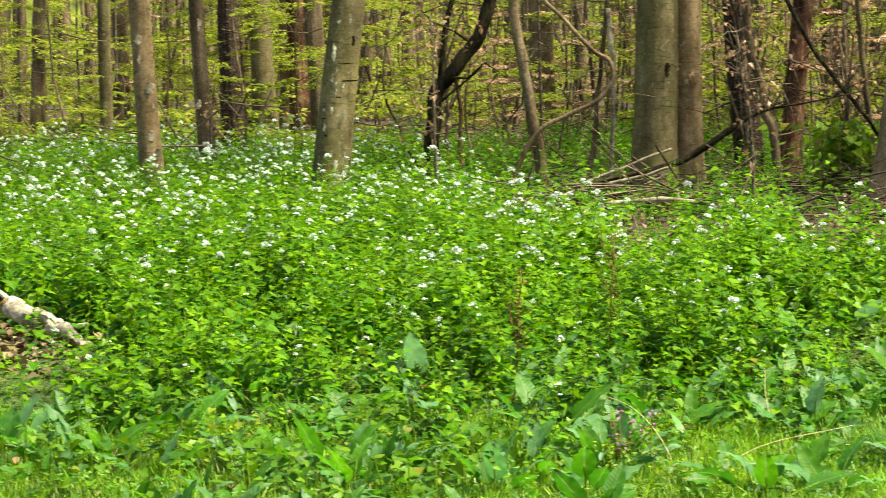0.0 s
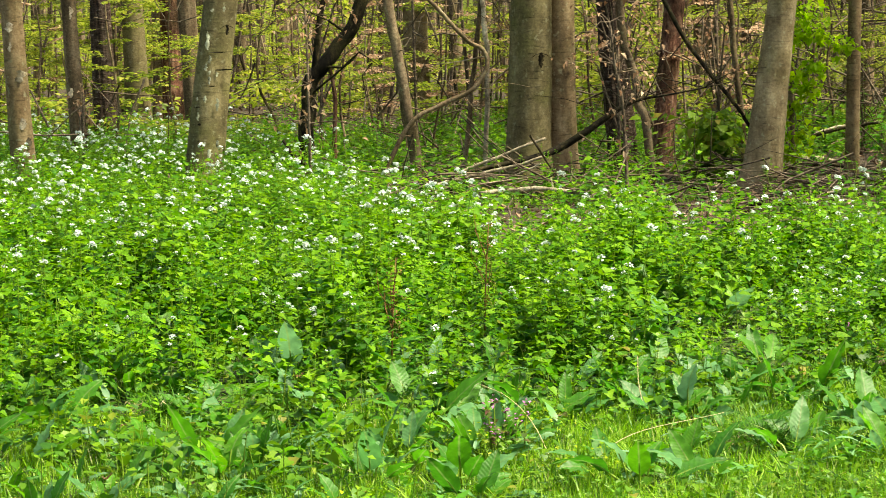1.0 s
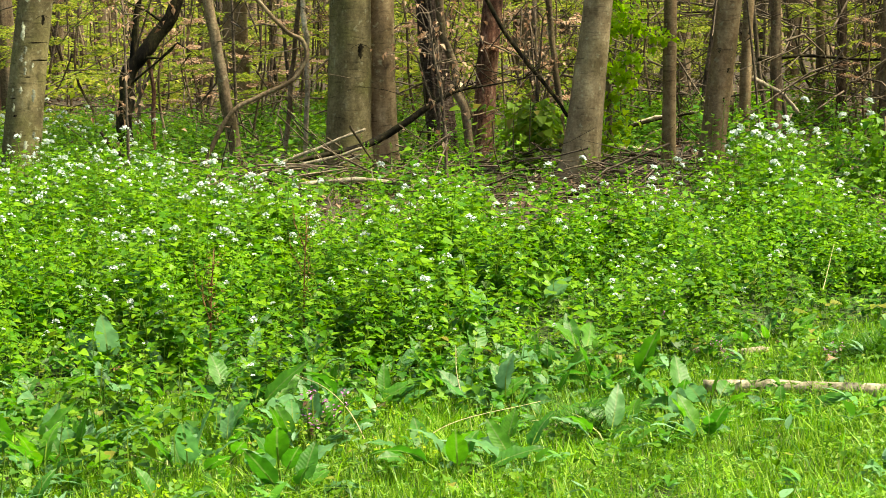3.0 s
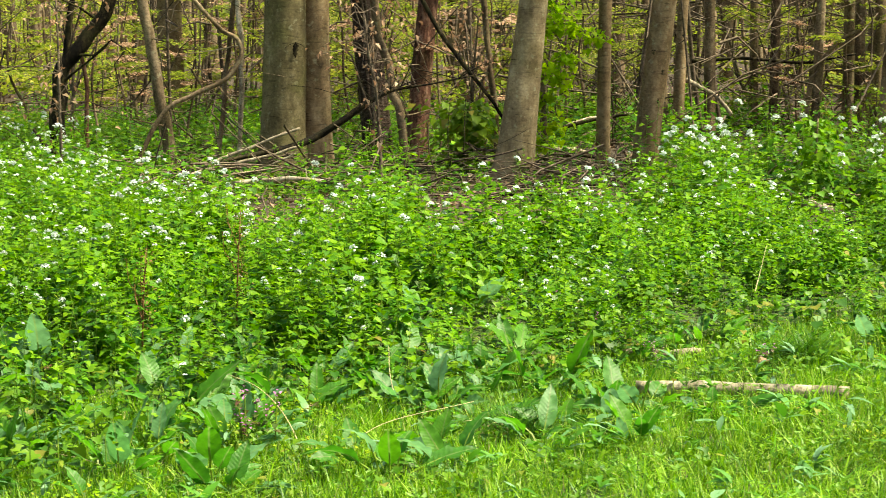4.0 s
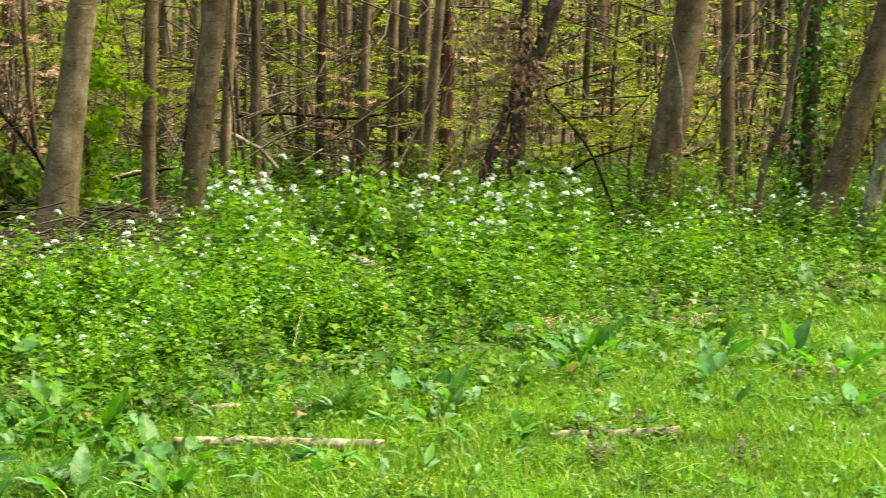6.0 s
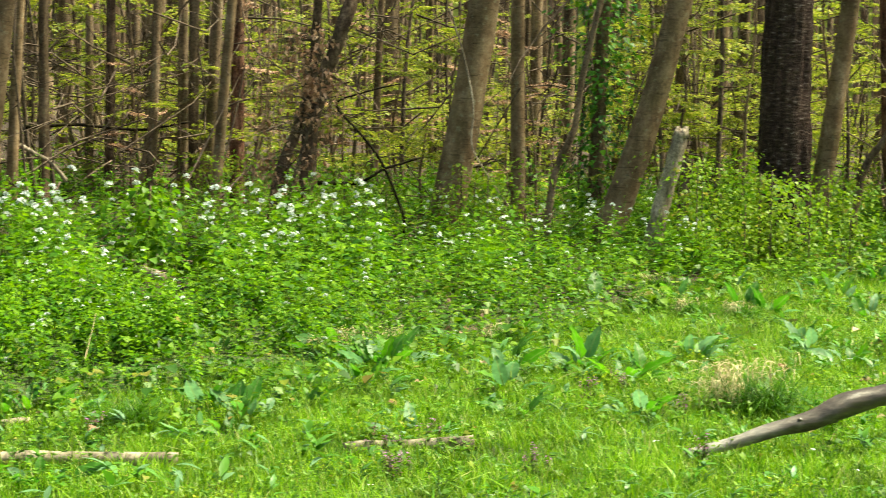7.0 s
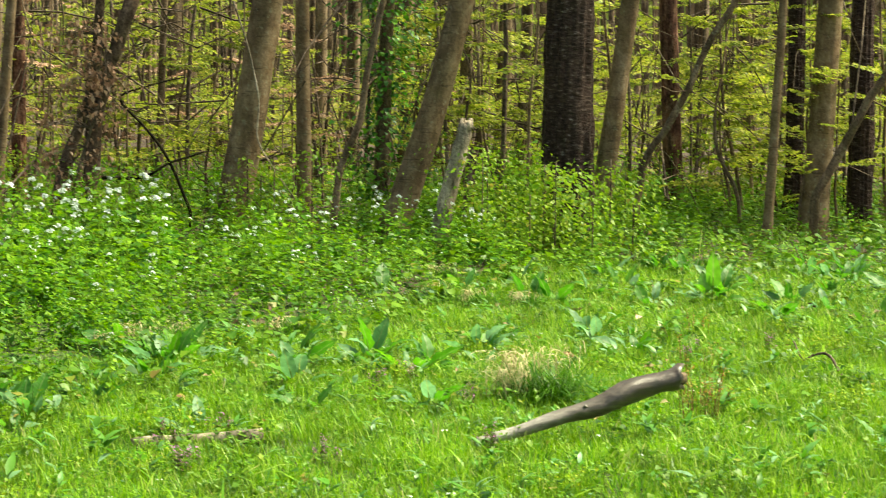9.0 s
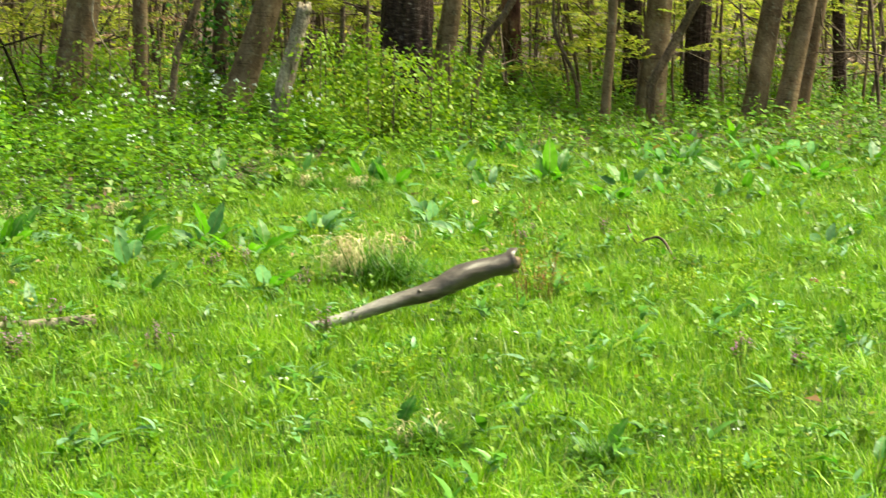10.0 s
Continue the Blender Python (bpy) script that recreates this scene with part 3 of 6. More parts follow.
def clear_of_docks(x, y, room):
    """Nearly 0 at a dock's foot and just before it, 1 away from all."""
    k = np.ones_like(x)
    for dx, dy, s in DOCK_SPOTS:
        r = math.hypot(dx, dy)
        ox, oy = dx * (1 - 0.12 / r), dy * (1 - 0.12 / r)
        k = k * np.clip((np.hypot(x - ox, y - oy) - 0.5 * room * s) / (0.5 * room * s), 0.04, 1)
    return k


# ---- ground ----
def build_ground():
    xs = np.concatenate([-np.geomspace(700, 16, 14), np.arange(-14, 30, 0.35), np.geomspace(31, 700, 14)])
    ys = np.concatenate([-np.geomspace(700, 4, 12), np.arange(-3, 42, 0.35), np.geomspace(43, 700, 14)])
    x, y = np.meshgrid(xs, ys)
    z = height_at(x, y) * np.clip(2 - np.hypot(x, y) / 60, 0, 1)
    v = np.column_stack([x.ravel(), y.ravel(), z.ravel()])
    n, m = x.shape
    i, j = np.meshgrid(np.arange(n - 1), np.arange(m - 1), indexing="ij")
    q = i * m + j
    f = np.concatenate([np.stack([q, q + 1, q + m + 1], -1).reshape(-1, 3), np.stack([q, q + m + 1, q + m], -1).reshape(-1, 3)])
    ob = new("ground", shape_mesh("ground", (v, f, np.zeros(len(f), int)), [ground_material()]))
    tagged(ob, "meadow soil turning to brown leaf mould under the trees", "ground", kind="structure")


build_ground()


def build_backdrop():
    a = np.radians(np.linspace(-60, 100, 80))
    v = np.concatenate([np.column_stack([130 * np.sin(a), 130 * np.cos(a), np.full(80, h)]) for h in (-1.0, 22.0)])
    i = np.arange(79)
    f = np.concatenate([np.stack([i, i + 81, i + 1], -1), np.stack([i, i + 80, i + 81], -1)])
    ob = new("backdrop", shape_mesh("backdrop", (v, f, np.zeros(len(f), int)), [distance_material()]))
    tagged(ob, "yellow-green woodland far behind the trees, sunlit haze painted into its colour", "backdrop", kind="structure")


build_backdrop()


# ---- trees ----
def spray(rng, length, leaf, density=1.0):
    """A flat spray of leaves along y with thin side twigs; 0: leaf, 1: twig."""
    out = []
    one = flat_leaf(leaf, leaf * 0.62)
    def along(start, way, ln):
        n = max(3, int(ln / (leaf * 0.55) * density))
        for s in np.linspace(0.15, 1, n):
            for side in (-1, 1):
                if rng.random() < 0.12:
                    continue
                at = start + way * ln * s + np.array([0, 0, -0.06 * ln * s * s])
                yaw = math.atan2(-way[0], way[1]) + side * rng.uniform(0.6, 1.2)
                out.append(moved(one, at, yaw, rng.uniform(-0.6, 0.25), rng.uniform(-0.5, 0.5), rng.uniform(0.6, 1.15)))
    main = np.array([0.0, 1.0, 0.0])
    along(np.zeros(3), main, length)
    for s in np.linspace(0.2, 0.75, 4):
        for side in (-1, 1):
            a = side * rng.uniform(0.5, 0.9)
            along(main * length * s, np.array([math.sin(a), math.cos(a), rng.uniform(-0.1, 0.15)]), length * rng.uniform(0.25, 0.5) * (1.1 - s * 0.5))
    twig = tube([(0, 0, 0), (0, length * 0.5, 0), (0, length, -0.06 * length)], (0.006, 0.004, 0.0015), 3, cap=False)
    out.append(painted(twig, 1))
    return joined(out)


def crown_shape(rng, leaf=0.13, sprays=8, wide=2.6, tall=3.2):
    out = []
    for _ in range(sprays):
        d = rng.normal(0, 1, 3)
        d *= rng.uniform(0.45, 1.0) / np.linalg.norm(d)
        at = d * np.array([wide, wide, tall]) * rng.uniform(0.75, 1.1)
        out.append(moved(spray(rng, rng.uniform(0.9, 1.5), leaf, 0.6), at, rng.uniform(0, 6.28), rng.uniform(-0.3, 0.4), rng.uniform(-0.4, 0.4)))
    return joined(out)


CROWNS = [shape_mesh("crown", crown_shape(np.random.default_rng(20 + i)), [FRESH_LEAF, TWIG_BARK]) for i in range(3)]
LIMB_SET = {}


def limb_mesh(bark, i):
    key = (bark.name, i)
    if key not in LIMB_SET:
        g = np.random.default_rng(50 + i)
        pts = [(0, 0, 0)]
        for s in range(1, 7):
            pts.append((g.normal(0, 0.12) * s ** 0.5, 0.42 * s, 0.32 * s + g.normal(0, 0.08)))
        LIMB_SET[key] = shape_mesh("limb", tube(curve_through(pts, 12), np.linspace(0.06, 0.012, 12), 7, 0.05, i), [bark])
    return LIMB_SET[key]


tree_count = 0


def tree(name, x, y, girth, sx, sy, bark, label, tall=14.0, rough=0.03, flare=0.7, sides=20, bend=0.05, group="woodland trees", limbs=5, second=None, second_bark=None, ridges=0.0, step=0.26, slim=0.93, curl=0.0):
    """A standing tree: girth is its thickness near the foot, slim its share of that at 1.5 m, sx and sy its lean per metre, curl how the lean straightens upwards."""
    global tree_count
    tree_count += 1
    g = np.random.default_rng(300 + tree_count)
    base = thing(name, (x, y, float(height_at(x, y)) - 0.02), label, "tree", group)
    zs = np.concatenate([np.array([-0.12, 0.0, 0.06, 0.13, 0.22, 0.34, 0.5]), np.arange(0.72, 4.2, step), np.linspace(4.8, tall, 9)])
    w = np.where(zs < 3.2, zs, 3.2 + (1 - np.exp(-(zs - 3.2) / 3.0)) * 3.0)
    w = w - curl * np.minimum(w, 2.8) ** 2
    ph = g.uniform(0, 6.28, 2)
    px = sx * w + bend * girth * np.sin(zs * 1.4 + ph[0]) - bend * girth * np.sin(ph[0])
    py = sy * w + bend * girth * np.sin(zs * 1.2 + ph[1]) - bend * girth * np.sin(ph[1])
    r = girth / 2 * np.interp(zs, (0, 0.35, 1.5, 4, tall), (1.08, 1.03, slim, slim * 0.86, 0.16))
    part("trunk", shape_mesh("trunk", tube(np.column_stack([px, py, zs]), r, sides, rough, 900 + tree_count, flare, ridges=ridges), [bark]), base)
    if second:
        ox, oy, g2, ax, ay = second
        part("trunk", shape_mesh("trunk", tube(np.column_stack([ox + ax * w, oy + ay * w, zs]), r * g2 / girth, sides, rough, 77, flare), [second_bark or bark]), base)
    top = Vector((px[-1], py[-1], tall))
    for q in range(limbs):
        z = tall * (0.55 + 0.42 * q / max(limbs - 1, 1))
        at = Vector((np.interp(z, zs, px), np.interp(z, zs, py), z))
        part("limb", limb_mesh(bark, q % 4), base, m=Matrix.Translation(at) @ pose(0, 0, 0, 0, 0, g.uniform(0, 360)) @ Matrix.Scale(girth / 0.3 * g.uniform(0.8, 1.1) if girth < 0.3 else 1.1, 4))
    part("crown", CROWNS[tree_count % 3], base, "sparse fresh spring leaves", Matrix.Translation(top - Vector((0, 0, tall * 0.16))) @ pose(0, 0, 0, 0, 0, g.uniform(0, 360)) @ Matrix.Scale(0.5 + girth, 4))
    return base


def bark_patch(name, base, x, y, z, w, h, mat, label):
    """An uneven patch of other bark, bent round the trunk on its meadow side."""
    g = np.random.default_rng(int(abs(x * 7919 + z * 997)))
    v, f = [], []
    edge = g.uniform(0.35, 1.25, (9, 2))
    for i in range(9):
        for j in range(5):
            u, t = (j / 4 - 0.5) * 2, (i / 8 - 0.5) * 2
            k = math.sqrt(max(0.02, 1 - t * t)) * edge[i, 0 if u < 0 else 1]
            v.append((u * w * k + 0.15 * w * math.sin(3 * t), 0.35 * (u * k) ** 2 * w - 0.005, t * h))
    for i in range(8):
        for j in range(4):
            q = i * 5 + j
            f += [(q, q + 1, q + 6), (q, q + 6, q + 5)]
    return part(name, shape_mesh(name, (np.array(v), np.array(f), np.zeros(len(f), int)), [mat]), base, label, pose(x, y, z))


def knot(base, bark, x, y, z, size):
    """A dark branch scar with a fold of bark running down from either side."""
    eye = bark_patch("knot", base, x, y, z, size * 0.6, size * 1.3, bark, "dark branch scar")
    for k in (-1, 1):
        part("bark_fold", shape_mesh("bark_fold", tube([(0, 0.002, size * 1.2), (k * size * 0.9, 0.004, size * 0.9), (k * size * 1.7, 0.012 + 0.25 * size, size * 0.3)], (0.002, 0.003, 0.001), 4), [bark]), eye)


def scar(base, x, y, z, w, h):
    bark_patch("peeled_patch", base, x, y + 0.006, z, w * 0.75, h * 1.1, PEELED, "pale peeled patch")


def limb_on(base, x, y, points, r0, r1, bark):
    """A further limb of a tree whose foot is at x, y."""
    q = curve_through(points, 14) - np.array([x, y, 0])
    part("limb", shape_mesh("limb", tube(q, np.linspace(r0, r1, 14), 8, 0.04, 9), [bark]), base)


def beech(x, y, girth, sx, sy, label="smooth grey-green beech trunk at the wood's edge", **k):
    return tree("beech_tree", x, y, girth, sx, sy, BEECH_BARK, label, **k)


def grey(x, y, girth, sx, sy, label="slender grey-brown tree trunk inside the wood", **k):
    return tree("woodland_tree", x, y, girth, sx, sy, GREY_BARK, label, sides=12, flare=0.4, limbs=4, **k)


def oak(x, y, girth, sx, sy, label="dark tree with deeply furrowed bark", **k):
    return tree("oak_tree", x, y, girth, sx, sy, OAK_BARK, label, rough=0.06, flare=0.45, sides=72, ridges=0.04, step=0.1, **k)


def pine(x, y, girth, sx, sy, label="straight tree with scaly reddish-brown bark", **k):
    return tree("reddish_tree", x, y, girth, sx, sy, PINE_BARK, label, rough=0.04, flare=0.35, **k)


tree("beech_tree", -4.44, 29.67, 0.18, 0.014, 0.002, MOSSY_BARK, "slim mossy beech inside the wood")
b = beech(-2.69, 20.83, 0.22, -0.058, -0.008, "beech with pale scars where bark has peeled")
scar(b, -0.092, -0.129, 1.57, 0.053, 0.043)
scar(b, -0.088, -0.128, 1.39, 0.032, 0.043)
scar(b, -0.009, -0.118, 1.12, 0.075, 0.053)
scar(b, -0.003, -0.117, 0.68, 0.064, 0.048)
scar(b, 0.048, -0.111, 0.50, 0.043, 0.053)
tree("beech_tree", -2.59, 32.90, 0.35, 0.0, 0.0, MOSSY_BARK, "olive-green mossy beech inside the wood")
b = tree("beech_tree", -1.00, 19.47, 0.32, 0.123, 0.006, MOSSY_BARK, "beech with pale lichen patches and a dark knot")
knot(b, DARK_BARK, 0.263, -0.147, 1.50, 0.035)
for x, y, z, w, h in (
    (0.096, -0.165, 1.41, 0.021, 0.080),
    (0.110, -0.169, 1.25, 0.018, 0.036),
    (0.074, -0.160, 1.18, 0.016, 0.030),
    (0.100, -0.167, 1.07, 0.014, 0.036),
    (0.142, -0.177, 1.67, 0.016, 0.016),
    (0.244, -0.167, 1.68, 0.014, 0.023),
    (0.162, -0.148, 0.86, 0.020, 0.057),
    (0.059, -0.158, 0.91, 0.014, 0.032),
    (-0.011, -0.113, 0.91, 0.011, 0.018),
    (-0.006, -0.128, 0.76, 0.014, 0.039),
    (0.153, -0.125, 0.53, 0.018, 0.023),
    (0.040, -0.154, 0.52, 0.016, 0.023),
    (0.081, -0.152, 0.44, 0.030, 0.039),
    (-0.047, -0.100, 0.54, 0.009, 0.014),
    (0.166, -0.162, 1.12, 0.013, 0.021),
    (0.106, -0.168, 1.14, 0.013, 0.020),
):
    bark_patch("lichen_patch", b, x, y, z, w, h, LICHEN, "pale grey lichen")
for x, y, z, w, h in (
    (0.199, -0.162, 1.31, 0.098, 0.006),
    (0.217, -0.141, 1.16, 0.080, 0.008),
    (0.005, -0.138, 0.69, 0.023, 0.011),
    (0.001, -0.140, 0.55, 0.023, 0.009),
    (-0.007, -0.121, 0.84, 0.032, 0.006),
    (0.123, -0.166, 1.02, 0.030, 0.006),
):
    bark_patch("bark_crease", b, x, y, z, w, h, DARK_BARK, "dark crease in the bark")
beech(1.40, 29.97, 0.35, -0.030, 0.001)
tree("beech_tree", 3.95, 19.60, 0.325, 0.075, -0.015, PALE_BEECH, "pale beech leaning slightly beside a leafy young maple", slim=0.78, curl=-0.26)
beech(4.97, 20.40, 0.13, 0.013, -0.003)
b = beech(5.21, 19.82, 0.225, 0.105, -0.028, "grey-brown beech with small dark eyes", slim=0.96)
for kz, kx in ((0.5, 0.02), (0.72, 0.1), (0.98, 0.14), (1.16, 0.06), (1.42, 0.17)):
    knot(b, DARK_BARK, kx, -0.118 - 0.02 * kz, kz, 0.018)
beech(6.44, 23.12, 0.12, 0.046, -0.013)
beech(7.78, 20.59, 0.11, 0.067, -0.026)
beech(9.17, 18.38, 0.32, 0.169, -0.086, "stout beech leaning over, bare of low branches", slim=0.9, curl=0.03)
beech(10.53, 19.36, 0.15, -0.023, 0.012)
beech(10.21, 17.25, 0.262, 0.318, -0.188, "beech leaning strongly above white flowers", slim=0.88, curl=0.1)
beech(12.96, 17.83, 0.20, 0.104, -0.076)
beech(14.61, 16.50, 0.262, 0.036, -0.032)
beech(13.62, 16.02, 0.09, 0.034, -0.029)
beech(15.34, 15.83, 0.218, 0.092, -0.089)
beech(15.55, 15.63, 0.19, 0.116, -0.116)
beech(16.72, 16.58, 0.172, 0.111, -0.112)
pine(-2.12, 33.93, 0.33, -0.036, -0.002)
pine(3.55, 22.72, 0.22, 0.081, -0.013)
pine(15.42, 19.74, 0.22, -0.038, 0.029)
oak(-2.57, 27.88, 0.27, -0.012, -0.001)
oak(3.03, 21.79, 0.28, -0.054, 0.007)
oak(11.86, 16.78, 0.47, 0.002, -0.002, "thick dark oak with deeply furrowed bark")
oak(15.75, 18.15, 0.19, 0.005, -0.005)
oak(15.61, 16.93, 0.25, -0.016, 0.015)
oak(18.82, 18.01, 0.15, -0.048, 0.050)
b = grey(-2.29, 21.88, 0.16, -0.028, -0.003)
scar(b, -0.051, -0.091, 1.69, 0.045, 0.056)
scar(b, -0.064, -0.092, 0.92, 0.045, 0.045)
scar(b, 0.040, -0.081, 0.77, 0.067, 0.050)
scar(b, -0.005, -0.086, 0.36, 0.045, 0.067)
grey(-2.50, 35.91, 0.18, 0.017, 0.001)
grey(-1.69, 31.96, 0.29, -0.035, -0.002)
grey(1.13, 35.98, 0.24, 0.026, -0.001)
grey(-6.07, 33.45, 0.22, 0.051, 0.009)
grey(-6.63, 35.38, 0.16, 0.029, 0.005)
grey(-5.35, 37.62, 0.15, 0.019, 0.003)
grey(7.77, 31.04, 0.21, -0.009, 0.002)
grey(6.03, 33.45, 0.26, -0.016, 0.003)
grey(6.60, 24.11, 0.08, -0.051, 0.014)
grey(8.02, 23.20, 0.112, 0.034, -0.012)
grey(8.85, 24.49, 0.132, -0.004, 0.001)
grey(8.81, 23.98, 0.129, -0.008, 0.003)
grey(8.71, 23.27, 0.138, 0.035, -0.013)
pine(9.27, 23.81, 0.162, -0.009, 0.004)
tree("woodland_tree", 8.06, 24.76, 0.119, -0.001, 0.000, UMBER_BARK, "slim dark trunk in the thicket", sides=12, flare=0.3, limbs=4)
grey(8.44, 26.74, 0.114, -0.008, 0.002)
grey(6.93, 23.54, 0.124, 0.003, -0.001)
grey(10.81, 31.19, 0.20, 0.004, -0.001)
grey(11.86, 32.95, 0.20, -0.007, 0.002)
grey(8.77, 25.58, 0.14, 0.072, -0.025)
grey(10.45, 28.17, 0.17, 0.034, -0.012)
grey(14.50, 26.31, 0.18, -0.005, 0.003)
grey(16.84, 29.58, 0.22, 0.013, -0.007)
grey(15.09, 23.64, 0.17, 0.003, -0.002)
grey(17.69, 26.72, 0.23, 0.008, -0.005)
grey(16.79, 24.92, 0.17, 0.037, -0.025)
grey(11.73, 25.46, 0.10, 0.030, -0.014)
grey(13.27, 26.95, 0.08, -0.011, 0.005)
grey(12.09, 36.06, 0.21, 0.018, -0.006)
grey(11.06, 32.18, 0.19, 0.069, -0.024)
# twin beech, two stems from one foot
b = tree("beech_tree", 1.95, 20.41, 0.395, 0.012, -0.001, MOSSY_BARK, "twin-stemmed beech, one stem mossy, with a dark knot", second=(0.335, 0.17, 0.3, -0.008, 0.001), second_bark=BEECH_BARK, slim=0.97)
knot(b, DARK_BARK, 0.115, -0.185, 1.18, 0.055)


def crooked(name, points, r0, r1, bark, label, category="tree", rough=0.08, sides=9, grown=0.0, crown=False):
    """A crooked stem through a few points, with its foot on the ground; grown: how far it goes on upwards."""
    p = [tuple(q) for q in points]
    x, y, z = p[0]
    if grown:
        last, before = np.array(p[-1]), np.array(p[-2])
        way = (last - before) / np.linalg.norm(last - before)
        for s in range(1, 4):
            way = way * 0.8 + np.array([0, 0, 0.35])
            last = last + way * grown / 3
            p.append(tuple(last))
    base = thing(name, (x, y, float(height_at(x, y))), label, category)
    q = curve_through(p, 10 + 3 * len(p)) - np.array([x, y, z])
    g = np.random.default_rng(int(abs(x) * 1000 + abs(y) * 10))
    jig = g.normal(0, 1, (len(q), 3))
    jig[1:-1] = (jig[:-2] + jig[1:-1] * 2 + jig[2:]) / 4
    q = q + jig * r1 * (0.3 if category in ("tree", "branch") else 0.08)
    if z < 0.6:
        q = np.concatenate([[(0, 0, -z - 0.06)], q]) + np.array([0, 0, z])
    else:
        q = q + np.array([0, 0, z - float(height_at(x, y))])
    if category == "dead tree":
        for k in range(6):
            # splinters standing round the broken top
            t = k * 1.05 + 0.4
            s = q[-1] + np.array([math.cos(t), math.sin(t), 0]) * r1 * 0.55 - np.array([0, 0, 0.05])
            part("splinter", shape_mesh("splinter", tube([s, s + np.array([0.004, 0, 0.05]), s + np.array([0.01, 0.003, 0.055 + 0.02 * (k % 3)])], (r1 * 0.5, r1 * 0.45, r1 * 0.3), 5, 0.1, k), [bark]), base)
    part("trunk" if category == "tree" else "wood", shape_mesh("stem", tube(q, np.linspace(r0, r1, len(q)), sides, rough, len(p) * 7 + int(r0 * 900)), [bark]), base)
    for _ in range(5 if category in ("tree", "branch") else 0):
        i = int(g.integers(4, len(q) - 2))
        way = np.array([g.normal(0, 1), g.normal(0, 0.6), g.normal(0.35, 0.5)])
        way /= np.linalg.norm(way)
        ln = g.uniform(0.25, 0.8)
        side = g.normal(0, 0.18, 3)
        part("twig", shape_mesh("twig", tube([q[i], q[i] + way * ln * 0.35 + side * 0.2, q[i] + way * ln * 0.7 - side * 0.3, q[i] + way * ln + side * 0.4], (r1 * 0.28, r1 * 0.2, r1 * 0.14, 0.002), 5, cap=False), [bark]), base)
    if crown:
        part("crown", CROWNS[int(r0 * 1000) % 3], base, "sparse fresh spring leaves", Matrix.Translation(Vector(q[-1])) @ Matrix.Scale(0.6, 4))
    return base


b = crooked("crooked_tree", [(-0.12, 20.50, 0.14), (-0.08, 20.50, 0.61), (-0.02, 20.50, 0.97), (0.12, 20.50, 1.18), (0.32, 20.50, 1.43), (0.50, 20.49, 1.86), (0.58, 20.49, 2.14)], 0.075, 0.055, DARK_BARK, "dark crooked tree bending away from the light", grown=5.0, crown=True, rough=0.045)
limb_on(b, -0.12, 20.50, [(-0.00, 20.50, 0.99), (0.03, 20.50, 1.28), (0.07, 20.50, 1.59), (0.16, 20.50, 1.95), (0.20, 20.50, 2.30)], 0.034, 0.022, DARK_BARK)
crooked("crooked_tree", [(0.91, 19.98, 0.13), (0.88, 19.98, 0.41), (0.85, 19.98, 0.66), (0.75, 19.99, 1.22), (0.69, 19.99, 1.58), (0.66, 19.99, 2.03)], 0.06, 0.035, GREY_BARK, "thin crooked grey stem among fallen branches", grown=3.0, crown=True)
crooked("hanging_branch", [(0.62, 19.79, 0.21), (0.88, 19.78, 0.65), (1.16, 19.77, 0.79), (1.41, 19.75, 0.92), (1.53, 19.74, 1.11), (1.50, 19.74, 1.26), (1.36, 19.75, 1.35), (1.14, 19.77, 1.59), (0.92, 19.78, 1.82), (0.78, 19.78, 2.02)], 0.022, 0.017, GREY_BARK, "long bare branch twisting up in a wide bow", category='branch', grown=1.5)
crooked("crooked_tree", [(3.05, 20.16, 0.25), (3.02, 20.17, 0.59), (2.95, 20.18, 0.79), (2.91, 20.18, 1.05), (2.82, 20.20, 1.31), (2.79, 20.20, 1.62), (2.76, 20.20, 1.82)], 0.042, 0.034, GREY_BARK, "winding grey stem before a dark trunk", grown=3.0, crown=True, rough=0.04)
crooked("crooked_tree", [(0.19, 20.59, 0.03), (0.18, 20.59, 0.42), (0.19, 20.59, 0.78), (0.16, 20.59, 1.04), (0.12, 20.59, 1.30)], 0.024, 0.016, PINE_BARK, "thin reddish stem close beside a dark crooked tree", rough=0.04)
crooked("crooked_tree", [(1.59, 20.93, 0.05), (1.61, 20.93, 0.50), (1.64, 20.93, 1.06), (1.61, 20.93, 1.43), (1.59, 20.93, 1.74)], 0.022, 0.026, PEELED, "broken pale-brown sapling stem beside a twin beech", rough=0.06)
crooked("crooked_tree", [(1.37, 20.95, 0.03), (1.43, 20.94, 0.43), (1.48, 20.94, 0.90), (1.53, 20.93, 1.32), (1.57, 20.93, 1.74)], 0.024, 0.02, GREY_BARK, "slim slanting stem among brushwood", grown=2.0, rough=0.04)
crooked("crooked_tree", [(4.09, 21.10, 0.25), (4.06, 21.10, 0.68), (4.01, 21.11, 1.06), (3.99, 21.12, 1.39), (3.97, 21.12, 1.71)], 0.034, 0.026, GREY_BARK, "slim dark stem behind a pale beech", grown=2.5, crown=True, rough=0.04)
crooked("crooked_tree", [(7.84, 18.45, 0.30), (7.89, 18.43, 0.96), (7.96, 18.40, 1.42), (8.08, 18.35, 1.77), (8.18, 18.30, 2.13), (8.25, 18.28, 2.43)], 0.075, 0.055, UMBER_BARK, "dark crooked stem hung with withered brown leaves", grown=4.0, crown=True)
crooked("crooked_tree", [(7.65, 18.75, 0.34), (7.75, 18.70, 0.75), (7.90, 18.64, 1.21), (7.99, 18.61, 1.62), (8.01, 18.60, 2.13)], 0.055, 0.035, UMBER_BARK, "dark slanting stem beside a crooked tree", grown=4.0, crown=True)
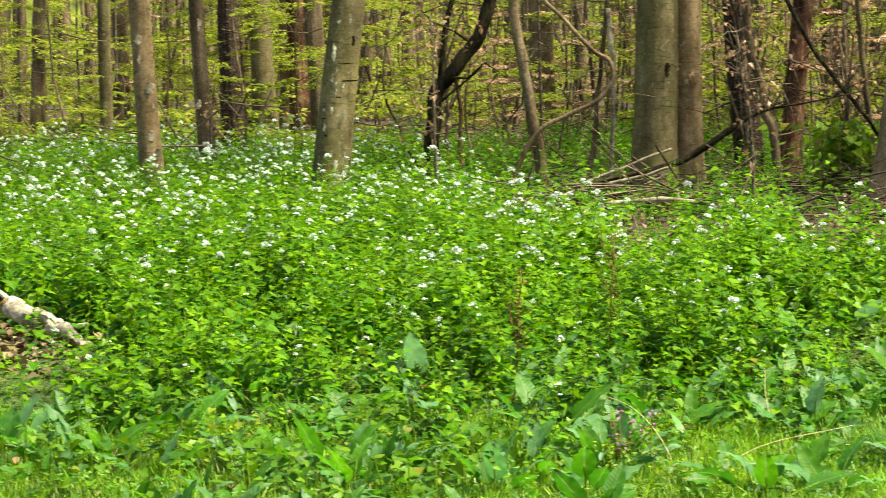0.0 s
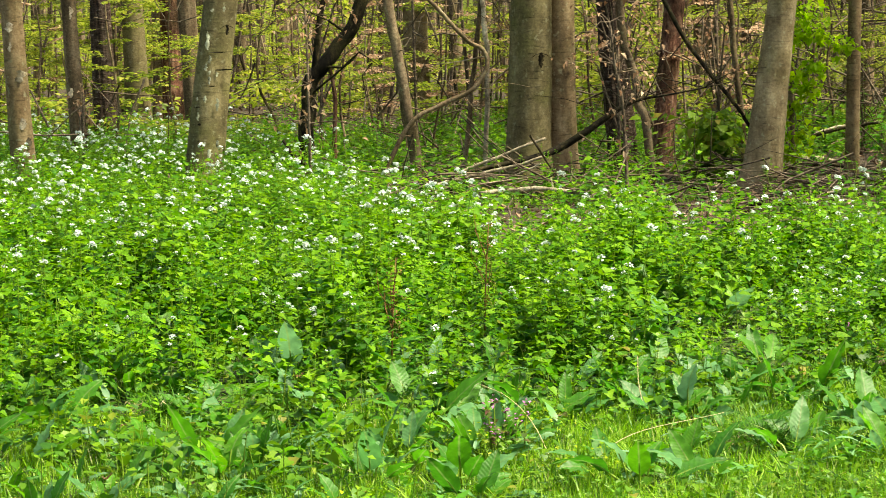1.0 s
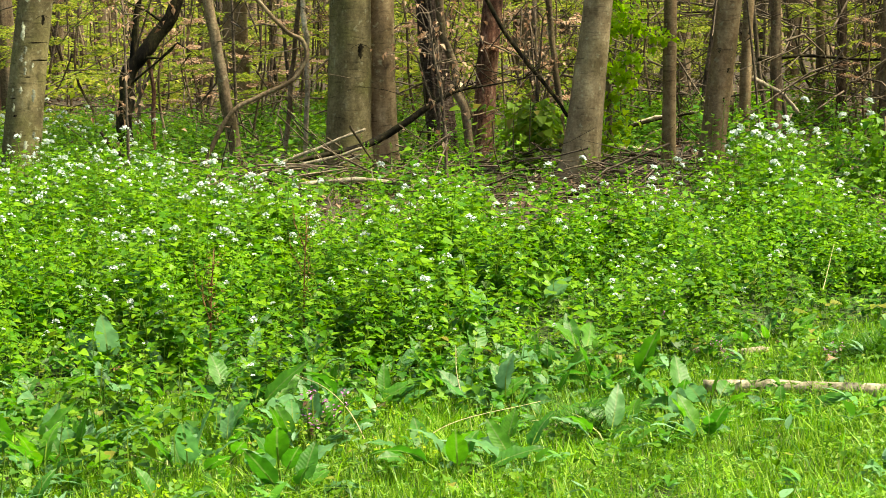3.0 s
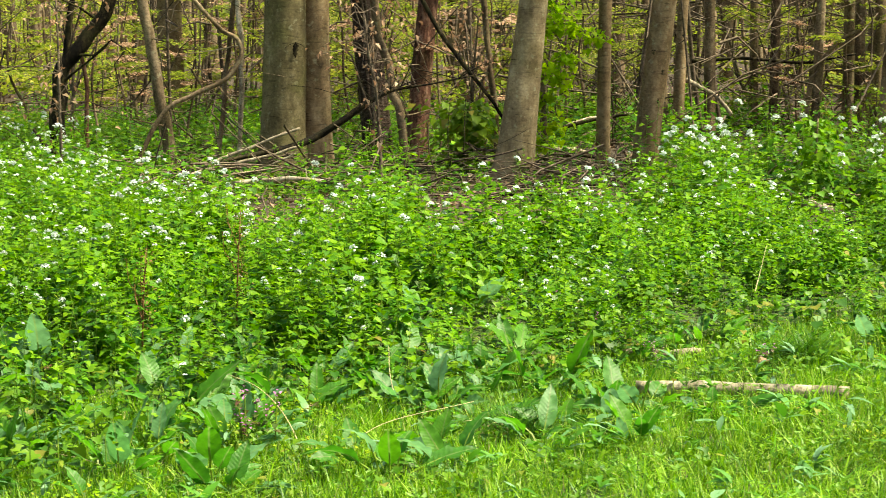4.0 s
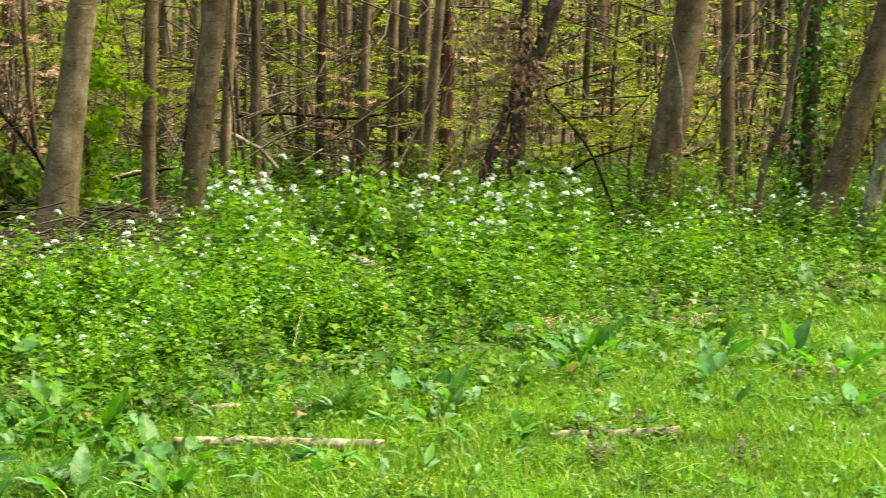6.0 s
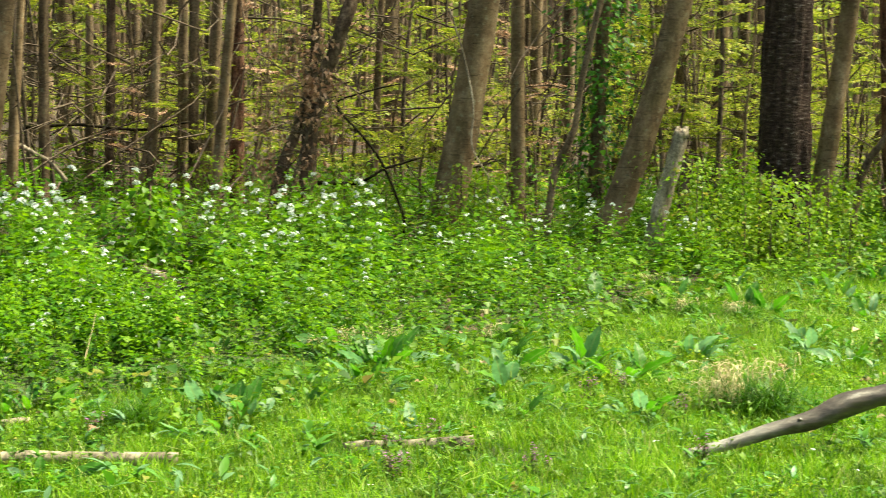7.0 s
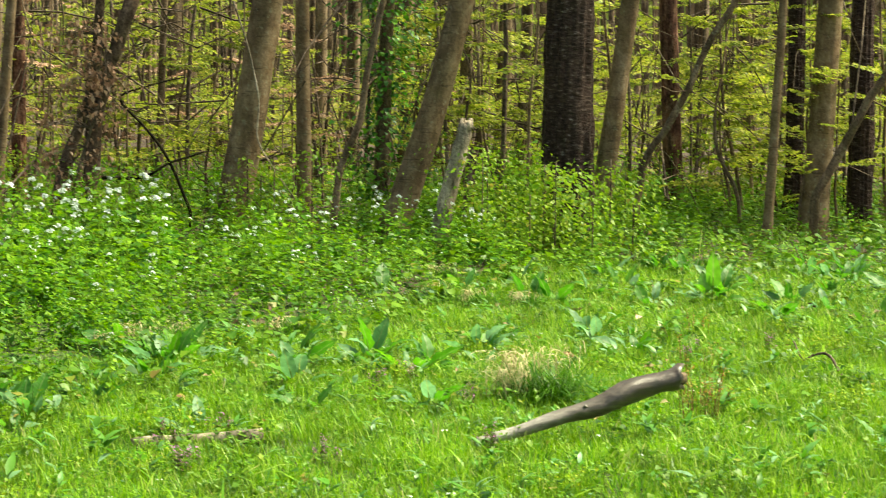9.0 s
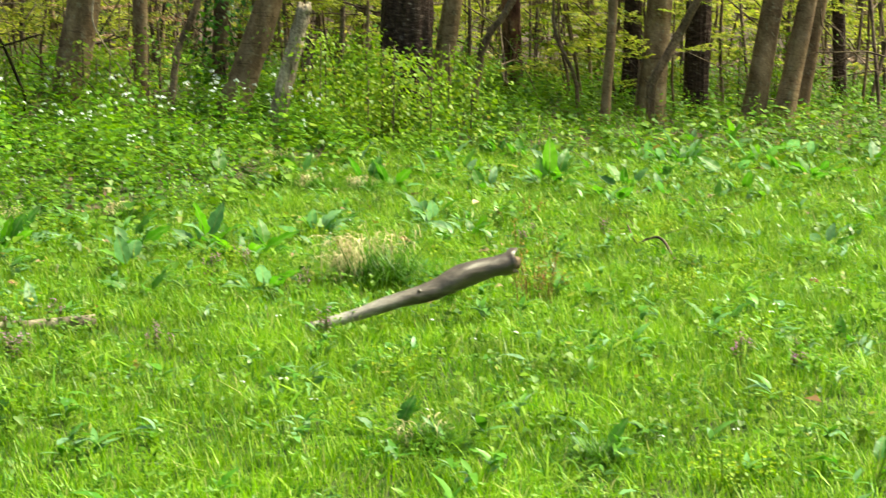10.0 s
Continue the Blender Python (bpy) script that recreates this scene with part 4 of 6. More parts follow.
crooked("crooked_tree", [(8.67, 18.08, 0.29), (8.48, 18.17, 0.77), (8.29, 18.26, 1.05), (8.10, 18.34, 1.29), (8.31, 18.25, 1.40), (8.62, 18.11, 1.49)], 0.015, 0.006, DARK_BARK, "thin black branch bent over among young leaves")
crooked("crooked_tree", [(10.29, 18.35, 0.26), (10.36, 18.32, 0.72), (10.49, 18.24, 1.12), (10.57, 18.19, 1.73), (10.68, 18.13, 2.31), (10.72, 18.11, 2.58)], 0.035, 0.025, GREY_BARK, "slim winding stem near leaning beeches", grown=3.0, crown=True)
crooked("crooked_tree", [(12.39, 16.40, 0.40), (12.46, 16.34, 0.84), (12.61, 16.22, 1.10), (12.76, 16.11, 1.52), (12.91, 15.99, 1.93), (13.09, 15.84, 2.31), (13.21, 15.75, 2.59)], 0.036, 0.026, GREY_BARK, "slim stem bowing out from an old oak", grown=3.0, crown=True)
crooked("crooked_tree", [(13.94, 15.74, 0.44), (14.09, 15.61, 0.81), (14.27, 15.45, 1.29), (14.48, 15.25, 1.81)], 0.045, 0.03, GREY_BARK, "slim slanting stem beside a beech", grown=3.0, crown=True)


# ---- young trees of the understorey ----
def sapling(rng, tall, leaf, mats, label, name, branches=12, reach=1.0, low=0.2, thick=1.0):
    base = thing(name, (0, 0, 0), label, "sapling", "young trees of the understorey")
    pts = [(0, 0, -0.05)]
    for s in range(1, 7):
        pts.append((pts[-1][0] + rng.normal(0, 0.06), pts[-1][1] + rng.normal(0, 0.06), tall * s / 6))
    line = curve_through(pts, 16)
    part("stem", shape_mesh("stem", tube(line, np.linspace(0.022, 0.006, 16), 6, 0.05, int(tall * 100)), [GREY_BARK]), base)
    out = []
    for b in range(branches):
        z = tall * (low + (1 - low) * (b + rng.random()) / branches)
        at = np.array([np.interp(z, line[:, 2], line[:, 0]), np.interp(z, line[:, 2], line[:, 1]), z])
        ln = reach * rng.uniform(0.55, 1.15) * (1.1 - 0.55 * z / tall)
        out.append(moved(spray(rng, ln, leaf, thick), at, rng.uniform(0, 6.28), rng.uniform(-0.1, 0.35), rng.uniform(-0.25, 0.25)))
    part("foliage", shape_mesh("foliage", joined(out), mats), base, kind="stuff")
    return base


def build_saplings():
    g = np.random.default_rng(77)
    green = [sapling(g, t, 0.062, [FRESH_LEAF, TWIG_BARK], "young beech with layered fresh yellow-green leaves", "young_beech", n, rc)
             for t, n, rc in ((2.2, 11, 0.9), (3.2, 14, 1.1), (4.2, 17, 1.2), (2.8, 9, 1.3), (3.6, 12, 1.0))]
    brown = [sapling(g, t, 0.06, [BROWN_LEAF, TWIG_BARK], "young beech still holding withered brown leaves", "withered_beech_sapling", n, 0.8) for t, n in ((2.6, 8), (3.2, 9))]
    spots = []
    # bands of bearing (from, to), distance (from, to), how many, how many of them brown
    for a0, a1, r0, r1, n, nb in ((-13, 2, 24, 30, 9, 2), (-13, 2, 33, 44, 54, 2), (1, 12, 23, 30, 18, 9), (1, 14, 30, 42, 38, 9), (11, 20, 25.5, 34, 13, 0), (11, 20, 33, 44, 20, 1),
                                   (18.5, 30, 22.5, 27.5, 12, 5), (19, 33, 27, 42, 44, 7), (31, 47, 22, 28, 34, 0), (31, 48, 28, 42, 44, 0)):
        for i in range(n):
            a, r = math.radians(g.uniform(a0, a1)), g.uniform(r0, r1)
            spots.append((r * math.sin(a), r * math.cos(a), i < nb))
    used = set()
    for x, y, dead in spots:
        src = brown[int(g.integers(2))] if dead else green[int(g.integers(5))]
        m = pose(x, y, float(height_at(x, y)), 0, 0, g.uniform(0, 360)) @ Matrix.Scale(g.uniform(0.75, 1.2), 4)
        if src.name not in used:
            used.add(src.name)
            src.matrix_basis = m
        else:
            copy_thing(src, m)


build_saplings()


def far_woods():
    """Uncounted trunks and leaf sprays deep in the wood."""
    g = np.random.default_rng(5)
    trunks, n = [], 0
    while n < 560:
        a, r = math.radians(g.uniform(-15, 50)), math.sqrt(g.uniform(36 ** 2, 100 ** 2))
        x, y, w = r * math.sin(a), r * math.cos(a), g.uniform(0.04, 0.17)
        lx, ly = g.normal(0, 0.035, 2)
        zs = np.array([-0.1, 0.3, 1.5, 3, 5, 8, 12])
        trunks.append(tube(np.column_stack([x + lx * zs + 0.04 * np.sin(zs + n), y + ly * zs, zs]), w * (1.05 - zs * 0.05), 7, 0.05, n))
        n += 1
    stuff("distant_trunks", shape_mesh("distant_trunks", joined(trunks), [GREY_BARK]), "many grey-brown trunks deep in the wood", "woodland")
    poles = []
    for i in range(270):
        a, r = math.radians(g.uniform(-13, 48)), g.uniform(23, 46)
        if a < 0.03 and r < 33:
            r += 13
        x, y, w, h = r * math.sin(a), r * math.cos(a), g.uniform(0.008, 0.034), g.uniform(1.8, 5.5)
        lx, ly, b1, b2 = g.normal(0, 0.16), g.normal(0, 0.1), g.normal(0, 0.12), g.normal(0, 0.12)
        zs = np.linspace(-0.05, h, 7)
        poles.append(tube(np.column_stack([x + lx * zs + b1 * np.sin(zs * 1.1 + i), y + ly * zs, zs]), w * np.linspace(1, 0.4, 7), 5, cap=False))
        for q in (2, 3, 4, 5):
            at = np.array([x + lx * zs[q] + b1 * math.sin(zs[q] * 1.1 + i), y + ly * zs[q], zs[q]])
            way = np.array([g.normal(0, 1), g.normal(0, 0.5), g.uniform(-0.1, 0.9)]) * g.uniform(0.3, 0.8)
            poles.append(tube([at, at + way * 0.5 + g.normal(0, 0.04, 3), at + way], (w * 0.45, w * 0.3, 0.002), 3, cap=False))
    stuff("thin_stems", shape_mesh("thin_stems", joined(poles), [TWIG_BARK]), "thin dark stems and twigs of the understorey", "saplings")
    kinds = [spray(g, l, 0.09, 0.45) for l in (0.8, 1.0, 1.3, 1.1)]
    kinds = [moved(k, (0, 0, 0), 0, p, q) for k, p, q in zip(kinds, (0.1, -0.15, 0.2, 0.0), (0.1, -0.2, 0.3, 0.0))]
    n = 6200
    a, r = np.radians(g.uniform(-14, 49, n)), g.uniform(27, 95, n)
    x, y = r * np.sin(a), r * np.cos(a)
    z = np.where(g.random(n) < 0.64, g.uniform(0.02, 0.9, n), g.uniform(0.6, 5.0, n))
    left = (np.degrees(a) < 3) & (g.random(n) < 0.5)
    z = np.where(left, z * 0.35, z)
    keep = (clumping(x, y, 7, 3) + g.normal(0, 0.15, n) > 0.38) & ~((np.degrees(a) > 13.5) & (np.degrees(a) < 20.5) & (r < 60) & (g.random(n) < 0.5))
    x, y, z = x[keep], y[keep], z[keep]
    n = len(x)
    stuff("understorey_leaves", shape_mesh("understorey_leaves", scattered(kinds, g.integers(0, 4, n), x, y, z, g.uniform(0, 6.28, n), g.uniform(0.8, 1.5, n), 0.1, g), [FRESH_LEAF, TWIG_BARK]),
          "yellow-green spring leaves deep in the wood", "foliage")


far_woods()

# ---- herbs ----
def broad_leaf(length, droop=0.2):
    """Broad triangular leaf with a rounded base, along y."""
    o = np.array([(0, 0.06), (-0.34, -0.02), (-0.5, 0.2), (-0.3, 0.6), (0, 1.0), (0.3, 0.6), (0.5, 0.2), (0.34, -0.02)])
    z = 0.2 * np.abs(o[:, 0]) - droop * o[:, 1] ** 2
    v = np.concatenate([np.column_stack([o, z]), [(0, 0.4, -0.05)]]) * length
    return v, np.array([(8, (i + 1) % 8, i) for i in range(8)]), np.zeros(8, int)


def flower_head(rng, at, wide, petals, w):
    """A small dome of four-petalled flowers, loosely packed."""
    out = []
    for _ in range(petals):
        t, q = rng.uniform(0, 6.28), math.sqrt(rng.random())
        d = np.array([math.cos(t) * q, math.sin(t) * q, 1.15 * math.sqrt(1 - 0.95 * q * q) - rng.uniform(0, 0.5)]) * wide
        e = w * rng.uniform(0.8, 1.3)
        v = np.array([(-e, -e, 0), (e, -e, 0.0015), (e, e, 0), (-e, e, 0.0015)])
        out.append(moved((v, np.array([(0, 1, 2), (0, 2, 3)]), np.full(2, 2)), at + d, rng.uniform(0, 6.28), rng.uniform(-1.0, 1.0), rng.uniform(-1.0, 1.0)))
    return out


def mustard(rng, tall, leaves, fine, flower=2):
    """A garlic mustard plant; flower: 0 bud, 1 few petals, 2 full head. 0: leaf, 1: stem, 2: petal, 3: top leaf."""
    bx, by = rng.normal(0, 0.03, 2)
    line = np.array([(0, 0, -0.03), (bx * 0.3, by * 0.3, tall * 0.4), (bx, by, tall * 0.75), (bx * 1.4, by * 1.4, tall)])
    out = [painted(tube(line, (0.003, 0.0026, 0.002, 0.0015), 3, cap=False), 1)]
    yaw = rng.uniform(0, 6.28)
    for i in range(leaves):
        s = 0.12 + 0.85 * (i + rng.uniform(-0.3, 0.3)) / leaves
        yaw += 2.4 + rng.normal(0, 0.3)
        size = (0.1 - 0.064 * s) * rng.uniform(0.75, 1.2)
        off = 0.018 + 0.04 * (1 - s)
        x, y = np.interp(s * tall, line[:, 2], line[:, 0]), np.interp(s * tall, line[:, 2], line[:, 1])
        at = (x - math.sin(yaw) * off, y + math.cos(yaw) * off, s * tall)
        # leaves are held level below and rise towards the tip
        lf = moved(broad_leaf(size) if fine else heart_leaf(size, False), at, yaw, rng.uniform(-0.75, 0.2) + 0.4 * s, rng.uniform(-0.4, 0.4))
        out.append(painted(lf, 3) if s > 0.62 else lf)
    for i in range(6):
        # a ruff of small young leaves and buds round the tip
        out.append(painted(moved(flat_leaf(0.026, 0.016), line[-1] - np.array([0, 0, rng.uniform(0.0, 0.035)]), rng.uniform(0, 6.28), rng.uniform(-0.1, 1.0)), 3))
    if flower:
        k = 1.0 if flower == 2 else 0.5
        out += flower_head(rng, line[-1] + np.array([0, 0, 0.004]), 0.022 * k, int((30 if fine else 18) * k * k) + 2, 0.0048 if fine else 0.0066)
        for _ in range(int(rng.integers(0, 3)) if flower == 2 else 0):
            c = line[-1] + np.array([rng.normal(0, 0.035), rng.normal(0, 0.035), -rng.uniform(0.02, 0.07)])
            out.append(painted(tube([(bx, by, tall * 0.78), c], (0.0015, 0.001), 3, cap=False), 1))
            out += flower_head(rng, c, 0.013, 10 if fine else 6, 0.0046 if fine else 0.0062)
    return joined(out)


def herb(rng, leaves=8, spread=0.07, tall=0.14, size=0.05, small=False, fine=False):
    """Low leafy herb without flowers."""
    out = []
    for i in range(leaves):
        yaw, s = rng.uniform(0, 6.28), rng.random()
        at = (-math.sin(yaw) * spread * s, math.cos(yaw) * spread * s, tall * rng.uniform(0.25, 1))
        k = size * rng.uniform(0.6, 1.2)
        out.append(moved(flat_leaf(k, k * 0.8) if small else heart_leaf(k, fine), at, yaw, rng.uniform(-0.7, 0.4), rng.uniform(-0.4, 0.4)))
    out.append(painted(tube([(0, 0, -0.02), (0.01, 0, tall)], (0.003, 0.0015), 3, cap=False), 1))
    return joined(out)


def herb_layer():
    g = np.random.default_rng(11)
    near = [mustard(g, g.uniform(0.40, 0.54), int(g.integers(19, 25)), True, (2, 2, 2, 1, 1, 0, 0, 0, 0)[i]) for i in range(9)]
    far = [mustard(g, g.uniform(0.40, 0.54), int(g.integers(12, 16)), False, (2, 2, 2, 1, 1, 0, 0, 0)[i]) for i in range(8)]
    x, y = sown(-13.5, 48, 7.8, 30, 66, g)
    a, r = polar(x, y)
    front, back = np.interp(a, EDGE_A, EDGE_NEAR), np.interp(a, BACK_A, EDGE_FAR)
    c1, c2 = clumping(x, y, 1.1, 8), clumping(x, y, 3.5, 9)
    inside = np.clip((r - front + np.where(a > 16, 1.0, 0.5) + 0.9 * (c1 - 0.5)) / np.where(a > 16, 2.4, 1.2), 0, 1) * np.clip((back - r + 0.8 * (c1 - 0.5)) / 1.2, 0, 1)
    dens = inside * np.where(a > 14, 0.52 + 0.46 * c1, 0.5 + 0.5 * c1)
    # scattered colonies behind the edge trees
    bare = (a > 8.5) & (a < 14.5) & (r < 24)
    behind = (r > back - 0.5) * np.where(bare, 0.25, 1) * np.clip((c2 - np.where((a < 4) | ((a < 9) & (r > 21)), 0.22, np.where(r > 21.5, 0.4, 0.66))) * 2.5, 0, 0.45)
    dens = np.maximum(dens, behind) * np.clip(1.25 - (r - 10) / 30, 0.35, 1)
    # taller leafy growth along the wood's edge on the far side
    dens = np.maximum(dens, 0.75 * (a > 30) * np.clip((r - np.interp(a, (30, 36, 38), (15.8, 16.4, 17.6)) - 1.0 * c1) / 1.2, 0, 1) * np.clip((26 - r) / 3, 0, 1) * (0.3 + c2) * np.interp(a, (37, 40), (1, 0.2)))
    # bare leaf mould round the pale log
    dens = dens * np.where((a < -8.3) & (r > 9.7) & (r < 11.9), 0.04, 1.0) * np.where((np.abs(a - 18.6) < 1.6) & (r > 14.6) & (r < 17.4), 0.15, 1.0)
    dens = dens * np.maximum(clear_of_docks(x, y, 0.2), 0.3)
    keep = g.random(len(x)) < dens
    x, y, r, a, front, c1 = x[keep], y[keep], r[keep], a[keep], front[keep], c1[keep]
    open_side = np.interp(a, (10, 15), (0, 1))
    size = (open_side * (0.42 + 0.54 * np.clip((r - front) / 4.6, 0, 1)) + (1 - open_side) * (0.6 + 0.36 * np.clip((r - front) / 2.4, 0, 1))) * g.uniform(0.78, 1.14, len(x)) * (0.72 + 0.42 * c1)
    size = size * np.where((a > 12.5) & (a < 25) & (r > 15.5), 1.22, 1.0) * np.where((a > 32) & (r > 16), np.interp(a, (32, 36, 38.5, 40), (1.2, 1.45, 1.0, 0.7)), 1.0)
    z, yaw = height_at(x, y), g.uniform(0, 6.28, len(x))
    # fewer open flowers at the front and to the right
    bloom = g.random(len(x)) < np.clip(0.16 + 0.2 * (r - front) / 4, 0.12, 0.38) * np.interp(a, (12, 18, 34), (1, 0.65, 0.7)) * (r < np.interp(a, BACK_A, EDGE_FAR) + 1.5) * (a < 33.5)
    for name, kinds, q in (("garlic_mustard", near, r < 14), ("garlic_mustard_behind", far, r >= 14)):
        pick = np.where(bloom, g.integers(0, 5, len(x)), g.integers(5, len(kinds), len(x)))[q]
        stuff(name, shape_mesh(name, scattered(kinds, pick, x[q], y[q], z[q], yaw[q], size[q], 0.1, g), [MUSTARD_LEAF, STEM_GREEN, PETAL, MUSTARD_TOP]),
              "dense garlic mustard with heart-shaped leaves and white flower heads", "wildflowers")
    # low leaves below and in front of the mustard, and on the wood's floor
    low = [herb(g, 8, 0.08, 0.16, 0.055) for _ in range(4)] + [herb(g, 12, 0.09, 0.10, 0.034, small=True) for _ in range(3)] + [herb(g, 11, 0.08, 0.15, 0.042, fine=True) for _ in range(4)] + [herb(g, 16, 0.07, 0.17, 0.026, small=True) for _ in range(2)]
    x, y = sown(-13.5, 48, 6.8, 32, 55, g)
    a, r = polar(x, y)
    front, back = np.interp(a, EDGE_A, EDGE_NEAR), np.interp(a, BACK_A, EDGE_FAR)
    c1, c2 = clumping(x, y, 0.9, 18), clumping(x, y, 3.0, 19)
    dens = np.where(r < front, np.clip(0.8 - (front - r) * 0.3, np.where(a < 5, 0.5, np.where(a < 13, 0.8, 0.6)), 1.0), np.where(r < back, np.where(r < 13, 0.85, 0.6), np.where((a < 4) | ((a < 9) & (r > 21)), 0.6, 0.1 + 0.55 * (c2 > 0.55)) * np.where((a > 8.5) & (a < 14.5) & (r < 24), 0.35, 1)))
    dens = np.where((a > 31) & (r > 16.5) & (r < 30), 0.85 * np.clip((r - 16) / 2, 0, 1), dens) * (0.4 + 0.8 * c1)
    dens = dens * np.where((a < -8.3) & (r > 9.9) & (r < 11.8), 0.12, 1.0) * np.where((np.abs(a - 18.6) < 1.6) & (r > 14.6) & (r < 17.4), 0.15, 1.0) * np.clip(1.3 - (r - 10) / 26, 0.3, 1)
    keep = g.random(len(x)) < dens
    x, y, r, a = x[keep], y[keep], r[keep], a[keep]
    n = len(x)
    size = g.uniform(0.65, 1.25, n) * np.where(r > 15, 1.15, 1.0) * np.where(r < np.interp(a, EDGE_A, EDGE_NEAR) - np.where(a > 13, 1.4, 0.4), np.interp(a, (-1, 6, 13, 20), (1.1, 0.72, 0.7, 0.68)), 1.0)
    stuff("low_herbs", shape_mesh("low_herbs", scattered(low, np.where(r < 9.9, g.integers(7, 13, n), g.integers(0, 7, n)), x, y, height_at(x, y), g.uniform(0, 6.28, n), size, 0.1, g), [HERB_LEAF, STEM_GREEN]),
          "low green herbs and ground ivy between the taller plants", "herbs")


herb_layer()


def blade(rng, length, width, arch):
    """A grass blade that bends over, five triangles."""
    s = np.array([0, 0.35, 0.72, 1.0])
    out = length * arch * s ** 2
    up = length * s * (1 - 0.45 * arch * s)
    w = width * np.array([0.8, 1.0, 0.65, 0])
    v = []
    for k in range(3):
        v += [(-w[k] / 2, out[k], up[k]), (w[k] / 2, out[k], up[k])]
    v.append((0, out[3], up[3]))
    return np.array(v), np.array([(0, 1, 3), (0, 3, 2), (2, 3, 5), (2, 5, 4), (4, 5, 6)]), np.zeros(5, int)


def tuft(rng, n, length, width, spread, arch=(0.2, 0.9)):
    out = []
    for _ in range(n):
        yaw = rng.uniform(0, 6.28)
        at = (rng.normal(0, spread), rng.normal(0, spread), -0.01)
        out.append(moved(blade(rng, length * rng.uniform(0.55, 1.2), width * rng.uniform(0.7, 1.25), rng.uniform(*arch)), at, yaw, rng.uniform(-0.25, 0.05)))
    return joined(out)


def short_by_logs(x, y):
    """Grass is trodden lower along the near side of the logs."""
    k = np.ones_like(x)
    for ax, ay, bx, by in ((2.2, 8.6, 3.1, 8.3), (3.75, 8.25, 4.4, 8.15), (5.0, 7.65, 5.65, 7.5), (4.1, 8.2, 4.75, 7.9)):
        t = np.clip(((x - ax) * (bx - ax) + (y - ay) * (by - ay)) / ((bx - ax) ** 2 + (by - ay) ** 2), 0, 1)
        k = np.minimum(k, np.clip(np.hypot(x - ax - t * (bx - ax), y - ay - t * (by - ay)) / 0.24, 0.6, 1))
    return k


def meadow():
    g = np.random.default_rng(31)
    kinds = [tuft(g, 16, 0.11, 0.0034, 0.05, (0.5, 2.3)) for _ in range(5)] + [tuft(g, 12, 0.16, 0.004, 0.04, (0.6, 2.3)) for _ in range(2)] + [tuft(g, 7, 0.13, 0.0085, 0.03, (0.6, 2.0))]
    x, y = sown(-13, 48.5, 5.6, 20, 165, g)
    a, r = polar(x, y)
    front = np.interp(a, EDGE_A, EDGE_NEAR)
    front = np.minimum(front, 18.5)
    c1 = clumping(x, y, 0.7, 41)
    dens = np.clip((front - r + 0.9 * (c1 - 0.5)) / 2.4 + np.where(a > 17, 0.5, 0.3), 0.0, 1) * (0.55 + 0.5 * c1) * np.clip(1.3 - (r - 7) / 16, 0.35, 1)
    dens = np.where(r > front + 0.6, 0.05, dens) * np.interp(a, (-2, 6), (0.3, 1.0))
    keep = g.random(len(x)) < dens
    x, y, r, c1 = x[keep], y[keep], r[keep], c1[keep]
    n = len(x)
    size = g.uniform(0.65, 1.2, n) * (0.6 + 0.75 * c1) * short_by_logs(x, y) * np.clip(0.65 + (np.interp(a[keep], EDGE_A, EDGE_NEAR) - r) * 0.25, 0.65, 1)
    # a low sward of fine short blades under the longer grass
    fine = []
    for _ in range(5):
        bits = []
        for _ in range(26):
            t, h, q = g.uniform(0, 6.28), g.uniform(0.03, 0.075), g.uniform(0, 6.28)
            at = (g.normal(0, 0.05), g.normal(0, 0.05), -0.005)
            bl = np.array([(-0.003, 0, 0), (0.003, 0, 0), (g.normal(0, 0.01), h * g.uniform(0.2, 0.8), h)])
            bits.append(moved((bl, np.array([(0, 1, 2)]), np.zeros(1, int)), at, t))
        fine.append(joined(bits))
    fx, fy = sown(-13, 48.5, 5.6, 19.5, 150, g)
    fa, fr = polar(fx, fy)
    edge = np.minimum(np.interp(fa, EDGE_A, EDGE_NEAR), 18.8)
    keep = (fr < edge + 0.5) & (g.random(len(fx)) < np.clip(1.35 - (fr - 6.5) / 13, 0.3, 1))
    fx, fy = fx[keep], fy[keep]
    m = len(fx)
    stuff("short_sward", shape_mesh("short_sward", scattered(fine, g.integers(0, 5, m), fx, fy, height_at(fx, fy), g.uniform(0, 6.28, m), g.uniform(0.8, 1.5, m), 0.1, g), [GRASS]),
          "fine short grass covering the meadow soil", "grass")
    stuff("meadow_grass", shape_mesh("meadow_grass", scattered(kinds, g.integers(0, 8, n), x, y, height_at(x, y), g.uniform(0, 6.28, n), size, 0.12, g), [GRASS]),
          "lush bright green meadow grass with a few dry blades", "grass")


meadow()


